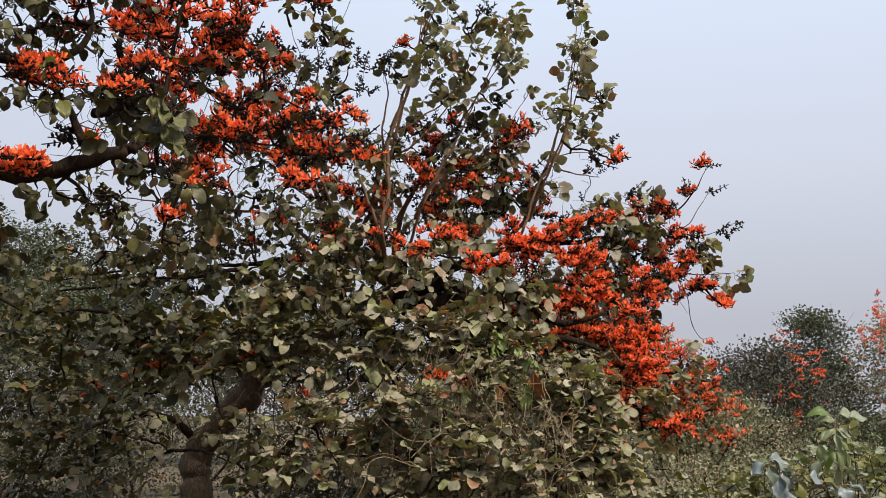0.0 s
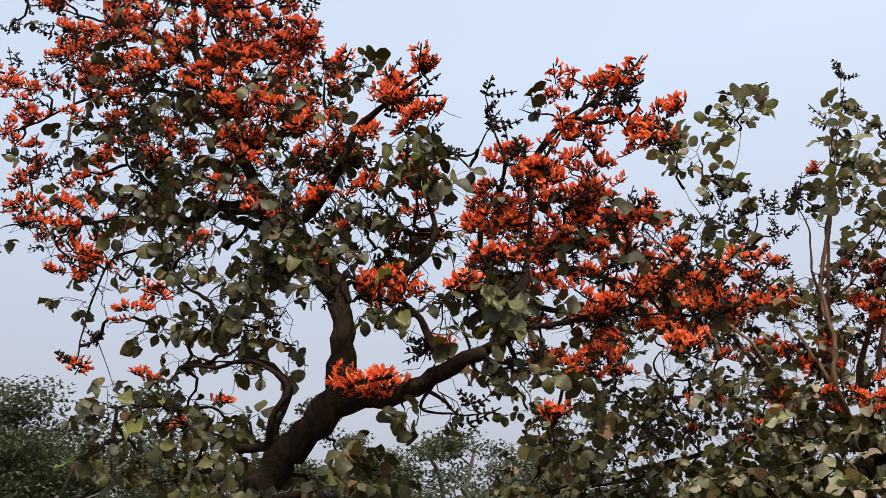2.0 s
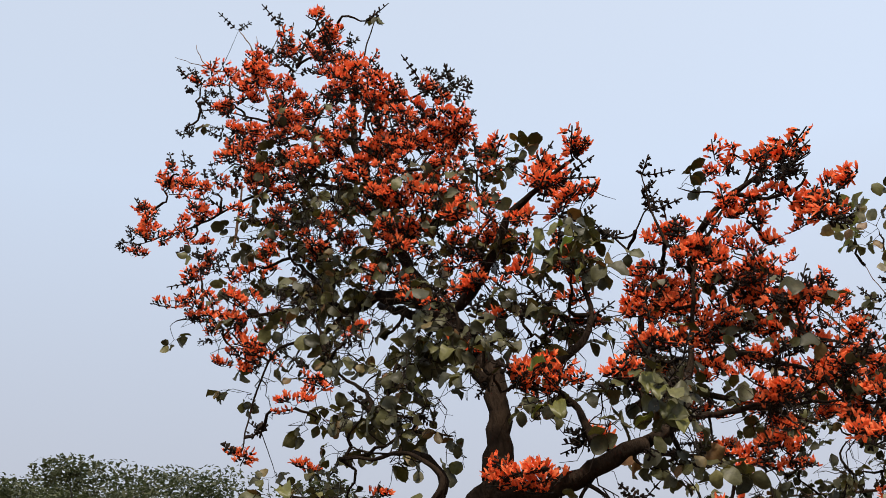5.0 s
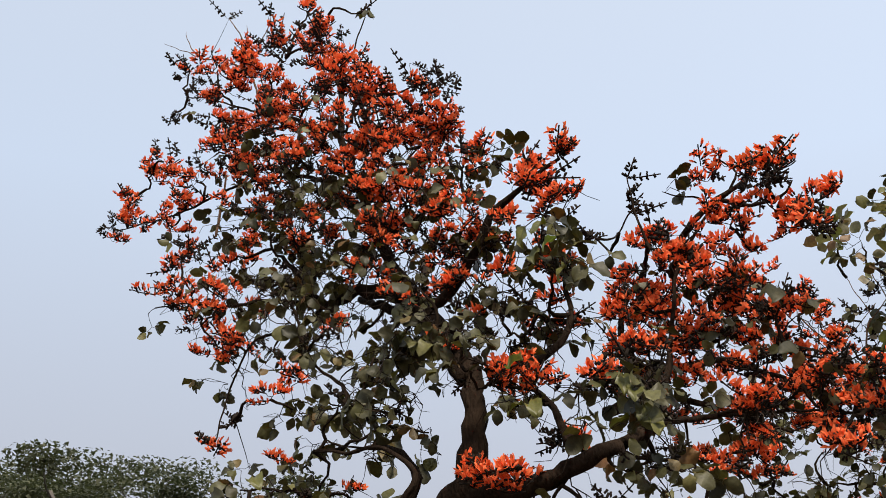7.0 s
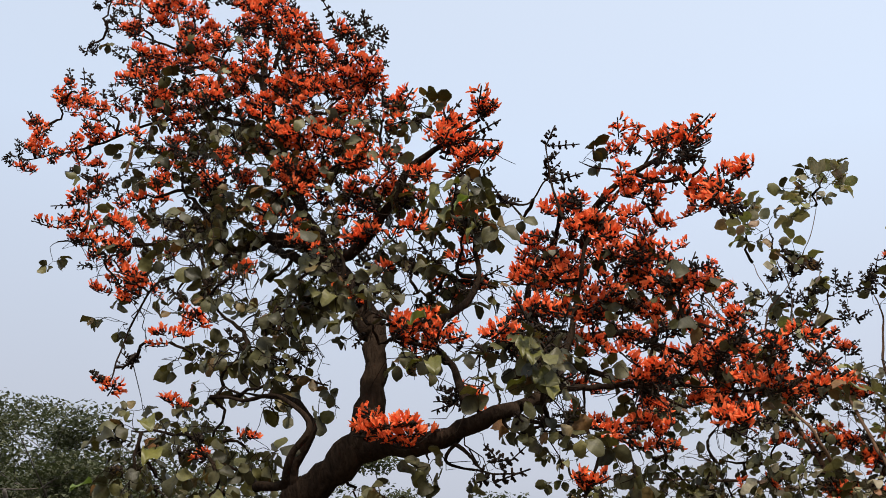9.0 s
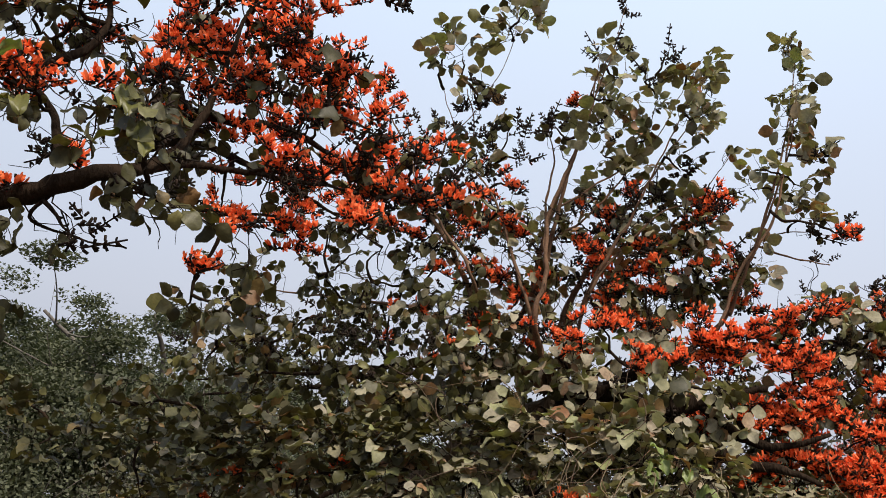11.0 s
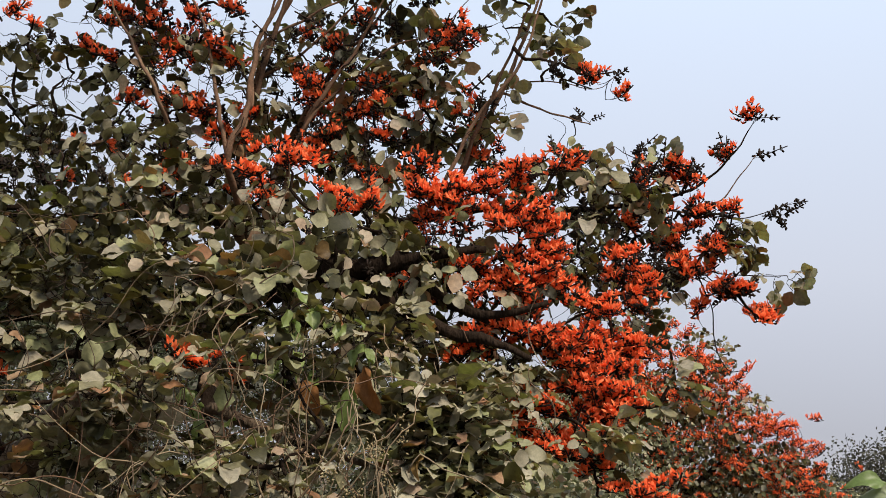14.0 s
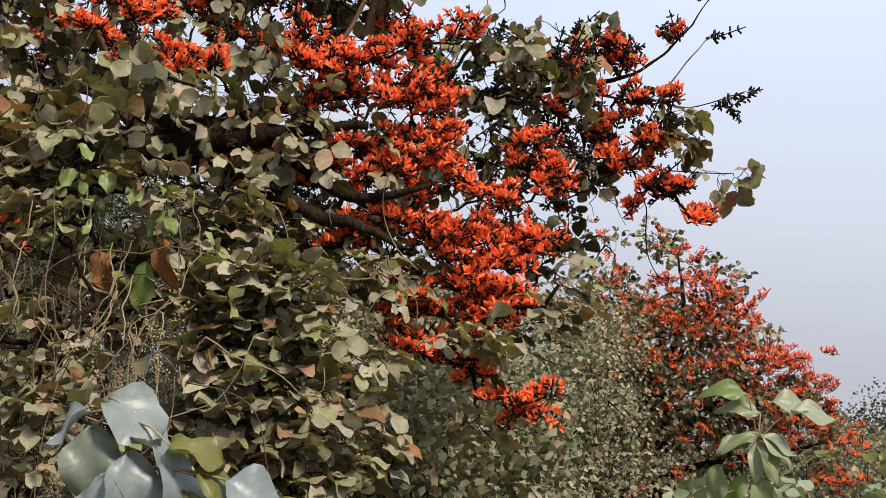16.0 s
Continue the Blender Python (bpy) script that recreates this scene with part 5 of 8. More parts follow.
    limb("limb", (-0.26, 9.85, 3.45, 0.022), (-0.13, 9.72, 3.73, 0.017), (0.08, 9.72, 4.09, 0.012), (0.25, 9.65, 4.43, 0.007), (0.46, 9.58, 4.86, 0.005), (0.61, 9.58, 5.29, 0.003))
    limb("limb", (0.83, 9.99, 3.45, 0.016), (0.95, 9.85, 3.76, 0.013), (1.12, 9.72, 4.16, 0.009), (1.28, 9.58, 4.65, 0.005), (1.33, 9.58, 5.15, 0.003))
    limb("limb", (-1.48, 9.72, 4.40, 0.009), (-1.37, 9.58, 4.79, 0.007), (-1.15, 9.58, 5.03, 0.004), (-0.90, 9.58, 5.52, 0.003), (-0.83, 9.58, 5.94, 0.002))
    limb("limb", (-1.81, 9.99, 2.86, 0.034), (-1.85, 9.72, 2.90, 0.025), (-1.97, 9.58, 2.92, 0.020), (-2.23, 9.45, 2.84, 0.015), (-2.64, 9.31, 2.81, 0.009))
    limb("limb", (-0.50, 10.08, 2.88, 0.030), (-0.57, 9.50, 3.26, 0.022), (-0.50, 9.55, 3.66, 0.019), (-0.52, 9.60, 4.10, 0.016), (-0.33, 9.65, 4.68, 0.012), (-0.14, 9.70, 5.35, 0.006), (0.01, 9.75, 5.73, 0.004))
    limb("limb", (-0.50, 9.58, 3.66, 0.014), (-0.55, 9.74, 4.15, 0.010), (-0.29, 9.79, 4.38, 0.009), (0.07, 9.84, 4.65, 0.006), (0.33, 9.89, 4.96, 0.004), (0.49, 9.94, 5.33, 0.003))
    limb("limb", (0.41, 10.36, 3.16, 0.020), (0.71, 9.86, 3.24, 0.014), (0.94, 9.91, 3.82, 0.013), (1.17, 9.96, 4.21, 0.011), (1.29, 10.01, 4.83, 0.006), (1.34, 10.06, 5.38, 0.003))
    limb("limb", (-0.56, 10.08, 2.88, 0.020), (-0.60, 9.62, 3.29, 0.016), (-0.79, 9.67, 3.82, 0.013), (-0.96, 9.72, 4.30, 0.009), (-1.28, 9.77, 4.79, 0.006), (-1.50, 9.82, 5.37, 0.003))
    limb("limb", (-0.42, 10.10, 2.89, 0.018), (-0.21, 9.74, 3.51, 0.013), (0.01, 9.79, 3.89, 0.010), (0.33, 9.84, 4.23, 0.007), (0.62, 9.89, 4.39, 0.004), (0.86, 9.94, 4.75, 0.003))
    limb("limb", (-1.05, 9.98, 3.36, 0.018), (-1.09, 9.50, 3.67, 0.013), (-1.37, 9.55, 4.08, 0.010), (-1.61, 9.60, 4.47, 0.006), (-1.74, 9.65, 4.98, 0.004))
    limb("bough", (-0.40, 10.12, 2.78, 0.100), (-0.27, 9.75, 2.56, 0.098), (0.10, 9.55, 2.61, 0.092), (0.36, 9.45, 2.64, 0.076), (0.61, 9.45, 2.70, 0.054), (0.83, 9.50, 2.77, 0.036), (1.08, 9.60, 2.83, 0.022))
    limb("bough", (0.19, 9.50, 2.60, 0.050), (0.48, 9.40, 2.47, 0.046), (0.72, 9.40, 2.36, 0.041), (0.94, 9.40, 2.29, 0.036), (1.16, 9.40, 2.26, 0.028), (1.41, 9.40, 2.17, 0.016))
    limb("bough", (0.61, 9.45, 2.70, 0.034), (0.81, 9.50, 2.54, 0.034), (1.01, 9.50, 2.44, 0.030), (1.25, 9.50, 2.44, 0.022), (1.48, 9.50, 2.52, 0.012))
    t.clearing(0.63, 8.70, 2.45, 0.19, 0.65, 0.06)
    t.clearing(0.93, 8.80, 2.54, 0.17, 0.55, 0.05)
    t.clearing(1.10, 8.80, 2.22, 0.09, 0.50, 0.04)
    t.clearing(0.24, 8.30, 1.77, 0.07, 0.45, 0.20)
    t.clearing(0.52, 7.95, 2.01, 0.17, 0.34, 0.13)
    t.clearing(0.77, 7.95, 1.86, 0.13, 0.34, 0.17)
    t.clearing(0.55, 7.95, 1.82, 0.10, 0.34, 0.10)
    t.clearing(0.07, 7.95, 1.65, 0.10, 0.34, 0.09)
    t.clearing(-1.62, 8.4, 1.78, 0.42, 0.7, 0.2)
    t.clearing(-1.95, 9.7, 1.72, 0.5, 0.6, 0.34)
    t.clearing(-2.2, 10.0, 1.2, 0.35, 1.2, 0.5)
    spray(-2.58, 10.20, 4.30, 0.30, 0.14, 0, 13, 0)
    spray(-2.09, 10.20, 4.55, 0.30, 0.14, 0, 12, 0)
    spray(-2.59, 10.30, 3.84, 0.30, 0.14, 0, 13, 0)
    spray(-1.70, 10.20, 4.12, 0.25, 0.12, 0, 9, 0)
    spray(1.13, 8.60, 1.51, 0.20, 0.13, 0, 22, 0)
    spray(1.31, 8.60, 1.35, 0.22, 0.14, 0, 26, 0)
    spray(1.30, 9.00, 1.56, 0.20, 0.14, 0, 20, 0)
    spray(1.20, 8.50, 1.19, 0.22, 0.14, 0, 24, 0)
    spray(1.44, 8.90, 1.20, 0.22, 0.13, 0, 24, 0)
    spray(1.41, 8.60, 1.04, 0.22, 0.12, 0, 22, 0)
    spray(-0.51, 8.30, 1.44, 0.20, 0.12, 0, 18, 0)
    spray(-0.14, 8.20, 1.32, 0.20, 0.12, 0, 20, 0)
    spray(0.14, 8.20, 1.21, 0.20, 0.12, 0, 20, 0)
    spray(-0.32, 8.20, 1.10, 0.20, 0.12, 0, 18, 0)
    spray(0.38, 8.50, 1.55, 0.18, 0.12, 0, 18, 0)
    spray(0.32, 8.90, 1.91, 0.16, 0.10, 0, 12, 0)
    spray(0.38, 9.20, 2.23, 0.15, 0.08, 0, 10, 0)
    spray(0.68, 9.30, 2.15, 0.15, 0.09, 0, 10, 0)
    spray(-1.59, 9.85, 4.42, 0.18, 0.11, 6, 0, 2)
    spray(-1.07, 9.85, 4.19, 0.21, 0.16, 8, 3, 3)
    spray(-1.10, 9.85, 4.39, 0.13, 0.06, 4, 0, 2)
    spray(-1.63, 9.85, 4.08, 0.05, 0.03, 3, 0, 0)
    spray(-0.96, 9.85, 3.70, 0.12, 0.05, 5, 3, 2)
    spray(-0.73, 9.85, 3.56, 0.06, 0.09, 5, 0, 2)
    spray(-1.04, 9.85, 3.33, 0.06, 0.02, 3, 0, 0)
    spray(-1.42, 9.85, 3.01, 0.04, 0.06, 3, 0, 0)
    spray(-0.60, 9.85, 5.01, 0.07, 0.07, 0, 0, 5)
    spray(-0.79, 9.85, 4.73, 0.06, 0.10, 0, 0, 5)
    spray(-0.40, 9.85, 5.20, 0.04, 0.04, 3, 0, 2)
    spray(-0.10, 9.85, 4.18, 0.07, 0.04, 3, 0, 0)
    spray(-0.05, 9.85, 4.32, 0.25, 0.19, 3, 0, 9)
    spray(0.20, 9.85, 4.30, 0.17, 0.12, 0, 0, 6)
    spray(-0.09, 9.85, 3.81, 0.25, 0.16, 11, 3, 6)
    spray(0.24, 9.85, 3.78, 0.16, 0.11, 8, 3, 5)
    spray(-0.02, 9.85, 3.58, 0.10, 0.04, 5, 0, 2)
    spray(0.26, 9.85, 3.61, 0.05, 0.04, 3, 0, 2)
    spray(0.47, 9.85, 4.58, 0.10, 0.08, 0, 0, 5)
    spray(0.62, 9.85, 4.23, 0.12, 0.09, 8, 0, 3)
    spray(0.77, 9.85, 4.35, 0.06, 0.08, 3, 0, 3)
    spray(-0.84, 9.85, 4.47, 0.05, 0.09, 3, 0, 3)
    spray(-1.55, 9.85, 5.04, 0.23, 0.17, 0, 0, 8)
    spray(-1.21, 9.85, 5.24, 0.09, 0.09, 0, 0, 5)
    spray(-1.12, 9.85, 4.90, 0.07, 0.07, 0, 0, 3)
    spray(-1.41, 9.85, 4.71, 0.13, 0.13, 0, 0, 3)
    spray(-0.02, 8.91, 3.14, 0.16, 0.05, 11, 0, 0)
    spray(-0.15, 8.91, 3.02, 0.03, 0.03, 3, 0, 0)
    spray(0.27, 8.91, 2.89, 0.04, 0.03, 3, 0, 0)
    spray(0.30, 8.91, 2.80, 0.08, 0.03, 5, 0, 0)
    spray(0.46, 8.91, 2.86, 0.09, 0.05, 5, 0, 0)
    spray(1.81, 10.96, 3.21, 0.17, 0.16, 0, 3, 2)
    spray(1.60, 10.51, 3.40, 0.16, 0.15, 0, 3, 2)
    spray(0.99, 9.72, 2.82, 0.11, 0.11, 0, 5, 0)
    spray(1.57, 10.39, 3.07, 0.17, 0.17, 0, 7, 0)
    spray(1.11, 9.72, 2.67, 0.23, 0.23, 0, 10, 0)
    spray(1.51, 10.17, 2.46, 0.32, 0.20, 0, 10, 0)
    spray(2.20, 10.80, 3.73, 0.17, 0.10, 8, 0, 5)
    spray(2.33, 10.80, 3.67, 0.07, 0.05, 0, 0, 3)
    spray(2.56, 10.80, 3.91, 0.10, 0.06, 3, 0, 5)
    spray(2.78, 10.80, 4.20, 0.06, 0.02, 3, 0, 2)
    spray(2.80, 10.80, 3.92, 0.04, 0.03, 0, 0, 2)
    spray(2.03, 10.80, 3.88, 0.10, 0.05, 0, 3, 5)
    spray(2.25, 10.80, 3.34, 0.17, 0.10, 8, 0, 2)
    spray(2.46, 10.80, 3.18, 0.13, 0.10, 8, 0, 2)
    spray(2.21, 10.80, 3.20, 0.09, 0.07, 5, 0, 0)
    spray(2.99, 10.80, 3.54, 0.10, 0.08, 0, 0, 5)
    spray(2.42, 10.80, 3.04, 0.08, 0.04, 3, 0, 2)
    spray(2.47, 10.80, 2.79, 0.04, 0.03, 3, 0, 0)
    spray(2.63, 10.80, 2.89, 0.10, 0.04, 5, 0, 2)
    spray(2.83, 10.80, 2.78, 0.09, 0.05, 5, 0, 0)
    spray(1.80, 10.80, 4.31, 0.04, 0.04, 3, 0, 0)
    spray(1.80, 10.80, 4.46, 0.02, 0.04, 0, 0, 2)
    spray(1.57, 10.80, 4.12, 0.08, 0.04, 0, 0, 3)
    spray(1.58, 10.80, 4.52, 0.05, 0.04, 0, 0, 2)
    spray(1.91, 10.80, 3.67, 0.27, 0.14, 0, 7, 3)
    spray(-0.53, 9.85, 4.82, 0.10, 0.03, 0, 5, 0)
    spray(-0.12, 9.85, 5.02, 0.24, 0.16, 0, 19, 0)
    spray(0.10, 9.85, 4.89, 0.21, 0.16, 0, 17, 0)
    spray(0.56, 9.85, 5.03, 0.16, 0.16, 0, 19, 0)
    spray(0.65, 9.85, 5.22, 0.11, 0.08, 0, 10, 0)
    spray(0.00, 9.85, 4.61, 0.23, 0.15, 0, 19, 0)
    spray(0.42, 9.85, 4.67, 0.16, 0.11, 0, 10, 0)
    spray(0.25, 9.85, 5.12, 0.11, 0.13, 0, 10, 0)
    spray(0.80, 9.85, 4.68, 0.04, 0.06, 0, 3, 0)
    spray(-0.24, 9.85, 4.44, 0.03, 0.03, 0, 3, 0)
    spray(-0.14, 9.85, 4.74, 0.11, 0.09, 0, 7, 0)
    spray(0.48, 9.85, 5.45, 0.18, 0.13, 0, 12, 0)
    spray(-0.03, 9.85, 5.40, 0.27, 0.13, 0, 15, 0)
    spray(1.34, 10.12, 5.19, 0.12, 0.24, 0, 22, 0)
    spray(1.28, 10.12, 4.81, 0.15, 0.11, 0, 10, 0)
    spray(1.37, 10.12, 4.54, 0.15, 0.09, 0, 10, 0)
    spray(1.38, 10.12, 4.28, 0.12, 0.12, 0, 7, 0)
    spray(1.00, 10.12, 4.53, 0.12, 0.16, 0, 10, 0)
    spray(1.21, 10.12, 4.40, 0.11, 0.11, 0, 7, 0)
    spray(1.34, 10.12, 5.67, 0.10, 0.18, 0, 15, 0)
    spray(0.62, 10.12, 3.98, 0.19, 0.12, 0, 19, 0)
    spray(0.60, 10.12, 3.72, 0.16, 0.07, 0, 10, 0)
    spray(0.99, 10.12, 4.04, 0.06, 0.05, 0, 5, 0)
    spray(0.40, 10.12, 4.06, 0.06, 0.05, 0, 5, 0)
    spray(1.49, 10.12, 3.63, 0.16, 0.05, 0, 10, 0)
    spray(1.65, 10.12, 3.60, 0.06, 0.06, 0, 5, 0)
    spray(1.74, 10.12, 3.40, 0.12, 0.07, 0, 7, 0)
    spray(2.13, 10.80, 3.07, 0.07, 0.09, 0, 5, 0)
    spray(2.62, 10.80, 3.36, 0.13, 0.08, 0, 7, 0)
    spray(2.79, 10.80, 3.28, 0.07, 0.05, 0, 3, 0)
    spray(3.03, 10.80, 3.03, 0.11, 0.10, 0, 12, 0)
    spray(2.66, 10.80, 3.15, 0.07, 0.05, 0, 5, 0)
    spray(-1.22, 9.72, 4.65, 0.16, 0.11, 0, 8, 0)
    spray(-1.25, 9.72, 4.86, 0.09, 0.07, 0, 3, 0)
    spray(-0.83, 9.72, 3.95, 0.23, 0.14, 0, 7, 0)
    spray(-0.60, 9.72, 3.74, 0.10, 0.10, 0, 5, 0)
    spray(-1.32, 9.72, 3.49, 0.16, 0.12, 0, 12, 0)
    spray(-0.93, 9.72, 3.43, 0.11, 0.07, 0, 7, 0)
    spray(-0.97, 9.72, 3.07, 0.14, 0.09, 0, 15, 0)
    spray(-0.30, 9.72, 2.97, 0.31, 0.16, 0, 12, 0)
    spray(0.22, 9.72, 3.32, 0.24, 0.16, 0, 12, 2)
    spray(0.42, 9.72, 2.86, 0.15, 0.10, 0, 10, 0)
    spray(-0.85, 9.31, 5.63, 0.18, 0.18, 0, 17, 0)
    spray(-1.21, 9.31, 5.40, 0.18, 0.18, 0, 12, 0)
    spray(-1.10, 9.31, 5.10, 0.14, 0.09, 0, 7, 2)
    spray(-0.95, 9.31, 5.00, 0.09, 0.07, 0, 0, 5)
    spray(-1.06, 9.31, 4.48, 0.13, 0.09, 0, 5, 0)
    spray(-0.72, 9.31, 5.78, 0.09, 0.09, 0, 10, 0)
    spray(-3.55, 10.67, 3.88, 0.31, 0.20, 0, 15, 0)
    spray(-3.12, 10.67, 4.31, 0.31, 0.14, 0, 10, 0)
    spray(-2.44, 10.67, 4.23, 0.30, 0.19, 0, 11, 0)
    spray(-2.80, 10.67, 3.96, 0.40, 0.19, 0, 13, 0)
    spray(-2.37, 10.67, 4.44, 0.19, 0.09, 0, 5, 0)
    spray(-3.82, 10.67, 4.12, 0.16, 0.11, 0, 7, 0)
    spray(-3.37, 10.67, 3.73, 0.30, 0.14, 0, 22, 0)
    spray(-2.49, 10.67, 3.68, 0.39, 0.18, 0, 27, 0)
    spray(-1.89, 10.67, 3.95, 0.18, 0.12, 0, 8, 0)
    spray(-3.47, 10.67, 3.48, 0.46, 0.19, 0, 43, 0)
    spray(-2.75, 10.67, 3.42, 0.44, 0.19, 0, 39, 0)
    spray(-2.11, 10.67, 3.46, 0.38, 0.18, 0, 31, 0)
    spray(-3.61, 10.67, 3.18, 0.46, 0.23, 0, 39, 0)
    spray(-1.59, 10.67, 3.53, 0.18, 0.09, 0, 17, 0)
    spray(-2.87, 10.67, 3.03, 0.58, 0.19, 0, 39, 0)
    spray(-1.00, 8.91, 2.81, 0.14, 0.07, 0, 12, 0)
    spray(-1.31, 8.91, 2.68, 0.10, 0.07, 0, 10, 0)
    spray(-1.48, 8.91, 2.56, 0.37, 0.14, 0, 34, 0)
    spray(-0.96, 8.91, 2.60, 0.29, 0.11, 0, 22, 0)
    spray(-0.60, 8.91, 2.62, 0.18, 0.11, 0, 12, 0)
    spray(-2.12, 8.37, 2.27, 0.35, 0.16, 0, 36, 0)
    spray(-1.62, 8.37, 2.24, 0.34, 0.15, 0, 36, 0)
    spray(-1.13, 8.37, 2.21, 0.33, 0.15, 0, 36, 0)
    spray(-0.68, 8.37, 2.31, 0.29, 0.14, 0, 31, 0)
    spray(-0.32, 8.37, 2.38, 0.15, 0.08, 0, 17, 0)
    spray(-0.16, 8.37, 2.31, 0.09, 0.05, 0, 7, 0)
    spray(0.03, 8.37, 2.39, 0.12, 0.06, 0, 10, 0)
    spray(-0.40, 8.37, 2.23, 0.12, 0.06, 0, 10, 0)
    spray(0.22, 8.37, 2.37, 0.18, 0.11, 0, 22, 0)
    spray(0.51, 8.37, 2.63, 0.12, 0.06, 0, 10, 0)
    spray(0.35, 8.37, 2.61, 0.05, 0.04, 0, 3, 0)
    spray(0.76, 8.37, 2.60, 0.05, 0.03, 0, 5, 0)
    spray(0.49, 8.37, 2.44, 0.15, 0.09, 0, 12, 0)
    spray(-2.06, 8.37, 2.01, 0.32, 0.13, 3, 24, 0)
    spray(-1.57, 8.37, 1.99, 0.34, 0.13, 3, 29, 0)
    spray(-1.09, 8.37, 1.99, 0.33, 0.12, 0, 29, 0)
    spray(-0.64, 8.37, 2.06, 0.29, 0.12, 0, 24, 0)
    spray(0.05, 8.37, 2.14, 0.24, 0.12, 0, 31, 0)
    spray(0.58, 8.37, 2.15, 0.09, 0.06, 0, 7, 0)
    spray(-0.14, 8.37, 2.16, 0.18, 0.09, 0, 17, 0)
    spray(-1.80, 8.37, 1.74, 0.34, 0.13, 3, 27, 0)
    spray(-1.26, 8.37, 1.82, 0.19, 0.09, 3, 12, 0)
    spray(-0.77, 8.37, 1.83, 0.19, 0.09, 0, 17, 0)
    spray(-0.47, 8.03, 1.65, 0.17, 0.11, 0, 24, 0)
    spray(-0.25, 8.03, 1.75, 0.14, 0.08, 0, 17, 0)
    spray(-0.87, 8.03, 1.64, 0.24, 0.12, 0, 27, 0)
    spray(-1.63, 8.03, 1.52, 0.32, 0.12, 0, 22, 0)
    spray(0.15, 8.03, 1.87, 0.23, 0.11, 3, 22, 0)
    spray(0.52, 8.03, 1.95, 0.11, 0.06, 0, 10, 0)
    spray(0.38, 8.03, 1.92, 0.11, 0.06, 0, 7, 0)
    spray(0.74, 8.03, 1.99, 0.04, 0.03, 0, 3, 0)
    spray(0.85, 8.03, 1.95, 0.03, 0.03, 0, 3, 0)
    spray(0.01, 8.03, 1.83, 0.03, 0.02, 3, 0, 0)
    spray(1.07, 8.77, 1.87, 0.12, 0.07, 0, 15, 0)
    spray(0.98, 8.77, 1.73, 0.19, 0.09, 0, 17, 0)
    spray(0.67, 8.77, 1.74, 0.19, 0.09, 0, 15, 0)
    spray(0.79, 8.77, 2.25, 0.09, 0.06, 0, 5, 0)
    spray(-3.78, 9.72, 2.09, 0.56, 0.31, 0, 41, 0)
    spray(-3.06, 9.72, 2.29, 0.55, 0.25, 0, 36, 0)
    spray(-3.75, 9.72, 1.57, 0.51, 0.25, 0, 31, 0)
    spray(-3.14, 9.72, 1.83, 0.50, 0.21, 3, 27, 0)
    spray(-3.72, 9.72, 1.11, 0.51, 0.25, 0, 22, 0)
    spray(-3.06, 9.72, 1.27, 0.43, 0.21, 0, 17, 0)
    spray(-2.53, 9.72, 2.09, 0.38, 0.21, 0, 24, 0)
    spray(-3.60, 9.72, 2.50, 0.51, 0.22, 0, 24, 0)
    spray(-3.83, 9.72, 2.77, 0.40, 0.23, 0, 19, 0)
    spray(-2.84, 9.72, 3.14, 0.33, 0.17, 0, 19, 0)
    spray(-1.66, 9.72, 0.96, 0.31, 0.20, 0, 22, 0)
    spray(-1.57, 9.72, 1.32, 0.24, 0.16, 0, 15, 0)
    spray(-1.06, 9.72, 1.78, 0.37, 0.24, 0, 29, 0)
    spray(-0.15, 8.23, 1.32, 0.35, 0.24, 0, 36, 0)
    spray(-0.54, 8.23, 1.40, 0.26, 0.17, 0, 22, 0)
    spray(0.20, 8.23, 1.40, 0.30, 0.24, 0, 22, 0)
    spray(-0.02, 8.23, 1.02, 0.26, 0.09, 0, 22, 0)
    spray(-0.85, 8.23, 1.49, 0.18, 0.16, 0, 12, 0)
    spray(1.27, 9.31, 1.52, 0.24, 0.23, 0, 27, 0)
    spray(1.36, 9.31, 1.28, 0.19, 0.15, 0, 17, 0)
    spray(0.87, 9.31, 1.28, 0.30, 0.25, 0, 22, 0)
    spray(0.99, 8.50, 1.78, 0.15, 0.10, 0, 22, 0)
    spray(0.92, 8.50, 1.54, 0.15, 0.10, 0, 17, 0)
    spray(1.19, 8.50, 1.77, 0.09, 0.07, 0, 12, 0)
    spray(1.09, 8.50, 1.46, 0.14, 0.09, 0, 17, 0)
    spray(0.91, 8.50, 1.25, 0.15, 0.10, 0, 17, 0)
    spray(1.11, 8.50, 1.62, 0.12, 0.07, 0, 12, 0)
    spray(1.31, 8.50, 1.69, 0.07, 0.07, 0, 7, 0)
    spray(0.63, 8.50, 1.71, 0.10, 0.07, 0, 7, 0)
    spray(0.21, 7.83, 1.41, 0.23, 0.14, 0, 22, 0)
    spray(0.03, 7.83, 1.21, 0.14, 0.09, 0, 17, 0)
    spray(0.27, 7.83, 1.20, 0.13, 0.09, 0, 12, 0)
    spray(-0.16, 7.83, 1.72, 0.11, 0.11, 0, 12, 0)
    spray(0.59, 7.83, 1.28, 0.18, 0.11, 0, 15, 0)
    spray(2.06, 9.58, 1.44, 0.04, 0.11, 13, 0, 0)
    spray(2.16, 9.58, 2.16, 0.06, 0.05, 0, 5, 0)
    spray(2.12, 9.58, 1.97, 0.06, 0.04, 0, 5, 0)
    spray(2.28, 9.58, 2.08, 0.03, 0.03, 0, 3, 0)
    spray(-1.29, 9.85, 3.89, 0.34, 0.32, 6, 16, 14)
    spray(-0.80, 9.85, 4.13, 0.27, 0.23, 8, 15, 12)
    spray(-0.24, 9.85, 4.11, 0.31, 0.23, 8, 17, 15)
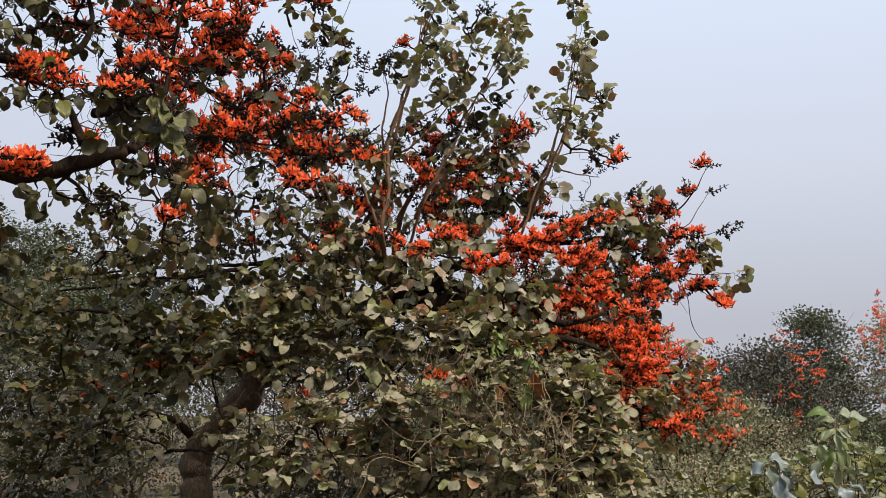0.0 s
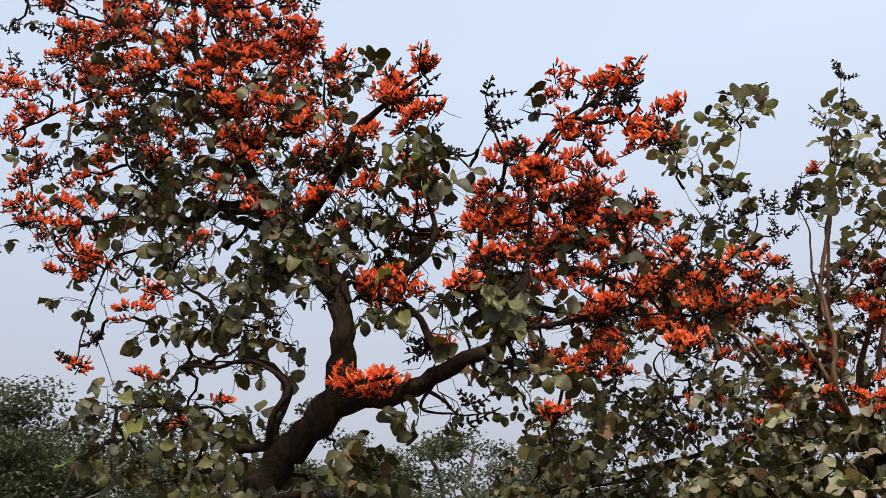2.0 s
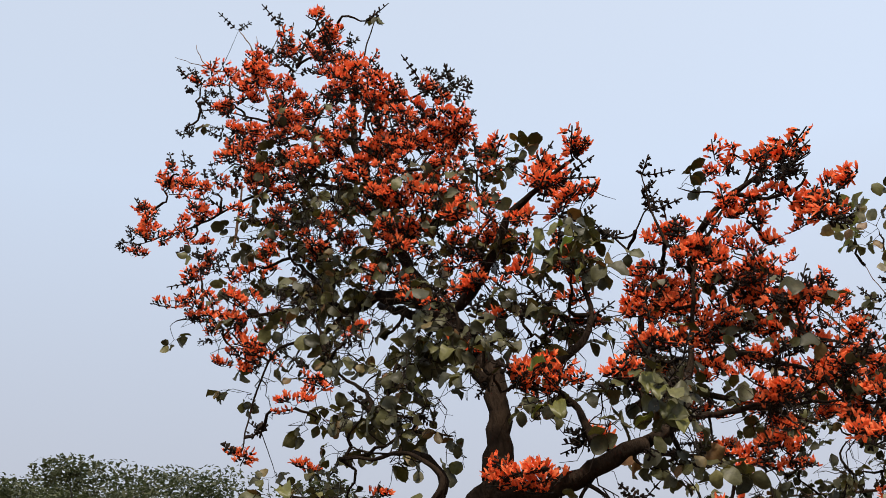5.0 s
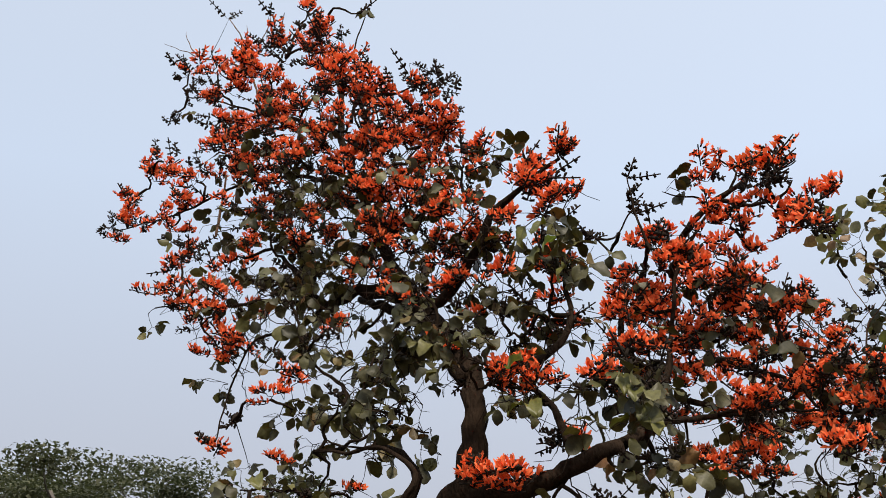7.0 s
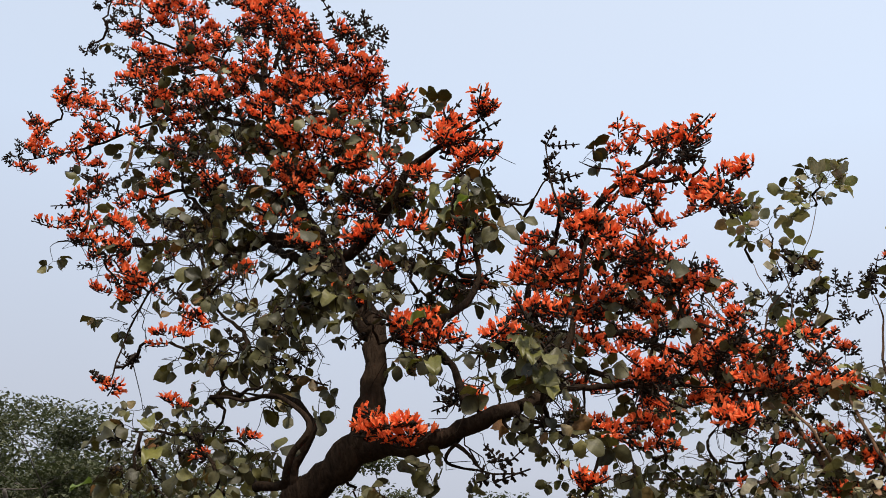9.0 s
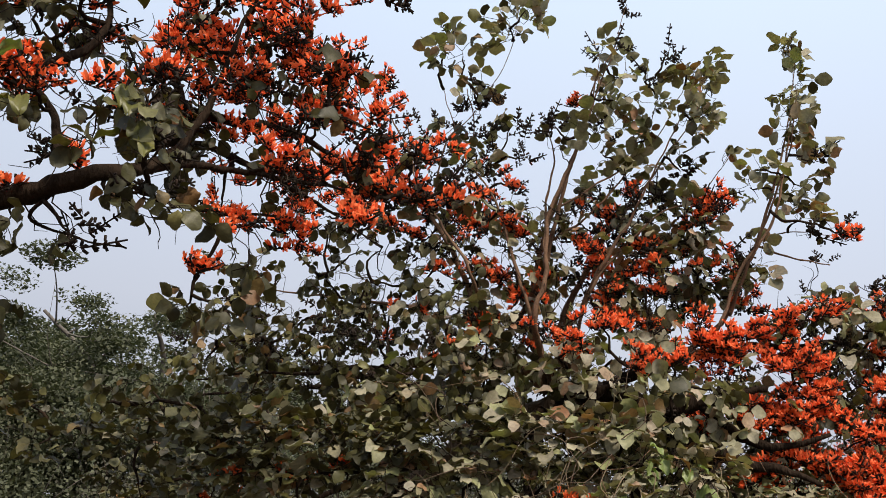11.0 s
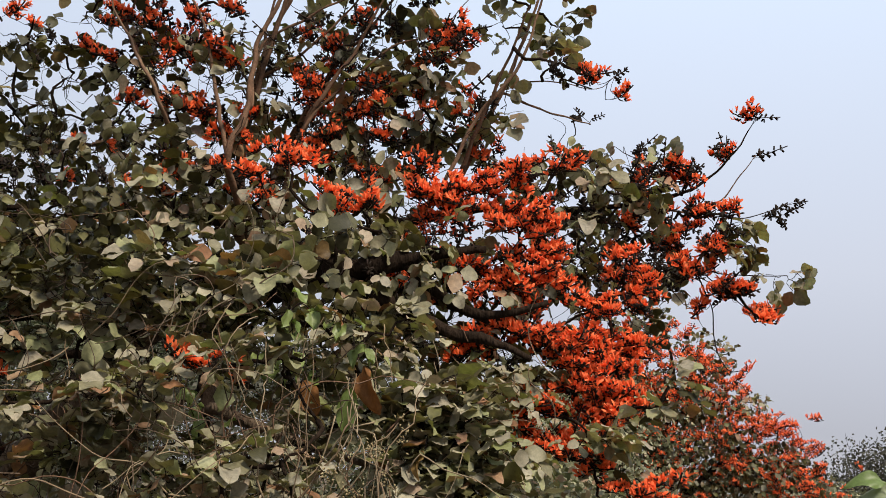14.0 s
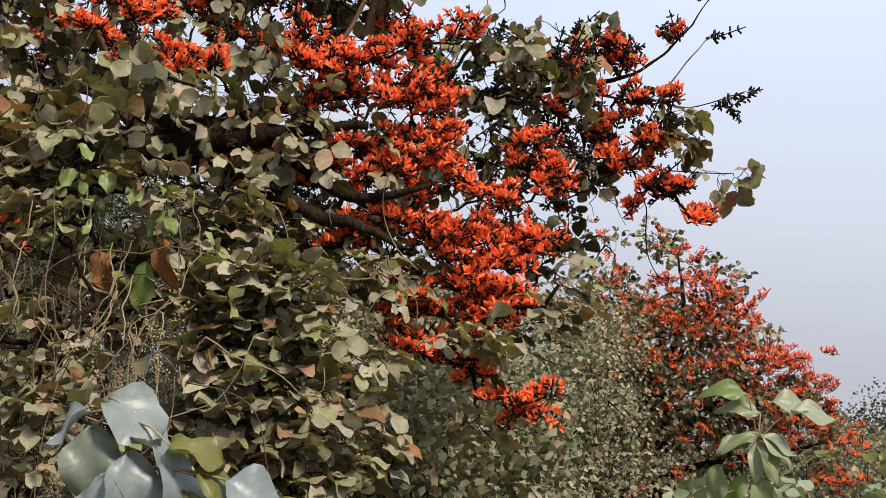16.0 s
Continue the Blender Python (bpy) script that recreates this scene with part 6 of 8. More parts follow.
    spray(0.23, 9.85, 3.95, 0.22, 0.22, 8, 15, 14)
    spray(-0.35, 9.85, 3.20, 0.38, 0.18, 5, 29, 8)
    spray(-0.95, 9.85, 3.25, 0.35, 0.19, 5, 34, 6)
    spray(0.24, 9.85, 3.32, 0.26, 0.18, 8, 29, 8)
    spray(0.62, 9.85, 4.19, 0.16, 0.16, 5, 7, 8)
    spray(-0.06, 9.85, 3.51, 0.28, 0.14, 8, 15, 8)
    spray(-0.58, 9.85, 3.70, 0.25, 0.16, 5, 12, 6)
    spray(-1.46, 9.85, 4.43, 0.22, 0.22, 3, 8, 8)
    spray(-1.04, 9.85, 4.67, 0.17, 0.17, 0, 8, 5)
    spray(-0.91, 9.85, 5.00, 0.18, 0.18, 0, 5, 6)
    spray(0.38, 10.26, 3.66, 0.30, 0.21, 5, 19, 8)
    spray(0.83, 10.26, 3.86, 0.21, 0.19, 3, 15, 5)
    spray(1.22, 10.26, 3.44, 0.25, 0.15, 0, 15, 6)
    spray(1.72, 10.26, 3.22, 0.25, 0.17, 0, 12, 6)
    spray(2.02, 10.26, 3.45, 0.21, 0.13, 0, 10, 6)
    spray(-0.66, 10.26, 2.90, 0.30, 0.19, 0, 24, 0)
    spray(-1.00, 10.26, 2.79, 0.26, 0.17, 0, 19, 0)
    spray(-0.22, 10.26, 2.84, 0.25, 0.17, 0, 19, 0)
    spray(0.13, 10.26, 2.70, 0.25, 0.19, 0, 24, 0)
    spray(0.47, 10.26, 2.48, 0.25, 0.20, 0, 22, 0)
    spray(0.73, 10.26, 2.26, 0.24, 0.20, 0, 22, 0)
    spray(0.87, 10.26, 2.59, 0.20, 0.20, 0, 15, 0)
    spray(-0.25, 8.64, 2.06, 0.26, 0.16, 0, 24, 0)
    spray(0.23, 8.64, 1.84, 0.26, 0.16, 0, 24, 0)
    spray(0.60, 8.64, 1.94, 0.19, 0.16, 0, 19, 0)
    spray(1.55, 9.85, 2.79, 0.20, 0.20, 0, 10, 6)
    spray(1.77, 10.67, 2.66, 0.19, 0.15, 0, 5, 5)
    spray(1.87, 10.67, 2.99, 0.15, 0.15, 0, 5, 5)
    spray(1.66, 10.67, 3.18, 0.19, 0.11, 0, 3, 3)
    spray(1.98, 10.67, 2.37, 0.15, 0.11, 0, 5, 0)
    spray(1.88, 10.67, 2.13, 0.22, 0.11, 0, 5, 0)
    spray(2.17, 10.67, 3.01, 0.11, 0.11, 0, 12, 0)
    spray(2.09, 10.67, 3.20, 0.23, 0.14, 0, 3, 9)
    spray(1.96, 10.67, 1.99, 0.30, 0.17, 0, 19, 0)
    spray(2.04, 10.67, 2.60, 0.20, 0.20, 0, 10, 3)
    spray(1.75, 9.45, 1.80, 0.19, 0.12, 0, 17, 0)
    spray(1.23, 9.45, 1.96, 0.19, 0.15, 0, 22, 0)
    spray(0.78, 9.45, 2.65, 0.20, 0.17, 0, 19, 0)
    spray(0.60, 9.45, 2.37, 0.20, 0.17, 0, 19, 0)
    spray(0.37, 9.45, 2.62, 0.20, 0.17, 0, 15, 0)
    spray(-2.36, 9.99, 4.44, 0.22, 0.11, 4, 0, 0)
    spray(-2.38, 9.99, 4.09, 0.22, 0.17, 0, 5, 0)
    spray(-1.98, 9.99, 4.02, 0.25, 0.16, 0, 7, 0)
    spray(-1.89, 9.99, 4.19, 0.05, 0.04, 3, 0, 0)
    spray(-1.54, 9.99, 4.37, 0.25, 0.16, 4, 5, 6)
    spray(-1.31, 9.99, 4.25, 0.16, 0.12, 4, 3, 5)
    spray(-1.09, 9.99, 4.18, 0.16, 0.07, 3, 3, 2)
    spray(-1.42, 9.99, 3.95, 0.24, 0.16, 0, 10, 5)
    spray(-1.11, 9.99, 3.80, 0.19, 0.07, 5, 10, 0)
    spray(-2.05, 9.99, 3.72, 0.25, 0.16, 0, 17, 0)
    spray(-1.62, 9.99, 3.65, 0.24, 0.16, 0, 22, 0)
    spray(-2.17, 9.99, 3.46, 0.20, 0.20, 0, 22, 0)
    spray(-1.19, 9.99, 3.51, 0.23, 0.15, 0, 17, 0)
    spray(-0.72, 9.99, 3.61, 0.20, 0.15, 0, 15, 0)
    spray(-0.54, 9.99, 4.07, 0.23, 0.23, 0, 10, 6)
    spray(-0.26, 9.99, 4.37, 0.23, 0.19, 3, 10, 8)
    spray(-0.08, 9.99, 4.17, 0.19, 0.15, 3, 5, 9)
    spray(0.21, 9.99, 4.39, 0.19, 0.19, 0, 17, 6)
    spray(0.11, 9.99, 3.93, 0.18, 0.11, 3, 5, 6)
    spray(0.33, 9.99, 4.02, 0.18, 0.15, 0, 17, 2)
    spray(0.50, 9.99, 3.83, 0.14, 0.11, 3, 12, 0)
    spray(-0.19, 9.99, 3.80, 0.22, 0.15, 3, 10, 6)
    spray(0.06, 9.99, 3.67, 0.22, 0.11, 3, 12, 0)
    spray(0.62, 9.99, 4.24, 0.19, 0.19, 0, 12, 3)
    spray(0.92, 9.99, 3.85, 0.23, 0.15, 3, 12, 5)
    spray(-1.70, 9.85, 4.84, 0.27, 0.26, 4, 3, 8)
    spray(-1.36, 9.85, 4.99, 0.22, 0.22, 0, 3, 6)
    spray(-1.12, 9.85, 4.58, 0.21, 0.21, 3, 3, 6)
    spray(-2.23, 9.31, 3.25, 0.39, 0.22, 0, 5, 8)
    spray(-2.63, 9.31, 3.07, 0.31, 0.22, 0, 7, 6)
    spray(-1.76, 9.31, 3.17, 0.34, 0.21, 0, 5, 6)
    spray(-2.09, 9.31, 2.82, 0.39, 0.17, 0, 24, 3)
    spray(-2.67, 9.31, 2.67, 0.35, 0.18, 0, 22, 0)
    spray(-1.47, 9.31, 2.83, 0.25, 0.17, 0, 19, 3)
    spray(0.05, 9.58, 5.87, 0.04, 0.12, 0, 0, 5)
    spray(0.02, 9.58, 5.57, 0.06, 0.07, 0, 0, 3)
    spray(-0.16, 9.58, 5.50, 0.06, 0.07, 0, 3, 3)
    spray(0.37, 9.58, 5.47, 0.14, 0.07, 0, 0, 6)
    spray(0.24, 9.58, 5.26, 0.09, 0.07, 0, 3, 3)
    spray(-0.52, 9.58, 4.88, 0.07, 0.07, 0, 0, 6)
    spray(0.63, 9.58, 5.19, 0.16, 0.14, 0, 17, 0)
    spray(0.59, 9.58, 4.88, 0.18, 0.13, 0, 15, 0)
    spray(-0.02, 9.58, 5.08, 0.18, 0.18, 0, 12, 0)
    spray(-0.14, 9.58, 4.79, 0.13, 0.13, 0, 7, 2)
    spray(1.32, 9.58, 5.11, 0.11, 0.14, 0, 12, 0)
    spray(1.29, 9.58, 4.83, 0.11, 0.13, 0, 10, 0)
    spray(1.04, 9.58, 4.47, 0.20, 0.13, 0, 10, 0)
    spray(1.61, 9.58, 3.96, 0.05, 0.05, 3, 0, 2)
    spray(1.44, 9.58, 4.51, 0.09, 0.07, 0, 3, 3)
    spray(1.46, 9.58, 4.03, 0.11, 0.13, 0, 3, 5)
    spray(-1.44, 9.58, 5.66, 0.10, 0.14, 0, 10, 2)
    spray(-0.87, 9.58, 5.83, 0.12, 0.14, 0, 12, 0)
    spray(-1.11, 9.58, 5.13, 0.14, 0.09, 0, 5, 6)
    spray(-2.30, 8.37, 2.22, 0.35, 0.15, 0, 24, 0)
    spray(-1.75, 8.37, 2.28, 0.34, 0.15, 0, 24, 0)
    spray(-1.22, 8.37, 2.26, 0.33, 0.15, 0, 24, 0)
    spray(-0.66, 8.37, 2.22, 0.32, 0.14, 0, 22, 0)
    spray(-1.95, 8.37, 1.98, 0.34, 0.15, 0, 24, 0)
    spray(-1.19, 8.37, 1.98, 0.33, 0.14, 0, 24, 0)
    spray(-0.48, 8.37, 2.02, 0.32, 0.14, 0, 22, 0)
    spray(-0.01, 8.37, 2.28, 0.21, 0.14, 0, 17, 0)
    spray(0.30, 8.37, 2.16, 0.21, 0.14, 0, 15, 0)
    spray(0.74, 8.50, 1.79, 0.15, 0.10, 0, 15, 0)
    spray(1.01, 8.50, 1.84, 0.14, 0.10, 0, 17, 0)
    spray(1.22, 8.50, 1.80, 0.12, 0.09, 0, 15, 0)
    spray(0.99, 8.50, 1.65, 0.14, 0.10, 0, 19, 0)
    spray(1.22, 8.50, 1.61, 0.12, 0.09, 0, 19, 0)
    spray(0.98, 8.50, 1.46, 0.14, 0.10, 0, 22, 0)
    spray(1.23, 8.50, 1.42, 0.12, 0.11, 0, 22, 0)
    spray(1.03, 8.50, 1.28, 0.14, 0.10, 0, 22, 0)
    spray(1.24, 8.50, 1.22, 0.12, 0.09, 0, 19, 0)
    spray(1.15, 8.50, 1.07, 0.14, 0.09, 0, 15, 0)
    spray(1.40, 8.50, 1.31, 0.07, 0.09, 0, 7, 0)
    spray(0.08, 8.50, 1.47, 0.16, 0.12, 0, 15, 0)
    spray(0.08, 8.50, 1.25, 0.13, 0.13, 0, 15, 0)
    spray(0.27, 8.50, 1.34, 0.13, 0.10, 0, 12, 0)
    spray(0.19, 8.50, 1.00, 0.16, 0.13, 0, 15, 0)
    spray(1.86, 9.72, 1.40, 0.12, 0.12, 0, 10, 0)
    spray(1.93, 9.72, 1.55, 0.12, 0.12, 0, 10, 0)
    spray(1.00, 9.72, 2.06, 0.18, 0.12, 0, 15, 0)
    spray(0.72, 9.72, 2.21, 0.19, 0.12, 0, 15, 0)
    spray(0.34, 9.72, 2.14, 0.19, 0.13, 0, 17, 0)
    spray(-2.52, 9.99, 4.30, 0.27, 0.18, 0, 3, 5)
    spray(-2.06, 9.99, 4.18, 0.26, 0.18, 0, 3, 5)
    spray(-1.61, 9.99, 4.08, 0.26, 0.17, 0, 3, 6)
    spray(-1.36, 9.99, 4.35, 0.17, 0.17, 0, 3, 6)
    spray(-4.19, 8.64, 2.47, 0.27, 0.18, 0, 15, 0)
    spray(-4.02, 8.64, 2.11, 0.27, 0.18, 0, 15, 0)
    spray(-3.63, 8.64, 2.25, 0.26, 0.17, 0, 15, 0)
    spray(0.45, 10.26, 3.57, 0.18, 0.14, 0, 3, 6)
    spray(0.95, 10.26, 3.60, 0.17, 0.14, 3, 7, 6)
    spray(1.33, 10.26, 3.38, 0.17, 0.14, 0, 7, 8)
    spray(1.70, 10.26, 3.23, 0.17, 0.13, 0, 7, 9)
    spray(1.93, 10.26, 3.46, 0.17, 0.10, 0, 7, 6)
    spray(1.47, 10.26, 3.63, 0.17, 0.14, 0, 10, 6)
    spray(0.84, 10.26, 2.92, 0.17, 0.14, 0, 7, 6)
    spray(0.61, 10.26, 2.61, 0.17, 0.14, 0, 10, 5)
    spray(1.67, 10.26, 2.89, 0.16, 0.13, 0, 7, 8)
    spray(2.07, 10.26, 2.92, 0.16, 0.13, 0, 5, 8)
    spray(1.30, 10.26, 2.68, 0.17, 0.13, 0, 7, 6)
    spray(-3.76, 9.72, 1.78, 0.39, 0.23, 0, 22, 0)
    spray(-3.27, 9.72, 1.37, 0.39, 0.22, 0, 22, 0)
    spray(-2.77, 9.72, 1.67, 0.38, 0.22, 0, 22, 0)
    spray(-3.47, 9.72, 2.09, 0.39, 0.22, 0, 19, 0)
    spray(-2.50, 9.72, 1.27, 0.38, 0.22, 0, 22, 0)
    spray(-1.87, 9.72, 1.16, 0.32, 0.21, 0, 15, 0)
    spray(-2.74, 9.72, 1.06, 0.38, 0.22, 0, 19, 0)
    spray(-3.72, 9.72, 0.96, 0.39, 0.23, 0, 19, 0)
    spray(-2.10, 9.72, 1.78, 0.32, 0.27, 0, 17, 0)
    spray(-1.78, 9.72, 3.36, 0.38, 0.22, 3, 15, 3)
    spray(-1.19, 9.72, 3.20, 0.38, 0.21, 3, 15, 3)
    spray(-0.71, 9.72, 3.36, 0.32, 0.21, 3, 12, 3)
    spray(1.27, 9.72, 2.15, 0.15, 0.12, 0, 19, 0)
    spray(1.03, 9.72, 2.31, 0.15, 0.12, 0, 15, 2)
    spray(1.43, 9.72, 2.11, 0.12, 0.09, 0, 12, 0)
    spray(0.22, 9.45, 2.38, 0.15, 0.12, 0, 17, 2)
    spray(0.45, 9.45, 2.50, 0.15, 0.12, 0, 17, 3)
    spray(0.38, 9.45, 2.18, 0.15, 0.12, 0, 19, 0)
    spray(0.66, 9.45, 2.39, 0.15, 0.12, 0, 17, 3)
    spray(0.11, 9.45, 2.78, 0.16, 0.13, 0, 5, 2)
    spray(0.45, 9.45, 2.87, 0.15, 0.12, 0, 7, 3)
    spray(0.69, 9.45, 2.22, 0.15, 0.09, 0, 15, 0)
    spray(-3.16, 8.50, 2.42, 0.32, 0.16, 0, 19, 0)
    spray(-2.66, 8.50, 2.41, 0.31, 0.16, 0, 19, 0)
    spray(-2.19, 8.50, 2.48, 0.30, 0.15, 0, 19, 0)
    spray(-3.09, 8.50, 2.12, 0.32, 0.16, 0, 22, 0)
    spray(-2.60, 8.50, 2.12, 0.31, 0.16, 0, 22, 0)
    spray(-2.14, 8.50, 2.19, 0.30, 0.15, 0, 22, 0)
    spray(-1.69, 8.50, 2.29, 0.29, 0.15, 0, 17, 0)
    spray(-3.02, 8.50, 1.80, 0.32, 0.16, 0, 19, 0)
    spray(-2.50, 8.50, 1.80, 0.31, 0.15, 0, 19, 0)
    spray(-2.01, 8.50, 1.91, 0.30, 0.15, 0, 19, 0)
    spray(-1.56, 8.50, 1.98, 0.29, 0.15, 0, 17, 0)
    spray(-2.82, 9.31, 3.37, 0.27, 0.18, 0, 7, 2)
    spray(-2.34, 9.31, 3.22, 0.26, 0.17, 0, 7, 2)
    spray(-2.57, 9.31, 2.99, 0.30, 0.17, 0, 10, 2)
    spray(-2.08, 9.31, 2.97, 0.30, 0.17, 0, 7, 2)
    spray(-3.04, 9.31, 3.05, 0.27, 0.18, 0, 5, 2)
    spray(-1.72, 9.45, 2.67, 0.23, 0.17, 0, 19, 2)
    spray(-1.27, 9.45, 2.66, 0.22, 0.16, 0, 19, 2)
    spray(-1.26, 9.45, 2.99, 0.18, 0.15, 0, 12, 3)
    spray(-0.28, 9.45, 3.08, 0.18, 0.14, 3, 10, 5)
    spray(0.83, 9.45, 2.79, 0.17, 0.13, 0, 10, 5)
    spray(-1.98, 9.72, 2.83, 0.20, 0.16, 0, 17, 2)
    spray(-1.63, 9.72, 2.63, 0.19, 0.15, 0, 17, 2)
    spray(-1.16, 9.72, 2.58, 0.19, 0.15, 0, 15, 2)
    spray(-1.66, 9.72, 2.40, 0.23, 0.15, 0, 17, 0)
    spray(-0.98, 9.72, 2.89, 0.19, 0.15, 0, 10, 3)
    spray(0.67, 9.72, 3.23, 0.13, 0.13, 18, 0, 2)
    spray(0.62, 9.72, 2.98, 0.10, 0.05, 8, 0, 1)
    spray(0.82, 9.72, 3.13, 0.13, 0.10, 16, 0, 2)
    spray(0.95, 9.72, 3.21, 0.10, 0.08, 10, 0, 2)
    spray(0.88, 9.72, 3.01, 0.07, 0.10, 8, 0, 1)
    spray(1.24, 9.72, 3.04, 0.15, 0.07, 18, 0, 2)
    spray(1.34, 9.72, 3.00, 0.12, 0.12, 16, 0, 2)
    spray(1.18, 9.72, 3.32, 0.12, 0.04, 9, 0, 2)
    spray(0.51, 9.72, 2.66, 0.12, 0.07, 13, 0, 2)
    spray(0.54, 9.72, 2.53, 0.10, 0.08, 13, 0, 2)
    spray(0.41, 9.72, 2.59, 0.05, 0.05, 4, 0, 1)
    spray(1.25, 9.72, 2.82, 0.08, 0.07, 10, 0, 2)
    spray(1.39, 9.72, 2.83, 0.10, 0.07, 10, 0, 2)
    spray(1.23, 9.72, 2.63, 0.13, 0.10, 18, 0, 2)
    spray(1.36, 9.72, 2.67, 0.12, 0.08, 16, 0, 2)
    spray(1.31, 9.72, 2.48, 0.08, 0.05, 10, 0, 2)
    spray(1.10, 9.72, 2.56, 0.07, 0.03, 6, 0, 1)
    spray(1.19, 9.72, 2.38, 0.12, 0.07, 12, 0, 2)
    spray(1.06, 9.72, 2.25, 0.12, 0.06, 12, 0, 2)
    spray(0.97, 9.72, 2.18, 0.05, 0.03, 4, 0, 1)
    spray(1.45, 9.72, 2.33, 0.12, 0.08, 13, 0, 2)
    spray(1.59, 9.72, 2.25, 0.12, 0.08, 16, 0, 2)
    spray(1.74, 9.72, 2.33, 0.10, 0.08, 9, 0, 2)
    spray(1.87, 9.95, 2.34, 0.10, 0.12, 13, 0, 2)
    spray(1.91, 9.95, 2.24, 0.07, 0.07, 8, 0, 1)
    spray(1.66, 9.72, 2.16, 0.12, 0.10, 16, 0, 2)
    spray(1.63, 9.72, 2.03, 0.07, 0.08, 10, 0, 2)
    spray(1.79, 9.72, 2.07, 0.12, 0.08, 13, 0, 2)
    spray(1.92, 9.95, 2.04, 0.12, 0.07, 10, 0, 2)
    spray(1.77, 9.72, 1.93, 0.10, 0.07, 9, 0, 2)
    spray(1.83, 9.95, 1.90, 0.07, 0.03, 6, 0, 1)
    spray(1.35, 9.72, 1.91, 0.10, 0.06, 13, 0, 2)
    spray(1.47, 9.72, 1.92, 0.07, 0.04, 8, 0, 1)
    spray(1.58, 9.72, 1.90, 0.07, 0.03, 6, 0, 1)
    spray(1.50, 9.72, 1.71, 0.07, 0.07, 12, 0, 2)
    spray(1.36, 9.72, 1.81, 0.05, 0.03, 4, 0, 1)
    spray(1.65, 9.72, 1.74, 0.05, 0.03, 4, 0, 1)
    spray(1.74, 9.72, 1.67, 0.07, 0.05, 9, 0, 2)
    spray(1.79, 9.72, 1.61, 0.03, 0.03, 4, 0, 1)
    spray(1.82, 9.95, 2.57, 0.08, 0.08, 8, 0, 1)
    spray(1.73, 9.72, 2.56, 0.08, 0.05, 6, 0, 1)
    spray(1.91, 9.95, 2.75, 0.08, 0.07, 8, 0, 1)
    spray(1.92, 9.95, 2.92, 0.07, 0.07, 6, 0, 1)
    spray(2.05, 9.95, 2.72, 0.07, 0.07, 8, 0, 1)
    spray(1.48, 9.72, 3.37, 0.10, 0.04, 6, 0, 1)
    spray(0.85, 9.72, 2.75, 0.08, 0.04, 6, 0, 1)
    spray(0.86, 9.72, 2.61, 0.06, 0.05, 4, 0, 1)
    spray(0.99, 9.72, 2.72, 0.05, 0.03, 4, 0, 1)
    for x, z in ((-1.35, 3.59), (-0.87, 3.41), (-0.51, 3.71), (-0.14, 3.29), (0.22, 3.47), (-1.10, 2.98), (-0.38, 2.98), (-1.71, 3.35), (0.34, 2.98), (-0.75, 3.90)):
        spray(x, 11.0, z, 0.34, 0.2, 0, 9, 5)
    for x, z in ((1.89, 3.59), (2.16, 3.74), (2.31, 3.64), (1.98, 3.49), (1.92, 3.31), (1.90, 3.06), (2.25, 3.21), (2.46, 3.16), (2.23, 3.02), (2.35, 2.98), (2.59, 2.89), (2.69, 2.89), (2.81, 2.73), (2.05, 2.86), (1.99, 2.74), (2.54, 3.42), (2.35, 3.41), (2.14, 3.40)):
        spray(x, 10.6, z, 0.08, 0.06, 4, 0, 4)
    for x, z in ((1.71, 3.78), (1.56, 3.72), (2.65, 3.34), (2.58, 3.23), (2.27, 2.91), (2.08, 3.79), (1.75, 3.58), (2.03, 3.24), (1.65, 3.38)):
        spray(x, 10.6, z, 0.1, 0.07, 0, 4, 1)
    for x, z in ((-1.59, 2.97), (-0.94, 3.01), (-0.53, 2.9), (-1.14, 2.76), (-0.13, 2.94), (-0.23, 2.69), (-2.25, 2.93), (-2.76, 3.04), (-3.26, 2.95)):
        spray(x, 9.6, z, 0.3, 0.13, 0, 17, 0)
    for x, y, z in ((-1.40, 7.90, 1.37), (-1.15, 7.90, 1.31), (-1.31, 7.90, 1.11), (-1.02, 7.90, 1.15), (-1.05, 7.90, 1.53), (-0.78, 7.90, 1.25), (-3.52, 9.40, 1.83), (-3.03, 9.40, 1.78), (-2.61, 9.40, 1.87), (-3.46, 9.40, 1.49), (-3.01, 9.40, 1.44), (-3.54, 9.40, 1.15), (-3.09, 9.40, 1.10), (-2.67, 9.40, 1.39)):
        spray(x, y, z, 0.24, 0.13, 0, 13, 0)
    for x, y, z, n in ((-0.16, 7.9, 0.98, 12), (0.19, 7.9, 1.0, 12), (0.54, 7.9, 1.05, 12), (-0.1, 7.9, 1.2, 10), (0.45, 7.9, 1.44, 10), (0.72, 7.9, 1.22, 10), (0.9, 8.1, 1.05, 10), (-0.91, 9.0, 1.27, 16), (1.02, 9.0, 1.42, 14), (1.2, 9.0, 1.2, 14), (0.82, 9.0, 1.25, 14), (-0.5, 8.6, 1.0, 14)):
        spray(x, y, z, 0.22, 0.13, 0, n, 0)
    for x, y, z, rx, rz, n in ((-1.35, 9.99, 3.76, 0.68, 0.41, 80), (-0.41, 9.86, 3.9, 0.68, 0.54, 100), (0.68, 9.99, 3.76, 0.68, 0.41, 80), (1.62, 10.26, 3.35, 0.68, 0.47, 80), (1.22, 9.72, 2.68, 0.54, 0.41, 80), (0.27, 8.78, 1.87, 0.68, 0.41, 80), (-0.81, 8.51, 1.87, 0.81, 0.41, 80), (-2.43, 10.53, 3.22, 0.81, 0.41, 60)):
        tangle(x, y, z, rx, rz, n)
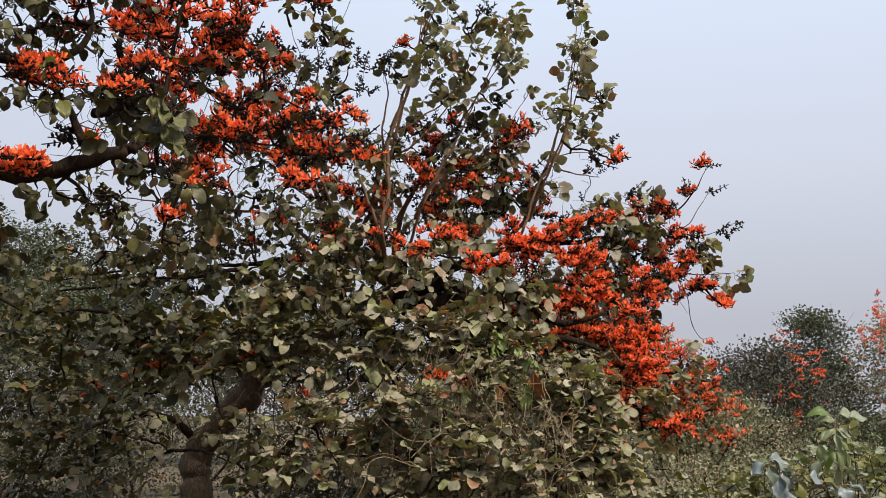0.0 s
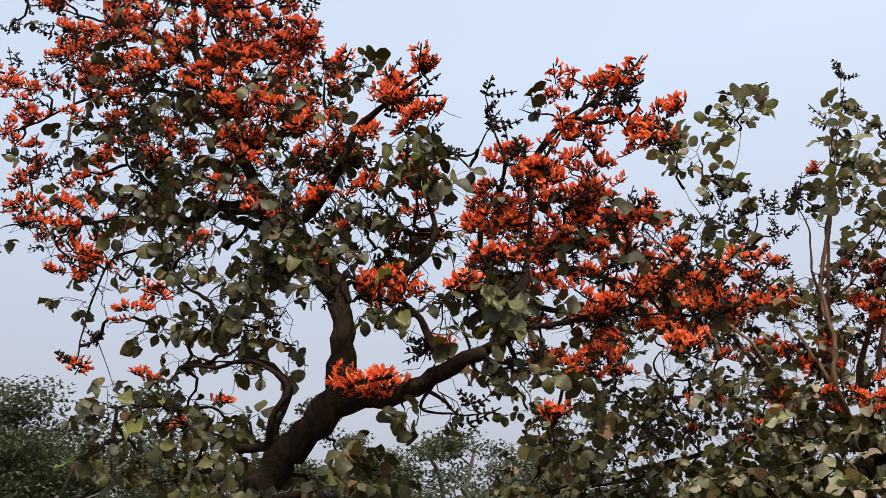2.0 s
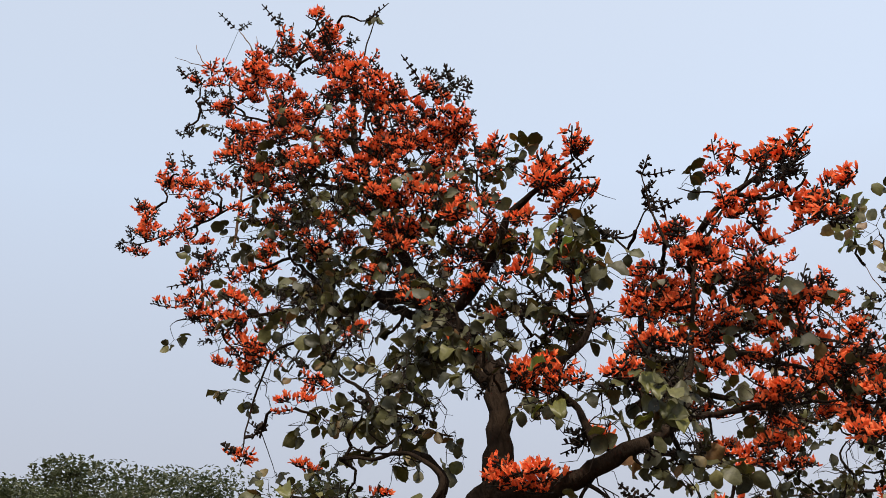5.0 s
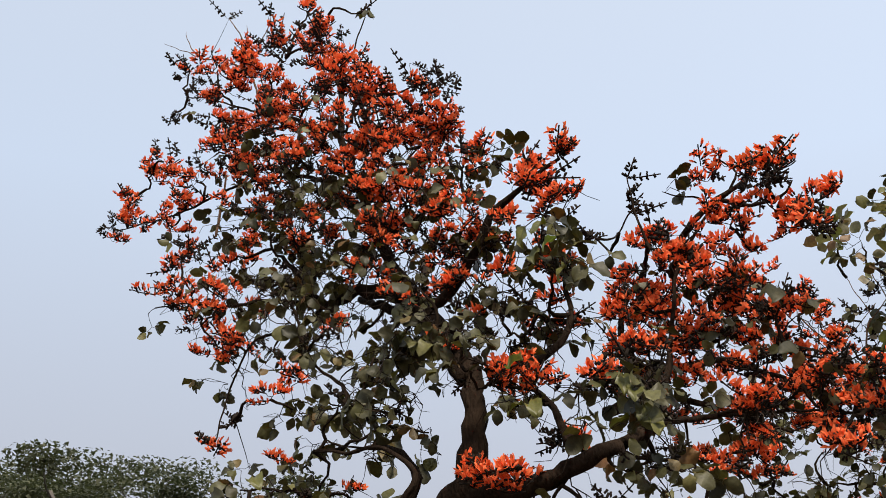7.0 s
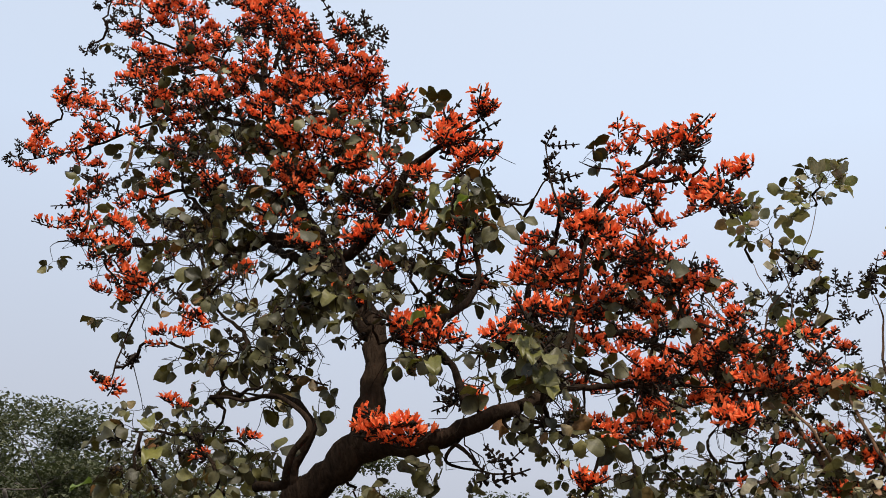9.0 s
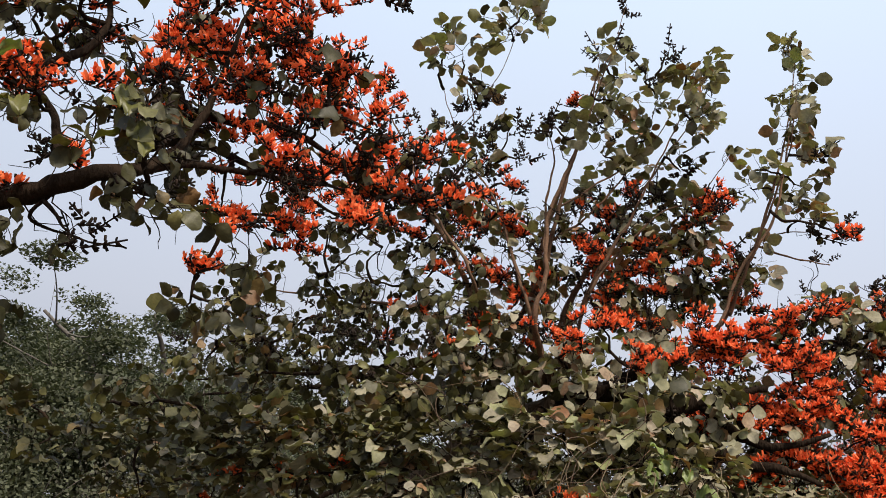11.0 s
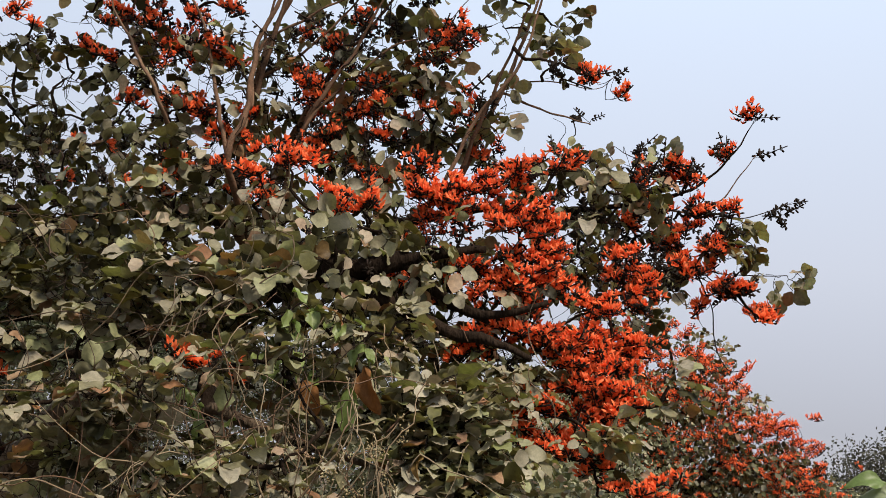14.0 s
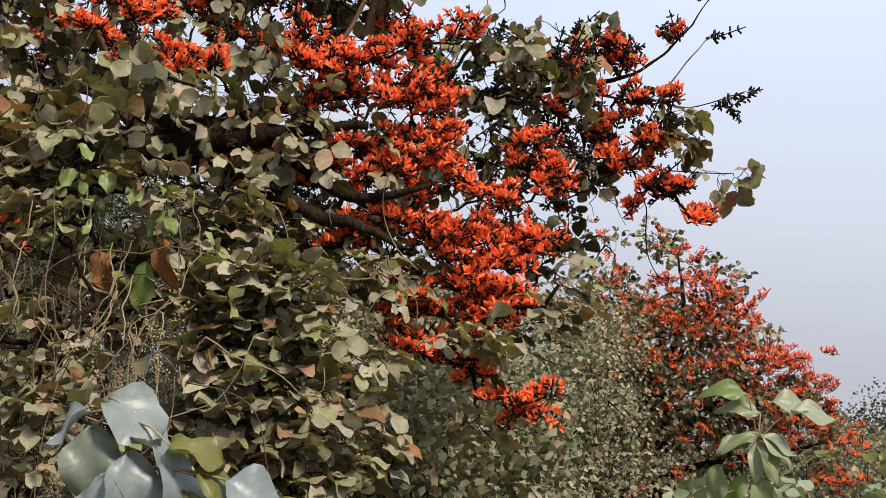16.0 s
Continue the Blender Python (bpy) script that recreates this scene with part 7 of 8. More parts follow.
    t.special(0.45, 8.30, 1.85, DRY_LEAF, 0.17, 175, -75, "curled pale dry leaf with brown ribs")
    t.special(0.71, 8.30, 1.94, DRY_LEAF, 0.24, 150, -80, "large drooping leaf turned brown")
    t.special(0.65, 8.30, 1.83, FRESH_LEAF, 0.22, 200, -80, "large drooping green leaf")
    t.special(1.35, 9.99, 4.8, DRY_LEAF, 0.15, 160, 10, "yellow-brown leaf at the top")
    t.special(1.03, 8.30, 1.57, DRY_LEAF, 0.13, 120, -50, "reddish brown dry leaf")
    t.special(0.70, 8.30, 2.04, FRESH_LEAF, 0.13, 140, -40, "yellowing green leaf")
    for x, z, n, wide in ((0.41, 2.05, 24, 0.15), (-0.06, 1.67, 9, 0.07)):
        for k in range(n):
            a = t.r.normal(size=3)
            t.special(x + a[0] * wide, 8.25 + a[1] * 0.1, z + a[2] * wide * 0.7, FRESH_LEAF, t.r.uniform(0.07, 0.11), t.r.uniform(90, 270), t.r.uniform(-60, 10), "bright green fresh leaf")
    t.finish()


broad_tree()


# ---- the small flowering tree behind ----
def small_tree():
    t = FlameTree((2.9, 20.25, 0), "small flame tree with grey-green leaves and orange flowers all over", 23, far=True)
    limb, spray = t.limb, t.spray
    limb("trunk", (2.91, 20.25, -0.77, 0.170), (2.87, 20.25, 0.44, 0.134), (2.85, 20.25, 1.43, 0.097), (2.91, 20.25, 2.53, 0.061), (2.99, 20.25, 3.39, 0.036), (2.84, 20.25, 4.16, 0.015))
    limb("limb", (2.80, 20.25, 1.09, 0.073), (3.39, 20.25, 1.83, 0.055), (3.98, 20.25, 2.41, 0.036), (4.51, 20.25, 2.81, 0.018))
    limb("limb", (2.83, 20.25, 0.84, 0.073), (3.69, 20.25, 1.21, 0.049), (4.61, 20.25, 1.51, 0.030), (5.30, 20.25, 1.76, 0.015))
    limb("limb", (2.85, 20.25, 1.43, 0.061), (2.31, 20.25, 1.86, 0.043), (2.09, 20.25, 2.34, 0.024))
    limb("limb", (2.91, 20.25, 2.53, 0.043), (3.42, 20.25, 3.27, 0.024), (3.80, 20.25, 3.57, 0.012))
    spray(3.01, 20.25, 4.09, 0.25, 0.19, 9, 0, 0)
    spray(2.80, 20.25, 3.63, 0.42, 0.25, 22, 0, 0)
    spray(3.39, 20.25, 3.61, 0.51, 0.34, 38, 0, 0)
    spray(3.83, 20.25, 3.24, 0.34, 0.34, 24, 0, 0)
    spray(2.35, 20.25, 3.15, 0.51, 0.25, 27, 0, 0)
    spray(2.95, 20.25, 2.96, 0.60, 0.33, 38, 0, 0)
    spray(2.08, 20.25, 2.42, 0.33, 0.16, 22, 0, 0)
    spray(2.49, 20.25, 2.56, 0.26, 0.18, 14, 0, 0)
    spray(3.57, 20.25, 2.53, 0.51, 0.33, 30, 0, 0)
    spray(4.60, 20.25, 2.74, 0.34, 0.25, 22, 0, 0)
    spray(4.20, 20.25, 2.77, 0.34, 0.22, 19, 0, 0)
    spray(4.05, 20.25, 3.56, 0.09, 0.04, 3, 0, 0)
    spray(4.98, 20.25, 2.91, 0.09, 0.07, 3, 0, 0)
    spray(4.94, 20.25, 2.45, 0.25, 0.19, 14, 0, 0)
    spray(3.85, 20.25, 2.06, 0.42, 0.33, 22, 0, 0)
    spray(4.73, 20.25, 2.01, 0.51, 0.40, 33, 0, 0)
    spray(5.22, 20.25, 1.75, 0.43, 0.34, 24, 0, 0)
    spray(4.46, 20.25, 1.49, 0.51, 0.33, 22, 0, 0)
    spray(2.76, 20.25, 0.67, 0.22, 0.13, 6, 0, 0)
    spray(3.14, 20.25, 0.97, 0.13, 0.10, 6, 0, 0)
    spray(1.76, 20.25, 0.69, 0.31, 0.10, 6, 0, 0)
    spray(5.26, 20.25, 1.20, 0.43, 0.27, 19, 0, 0)
    spray(2.57, 20.25, 4.31, 0.34, 0.34, 0, 32, 0)
    spray(3.44, 20.25, 3.96, 0.51, 0.16, 0, 41, 0)
    spray(3.00, 20.25, 3.31, 0.86, 0.51, 0, 131, 0)
    spray(2.59, 20.25, 2.40, 0.86, 0.51, 0, 160, 0)
    spray(3.54, 20.25, 2.86, 0.69, 0.51, 0, 116, 0)
    spray(2.43, 20.25, 1.54, 1.03, 0.59, 0, 232, 0)
    spray(3.64, 20.25, 1.70, 0.86, 0.60, 0, 189, 0)
    spray(2.50, 20.25, 0.88, 1.03, 0.42, 0, 160, 0)
    spray(4.10, 20.25, 1.03, 0.79, 0.42, 0, 116, 0)
    spray(4.55, 20.25, 2.32, 0.51, 0.40, 0, 73, 0)
    spray(5.09, 20.25, 1.41, 0.51, 0.43, 0, 81, 0)
    spray(4.00, 20.25, 2.25, 0.53, 0.40, 0, 73, 0)
    spray(4.17, 20.25, 3.11, 0.35, 0.27, 0, 35, 0)
    spray(2.54, 20.25, 2.91, 0.79, 0.53, 33, 58, 0)
    spray(3.51, 20.25, 3.20, 0.62, 0.44, 38, 44, 0)
    spray(4.55, 20.25, 2.32, 0.53, 0.53, 27, 44, 0)
    spray(3.18, 20.25, 2.31, 0.79, 0.53, 22, 87, 0)
    spray(1.49, 20.25, 3.13, 0.53, 0.44, 9, 73, 0)
    spray(1.82, 20.25, 2.48, 0.53, 0.44, 11, 87, 0)
    spray(1.20, 20.25, 1.88, 0.53, 0.53, 3, 102, 0)
    spray(1.42, 20.25, 3.83, 0.35, 0.35, 3, 29, 0)
    spray(1.71, 20.25, 4.31, 0.36, 0.27, 3, 23, 0)
    spray(1.83, 20.25, 3.17, 0.44, 0.35, 14, 0, 0)
    spray(2.16, 20.25, 2.52, 0.53, 0.35, 17, 0, 0)
    spray(2.79, 20.25, 2.09, 0.61, 0.35, 19, 0, 0)
    spray(3.50, 20.25, 1.43, 0.61, 0.35, 17, 0, 0)
    spray(4.43, 20.25, 1.81, 0.53, 0.35, 14, 0, 0)
    spray(1.47, 20.25, 2.61, 0.44, 0.35, 11, 0, 0)
    spray(3.80, 20.25, 2.64, 0.53, 0.35, 17, 0, 0)
    spray(2.66, 19.90, 4.18, 0.35, 0.22, 6, 40, 0)
    spray(1.91, 19.90, 3.58, 0.45, 0.30, 12, 70, 0)
    spray(2.52, 19.90, 3.28, 0.50, 0.30, 16, 70, 0)
    spray(2.16, 19.90, 2.78, 0.60, 0.35, 18, 110, 0)
    spray(3.10, 19.90, 3.06, 0.50, 0.30, 14, 50, 0)
    spray(1.90, 19.90, 2.24, 0.60, 0.35, 14, 120, 0)
    spray(2.78, 19.90, 2.36, 0.60, 0.30, 16, 110, 0)
    spray(3.71, 19.90, 2.56, 0.50, 0.30, 10, 70, 0)
    spray(2.13, 19.90, 1.62, 0.70, 0.40, 5, 150, 0)
    spray(3.16, 19.90, 1.76, 0.70, 0.40, 8, 150, 0)
    spray(4.14, 19.90, 2.06, 0.50, 0.35, 12, 90, 0)
    spray(4.83, 19.90, 2.00, 0.45, 0.30, 14, 50, 0)
    spray(1.31, 19.90, 3.01, 0.40, 0.30, 8, 60, 0)
    spray(3.53, 19.90, 3.61, 0.35, 0.20, 5, 30, 0)
    t.finish()


small_tree()

# ---- shrubs and trees behind ----
GREY = "grey-green dusty shrub with many small leaves behind the flame trees"
for i, (x, y, h, w, n) in enumerate([(-4.59, 15.53, 2.54, 4.05, 9000), (-1.62, 14.85, 2.75, 3.78, 9750), (0.81, 13.77, 2.48, 2.56, 24000), (1.28, 15.53, 2.54, 2.56, 15000), (-7.56, 16.88, 2.41, 4.59, 8250), (0.41, 12.42, 1.94, 2.56, 24000), (1.28, 12.42, 1.8, 1.76, 22000), (1.22, 17.82, 2.81, 4.59, 16000), (1.24, 10.94, 1.73, 1.49, 12000), (-1.22, 18.36, 2.95, 4.59, 14000), (-1.35, 11.88, 0.93, 2.7, 6000),
                                     (3.1, 13.5, 0.65, 2.43, 9000), (5.13, 16.88, 1.13, 3.24, 6750), (-4.32, 11.07, 0.79, 2.97, 6000), (7.02, 21.6, 1.46, 4.05, 6750), (2.16, 22.95, 3.63, 2.56, 12000), (3.92, 22.95, 2.48, 2.97, 12000), (5.27, 23.22, 1.8, 2.7, 9000)]):
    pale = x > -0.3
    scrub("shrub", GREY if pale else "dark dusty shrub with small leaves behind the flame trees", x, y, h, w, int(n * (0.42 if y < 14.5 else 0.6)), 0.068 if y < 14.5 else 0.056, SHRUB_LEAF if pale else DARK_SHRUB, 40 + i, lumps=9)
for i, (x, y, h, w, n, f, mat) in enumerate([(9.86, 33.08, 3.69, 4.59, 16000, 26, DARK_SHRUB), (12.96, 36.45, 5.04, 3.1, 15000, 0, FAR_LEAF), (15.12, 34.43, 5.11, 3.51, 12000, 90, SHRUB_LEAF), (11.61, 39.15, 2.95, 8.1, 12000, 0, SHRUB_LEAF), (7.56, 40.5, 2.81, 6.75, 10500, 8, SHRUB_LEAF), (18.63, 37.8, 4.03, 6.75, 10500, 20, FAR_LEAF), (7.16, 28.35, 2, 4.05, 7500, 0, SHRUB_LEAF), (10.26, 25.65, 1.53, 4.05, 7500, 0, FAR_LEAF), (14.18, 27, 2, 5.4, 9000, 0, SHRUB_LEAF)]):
    bush = scrub("shrub", "distant shrub with scattered orange flowers" if f else "distant grey-green shrub with dense small leaves", x, y, h, w, n, 0.13, mat, 70 + i, flowers=f)
    if i in (0, 2):
        r = np.random.default_rng(500 + i)
        for px, pz in ((10.30, 3.76), (10.45, 3.39), (10.56, 3.01), (10.74, 2.76), (10.04, 2.11), (11.17, 2.92)) if i == 0 else ((13.77, 4.68), (13.56, 4.15), (13.89, 3.79), (13.20, 4.06), (14.06, 4.42), (13.70, 4.95)):
            for _ in range(6):
                piece("blossom", FAR_HEAD_MESH[int(r.integers(4))], bush, moved(px + r.normal() * 0.18, (31 if i == 0 else 33) + r.normal() * 0.2, pz + r.normal() * 0.2, rot(r.normal() * 0.4, 0, r.uniform(0, 6.28)), r.uniform(1.1, 1.7)))


def far_tree(x, y, height, width, seed, count=34000):
    """A spreading feathery tree: trunk, forked limbs and flat layers of small leaves."""
    r = np.random.default_rng(seed)
    root = tagged(new("feathery_tree"), "distant feathery green tree with flat spreading layers of leaves", "tree", "distant trees")
    root.location = (x, y, 0)
    wood, crown = Geo(), Geo()
    fork = np.array((x + r.normal() * 0.2, y, height * 0.22))
    p = smooth_path([(x, y, -0.1), (x + 0.1, y, height * 0.12), fork], 0.3)
    tube(wood, p, np.linspace(0.035, 0.026, len(p)) * height, 8, 0.3, seed=seed)
    part("trunk", wood, [FAR_BARK], root)
    tips = []
    for i in range(8):
        a = i * 2 * math.pi / 8 + r.uniform(-0.3, 0.3)
        out = width / 2 * r.uniform(0.45, 0.9)
        top = np.array((x + math.cos(a) * out, y + math.sin(a) * out, height * r.uniform(0.55, 0.88)))
        mid_ = fork * 0.45 + top * 0.55 + np.array((0, 0, 0.08 * height)) + r.normal(size=3) * 0.05 * width
        p = smooth_path([fork, mid_, top], 0.3)
        g = Geo()
        tube(g, p, np.linspace(0.016, 0.005, len(p)) * height, 6, 0.3, seed=i)
        part("limb", g, [FAR_BARK], root)
        for k in range(12):
            q = p[int(r.uniform(0.3, 1) * (len(p) - 1))]
            tips.append((q, q + np.array((r.normal() * 0.15 * width, r.normal() * 0.15 * width, min(0.16, abs(r.normal()) * 0.09) * height))))
    per = count // len(tips)
    tw = Geo()
    for a, c in tips:
        p = smooth_path([a, (a + c) / 2 + r.normal(size=3) * 0.15, c], 0.3)
        tube(tw, p, np.linspace(0.025, 0.008, len(p)), 3)
        m = int(per * r.uniform(0.5, 1.5))
        s = width * r.uniform(0.045, 0.08)
        at = c + ball(r, m) * np.array((s, s, s * 0.42)) * 1.7
        d = r.normal(size=(m, 3)) * np.array((1, 1, 0.5))
        d /= np.linalg.norm(d, axis=1)[:, None]
        e = np.cross(d, r.normal(size=(m, 3)) * 0.5 + np.array((0, 0, 1)))
        e /= np.linalg.norm(e, axis=1)[:, None]
        ln = (0.07 if count > 50000 else 0.09) * r.uniform(0.6, 1.4, m)[:, None]
        blades = np.stack([at + e * ln * 0.5, at + d * ln, at - e * ln * 0.5], axis=1).reshape(-1, 3)
        crown.add(blades, [(3 * i, 3 * i + 1, 3 * i + 2) for i in range(m)])
    part("twigwork", tw, [FAR_BARK], root, kind="stuff")
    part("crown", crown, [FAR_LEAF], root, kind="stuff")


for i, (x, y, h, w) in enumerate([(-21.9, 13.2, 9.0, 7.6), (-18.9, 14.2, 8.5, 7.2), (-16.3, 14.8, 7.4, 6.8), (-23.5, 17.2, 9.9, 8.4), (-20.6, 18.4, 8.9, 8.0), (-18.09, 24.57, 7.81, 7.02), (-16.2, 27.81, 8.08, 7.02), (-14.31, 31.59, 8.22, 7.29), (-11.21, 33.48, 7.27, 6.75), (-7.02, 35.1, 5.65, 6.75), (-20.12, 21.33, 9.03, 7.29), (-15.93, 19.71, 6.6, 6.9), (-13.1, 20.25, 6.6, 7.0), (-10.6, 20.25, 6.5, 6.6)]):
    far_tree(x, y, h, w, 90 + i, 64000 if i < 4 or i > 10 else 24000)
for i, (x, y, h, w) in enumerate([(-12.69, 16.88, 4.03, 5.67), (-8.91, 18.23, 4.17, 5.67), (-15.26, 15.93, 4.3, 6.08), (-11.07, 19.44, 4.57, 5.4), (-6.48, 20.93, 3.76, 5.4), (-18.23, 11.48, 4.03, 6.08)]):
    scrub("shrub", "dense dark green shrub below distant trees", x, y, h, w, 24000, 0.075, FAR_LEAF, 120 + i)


# ---- low leafy shrubs beyond the path ----
def leafy_shrub(x, y, height, width, n, mats, seed, size=1.0):
    """Stems from one base that each carry broad three-part leaves up to their tips."""
    r = np.random.default_rng(seed)
    root = tagged(new("shrub"), "low leafy shrub with broad dusty green leaves", "shrub", "low shrubs")
    root.location = (x, y, 0)
    shapes = [[trifoliate(r, 0.1 * size, 7, 5, True).mesh("leaf", [m, VINE]) for _ in range(4)] for m in mats]
    for _ in range(n):
        a, out = r.uniform(0, 6.28), width / 2 * math.sqrt(r.random())
        tip = np.array((x + math.cos(a) * out, y + math.sin(a) * out, height * r.uniform(0.72, 1.0) * (1 - 0.25 * out / width)))
        foot = np.array((x + r.normal() * 0.1, y + r.normal() * 0.1, -0.03))
        p = smooth_path([foot, foot * 0.4 + tip * 0.6 + np.array((0, 0, 0.12)) + r.normal(size=3) * 0.05, tip], 0.07)
        g = Geo()
        tube(g, p, np.linspace(0.008, 0.003, len(p)), 5, 0.2, seed=seed)
        stem = part("stem", g, [VINE if r.random() < 0.3 else TWIG], root)
        for u in np.linspace(0.45, 1.0, 7):
            c = p[int(u * (len(p) - 1))]
            m = moved(*c, rot(r.normal() * 0.35 + 0.1, r.normal() * 0.3, r.uniform(0, 6.28)), r.uniform(0.7, 1.2))
            piece("leaf", shapes[int(r.integers(len(mats)))][int(r.integers(4))], stem, m)


for i, (x, y, h, w, n, mats) in enumerate([(2.45, 9.7, 1.2, 0.9, 14, [DUSTY_LIT_LEAF, OLIVE_LEAF]), (3.1, 9.9, 1.32, 1.0, 18, [OLIVE_LEAF, PALE_LEAF]), (3.75, 9.6, 1.62, 1.0, 24, [OLIVE_LEAF, PALE_LEAF]), (4.5, 10.4, 1.66, 1.1, 22, [PALE_LEAF, OLIVE_LEAF])]):
    leafy_shrub(x, y, h, w, n, mats, 400 + i)


# ---- saplings, weeds and vines near the path ----
def sapling(label, top, base, leaves, mats, seed, size, slim):
    r = np.random.default_rng(seed)
    root = tagged(new("sapling"), label, "sapling", "saplings")
    root.location = base
    stem = Geo()
    base_, top_ = np.array(base, float), np.array(top, float)
    p = smooth_path([base_ + np.array((0, 0, -0.05)), base_ * 0.5 + top_ * 0.5 + np.array((0.05, 0.02, 0)), top_], 0.08)
    tube(stem, p, np.linspace(0.012, 0.004, len(p)), 6)
    stalk = part("stem", stem, [VINE], root)
    for dx, dy, dz, yaw, pitch, roll, s in leaves:
        g = Geo()
        at = top_ + np.array((dx, dy, dz))
        v, f, uv = leaflet(size * s, size * s * slim * r.uniform(0.9, 1.1), r.uniform(0.5, 1.1), r.uniform(0.15, 0.45), -0.3, r, 13, 9, 0.16, slim < 0.6)
        m = rot(radians(pitch), radians(roll), radians(yaw))
        g.add(v @ m[:3, :3].T + at, f, 0, uv)
        near = p[np.argmin(np.sum((p - at) ** 2, axis=1))]
        tube(g, smooth_path([near, (near + at) / 2 + np.array((0, 0, 0.01)), at], 0.02), 0.0025, 4, m=1)
        part("leaf", g, [mats[int(r.integers(len(mats)))], VINE], stalk)


sapling("young sapling with blue-grey wavy leaves beside the path", (1.88, 6.01, 1.33), (1.89, 6.21, 0),
        [(-0.04, 0, 0.03, 250, -20, 30, 1.15), (0.0, -0.01, 0.0, 285, -15, 25, 1.2), (-0.05, -0.02, -0.02, 205, -60, 10, 1.1), (0.02, -0.02, -0.05, 230, -60, 10, 1.2), (-0.07, 0.0, 0.0, 110, -35, -30, 0.95), (0.07, 0.0, -0.05, 260, -35, 20, 1.2), (0.0, -0.03, -0.09, 180, -60, 0, 1.2),
         (0.13, 0.0, -0.07, 278, -5, 25, 1.0), (0.18, 0.01, -0.07, 262, -20, 40, 1.05), (0.12, 0.01, -0.1, 200, -50, 0, 1.0), (0.05, 0, -0.15, 180, -60, 0, 1.2), (0.09, -0.02, -0.03, 300, 0, 30, 0.9), (0.27, 0.02, -0.1, 285, 5, 35, 1.0), (0.3, 0.02, -0.12, 240, -50, 10, 1.1), (0.36, 0.02, -0.13, 200, -40, 10, 1.0), (0.42, 0.03, -0.12, 270, -10, 20, 1.0)], [GREY_LEAF, GREY_LEAF, OLIVE_LEAF], 31, 0.108, 0.8)
sapling("young sapling with a rosette of pale green leaves", (3.08, 8.32, 1.46), (3.1, 8.44, 0),
        [(0, 0, 0.02, 120, -10, -30, 1.1), (0, 0, 0.0, 85, 0, -35, 1.0), (0, 0, 0.02, 250, -22, 30, 1.1), (0, 0, 0.0, 222, -48, 15, 1.1), (0, 0, 0, 185, -60, 0, 1.0), (0, 0, 0.02, 275, -5, 35, 1.1), (0, 0, 0.1, 75, 22, -45, 1.1), (0.03, 0, 0.14, 290, 22, 45, 1.2), (0.1, 0, 0.12, 280, 12, 40, 1.2), (-0.05, 0, 0.16, 95, 18, -45, 1.2),
         (-0.03, 0, -0.12, 140, -60, -20, 1.2), (0.02, 0, -0.12, 200, -70, 0, 1.2), (0.05, 0, -0.15, 260, -50, 20, 1.2), (-0.1, 0, -0.2, 100, -40, -20, 1.2), (0, 0, -0.25, 300, -45, 20, 1.2), (-0.12, 0, -0.1, 150, -70, 0, 1.1)], [PALE_LEAF, PALE_LEAF, FRESH_LEAF], 32, 0.155, 0.5)


def weed(x, y, z, n, seed):
    """A few thin bent stalks with heads of cream florets and some small leaves."""
    r = np.random.default_rng(seed)
    root = tagged(new("weed"), "thin bent dry weed with heads of cream florets", "weed", "weeds")
    root.location = (x, y, 0)
    fl = Geo()
    for _ in range(n):
        g = Geo()
        tip = np.array((x + r.normal() * 0.09, y + r.normal() * 0.09, z + r.normal() * 0.08))
        foot = np.array((x + r.normal() * 0.16, y + r.normal() * 0.16, -0.03))
        mid_ = foot * 0.45 + tip * 0.55 + r.normal(size=3) * np.array((0.11, 0.11, 0.03))
        p = smooth_path([foot, (foot + mid_) / 2 + r.normal(size=3) * 0.04, mid_, (mid_ + tip) / 2 + r.normal(size=3) * 0.035, tip], 0.06)
        tube(g, p, np.linspace(0.0032, 0.0012, len(p)), 4)
        stalk = part("stalk", g, [VINE], root)
        for _k in range(5):
            c = p[int(r.uniform(0.3, 0.9) * (len(p) - 1))]
            v, f, uv = leaflet(r.uniform(0.04, 0.07), r.uniform(0.02, 0.035), 0.6, 0.3, 0.0, r, 5, 3, 0.1)
            m = rot(r.uniform(-0.6, 0.3), 0, r.uniform(0, 6.28))
            lf = Geo()
            lf.add(v @ m[:3, :3].T + c, f, 0, uv)
            part("leaf", lf, [SHRUB_LEAF], stalk)
        for _h in range(3):
            h = tip + r.normal(size=3) * np.array((0.05, 0.05, 0.05))
            for _k in range(12):
                knob(fl, h + r.normal(size=3) * 0.017, r.normal(size=3), r.uniform(0.008, 0.015), r.uniform(0.007, 0.011), 0)
    part("floret_mass", fl, [FLORET], root, "cream florets", "stuff")


for i, (x, y, z, n) in enumerate([(1.0, 7.9, 1.5, 2), (0.92, 8.0, 1.54, 2), (0.76, 7.9, 1.41, 2), (0.76, 7.8, 1.05, 3), (0.66, 7.8, 0.98, 3), (1.15, 8.23, 1.06, 2), (0.41, 8.1, 1.21, 2), (1.22, 7.56, 0.72, 3)]):
    weed(x, y, z, n, 140 + i)


def vine(seed, *pts):
    r = np.random.default_rng(seed)
    root = tagged(new("vine"), "thin pale dry vine hanging from the branches", "vine", "hanging vines")
    root.location = pts[0]
    for k in range(2):
        p = smooth_path([np.array(q) + r.normal(size=3) * 0.05 for q in pts], 0.03)
        q = p + np.array([np.array(noise.noise_vector(Vector(a * 5 + seed + k))) * 0.05 + np.array(noise.noise_vector(Vector(a * 17 + seed))) * 0.015 for a in p])
        g = Geo()
        tube(g, q, 0.003, 4)
        part("strand", g, [VINE], root)


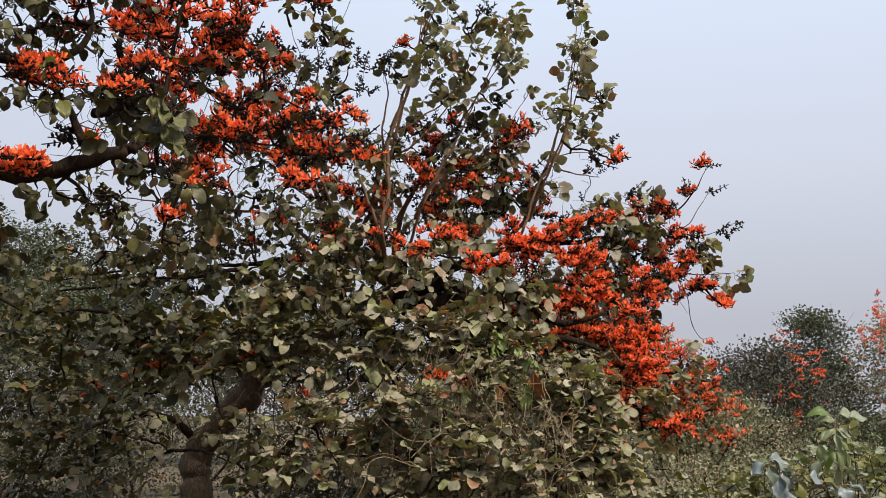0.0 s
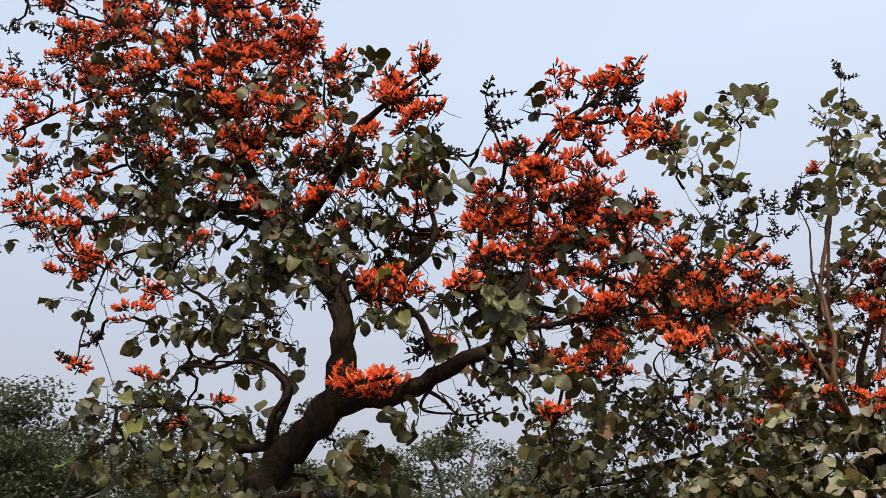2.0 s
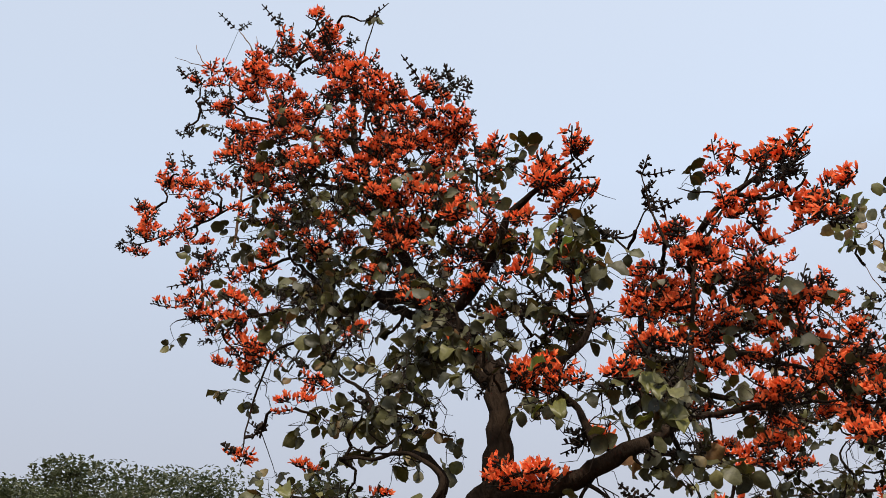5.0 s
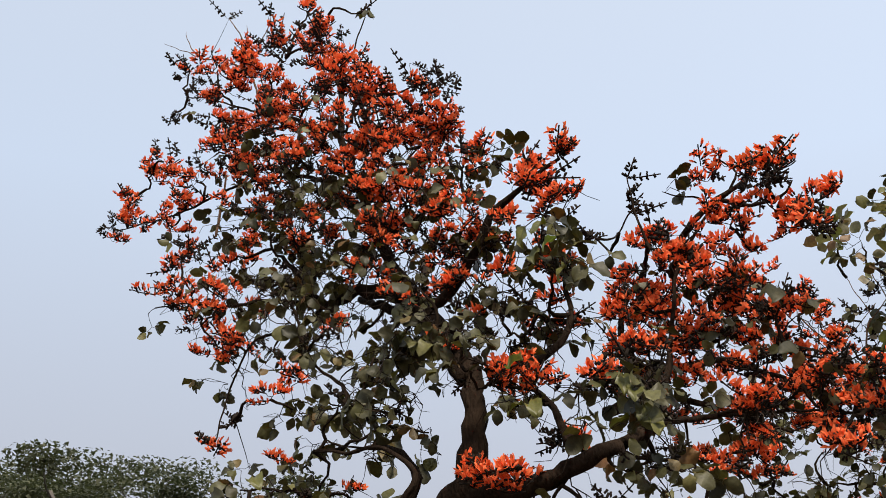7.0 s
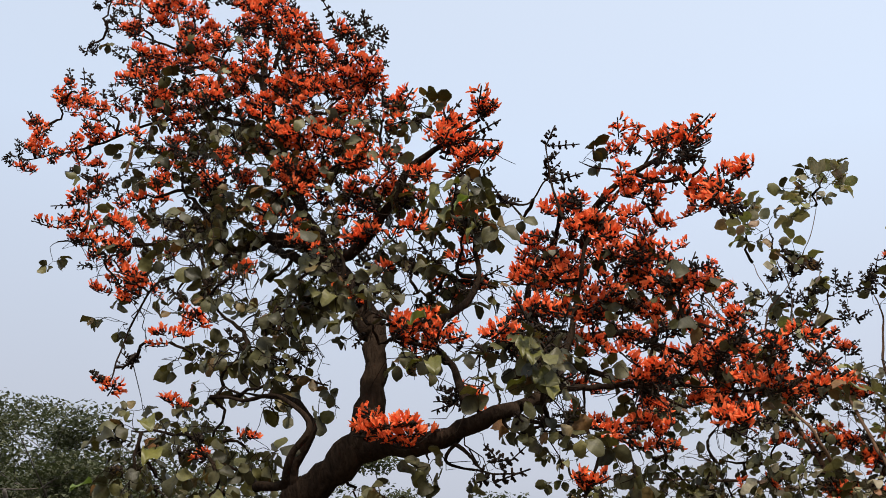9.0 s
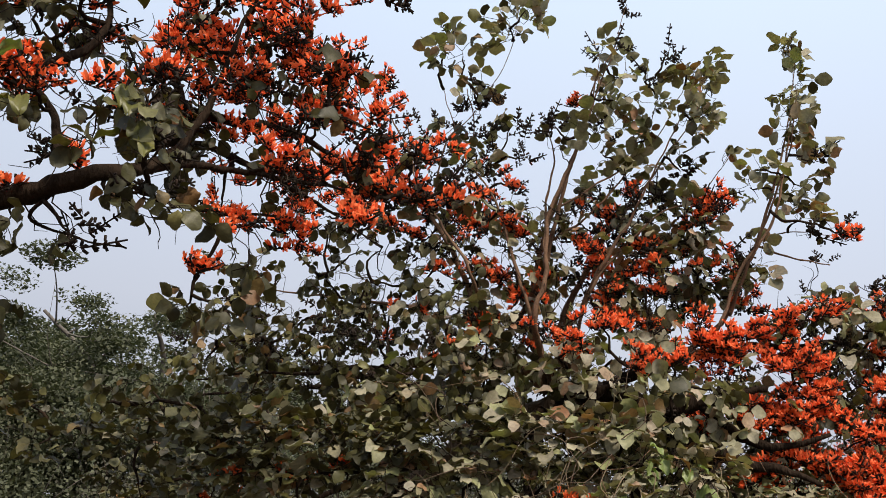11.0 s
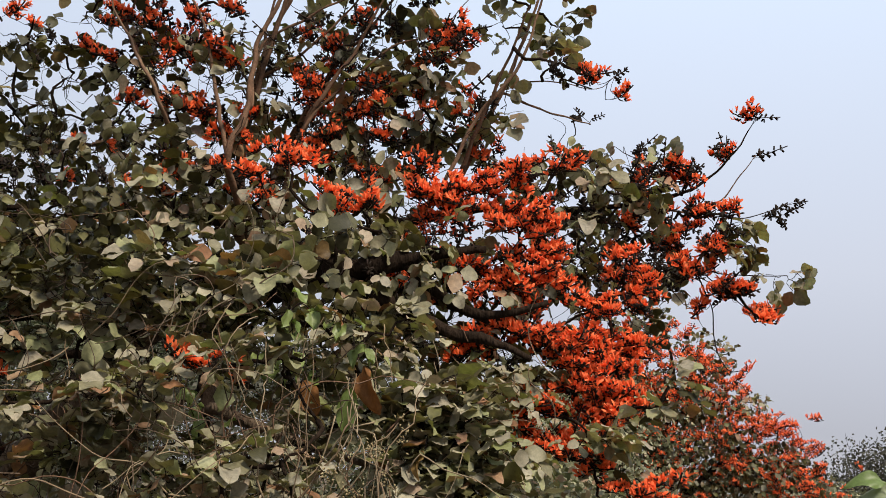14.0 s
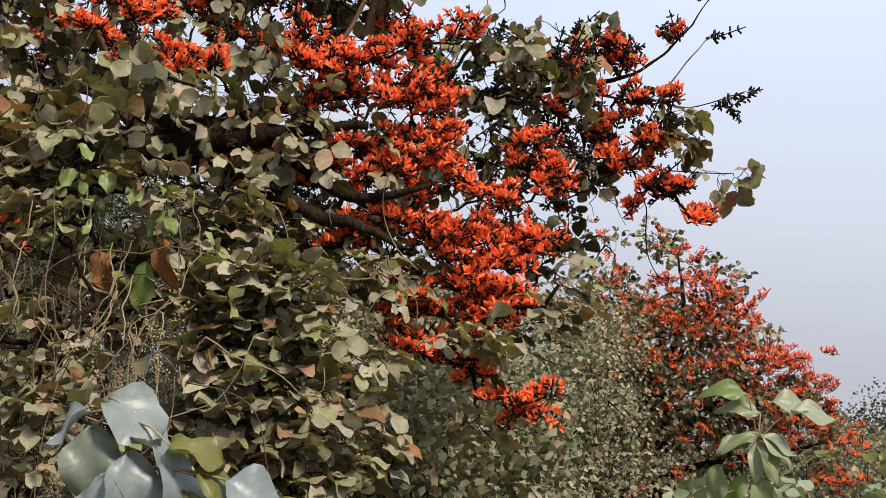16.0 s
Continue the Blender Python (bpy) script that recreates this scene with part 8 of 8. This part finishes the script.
for i, (x, y, z0, z1) in enumerate([(0.07, 8.23, 2.41, 1.2), (0.27, 8.37, 2.28, 1.06), (-0.2, 8.23, 2.14, 1.06), (0.54, 8.37, 2.14, 0.93), (0.74, 8.37, 2.07, 0.93), (0.41, 8.1, 2, 0.79), (-0.68, 8.1, 1.87, 0.93), (-1.22, 8.37, 1.87, 0.79), (1.01, 8.51, 2, 1.06), (0, 7.97, 1.73, 0.65)]):
    vine(200 + i, (x, y, z0), (x + 0.04, y + 0.02, (z0 + z1) / 2), (x - 0.06, y - 0.02, z1))


for i, strand in enumerate([((0.76, 7.85, 1.84), (0.71, 7.85, 1.61), (0.65, 7.85, 1.24)), ((0.80, 7.85, 1.75), (0.79, 7.85, 1.52), (0.70, 7.85, 1.25)), ((0.24, 7.85, 2.09), (0.22, 7.85, 1.90), (0.16, 7.85, 1.75)), ((0.27, 7.85, 1.90), (0.33, 7.85, 1.62), (0.35, 7.85, 1.37)), ((0.49, 7.85, 1.59), (0.59, 7.85, 1.42), (0.59, 7.85, 1.21)), ((0.93, 7.85, 1.76), (0.94, 7.85, 1.53), (0.93, 7.85, 1.29)), ((-0.07, 7.85, 1.69), (-0.15, 7.85, 1.54), (-0.15, 7.85, 1.30))]):
    vine(230 + i, *strand)


def creeper(x, y, z, wide, tall, n, seed):
    """A tangle of bent tan stems that climb among the low branches."""
    r = np.random.default_rng(seed)
    root = tagged(new("creeper"), "tangle of bent tan creeper stems among the low branches", "creeper", "creepers")
    root.location = (x, y, 0)
    for _ in range(n):
        p = np.array((x + r.uniform(-1, 1) * wide, y + r.normal() * 0.12, z + r.uniform(-1, 1) * tall))
        d = np.array((r.normal(), r.normal() * 0.3, r.normal() * 0.6))
        pts = [p]
        for _k in range(7):
            d = d / np.linalg.norm(d) + r.normal(size=3) * np.array((0.55, 0.25, 0.55)) + np.array((0, 0, -0.1))
            pts.append(pts[-1] + d / np.linalg.norm(d) * r.uniform(0.08, 0.17))
        g = Geo()
        q = smooth_path(pts, 0.04)
        tube(g, q, np.linspace(r.uniform(0.0025, 0.0048), 0.0015, len(q)), 5, 0.2, seed=seed)
        part("stem", g, [VINE if r.random() < 0.45 else PALE_BARK if r.random() < 0.5 else DUSTY_BARK], root)


for i, (x, y, z) in enumerate([(-1.76, 8.64, 1.87), (-0.94, 8.17, 1.8), (-0.27, 8.03, 1.73), (0.41, 8.03, 1.67), (0.81, 8.23, 1.53), (0, 7.83, 1.26), (0.68, 7.83, 1.13), (1.22, 9.05, 2), (-0.6, 8.1, 2.1), (0.1, 8.0, 2.0), (0.5, 7.9, 1.3), (-0.3, 7.8, 1.45), (0.2, 7.7, 1.1), (-0.9, 8.1, 1.5)]):
    creeper(x, y + 0.12, z, 0.4, 0.25, 10, 300 + i)
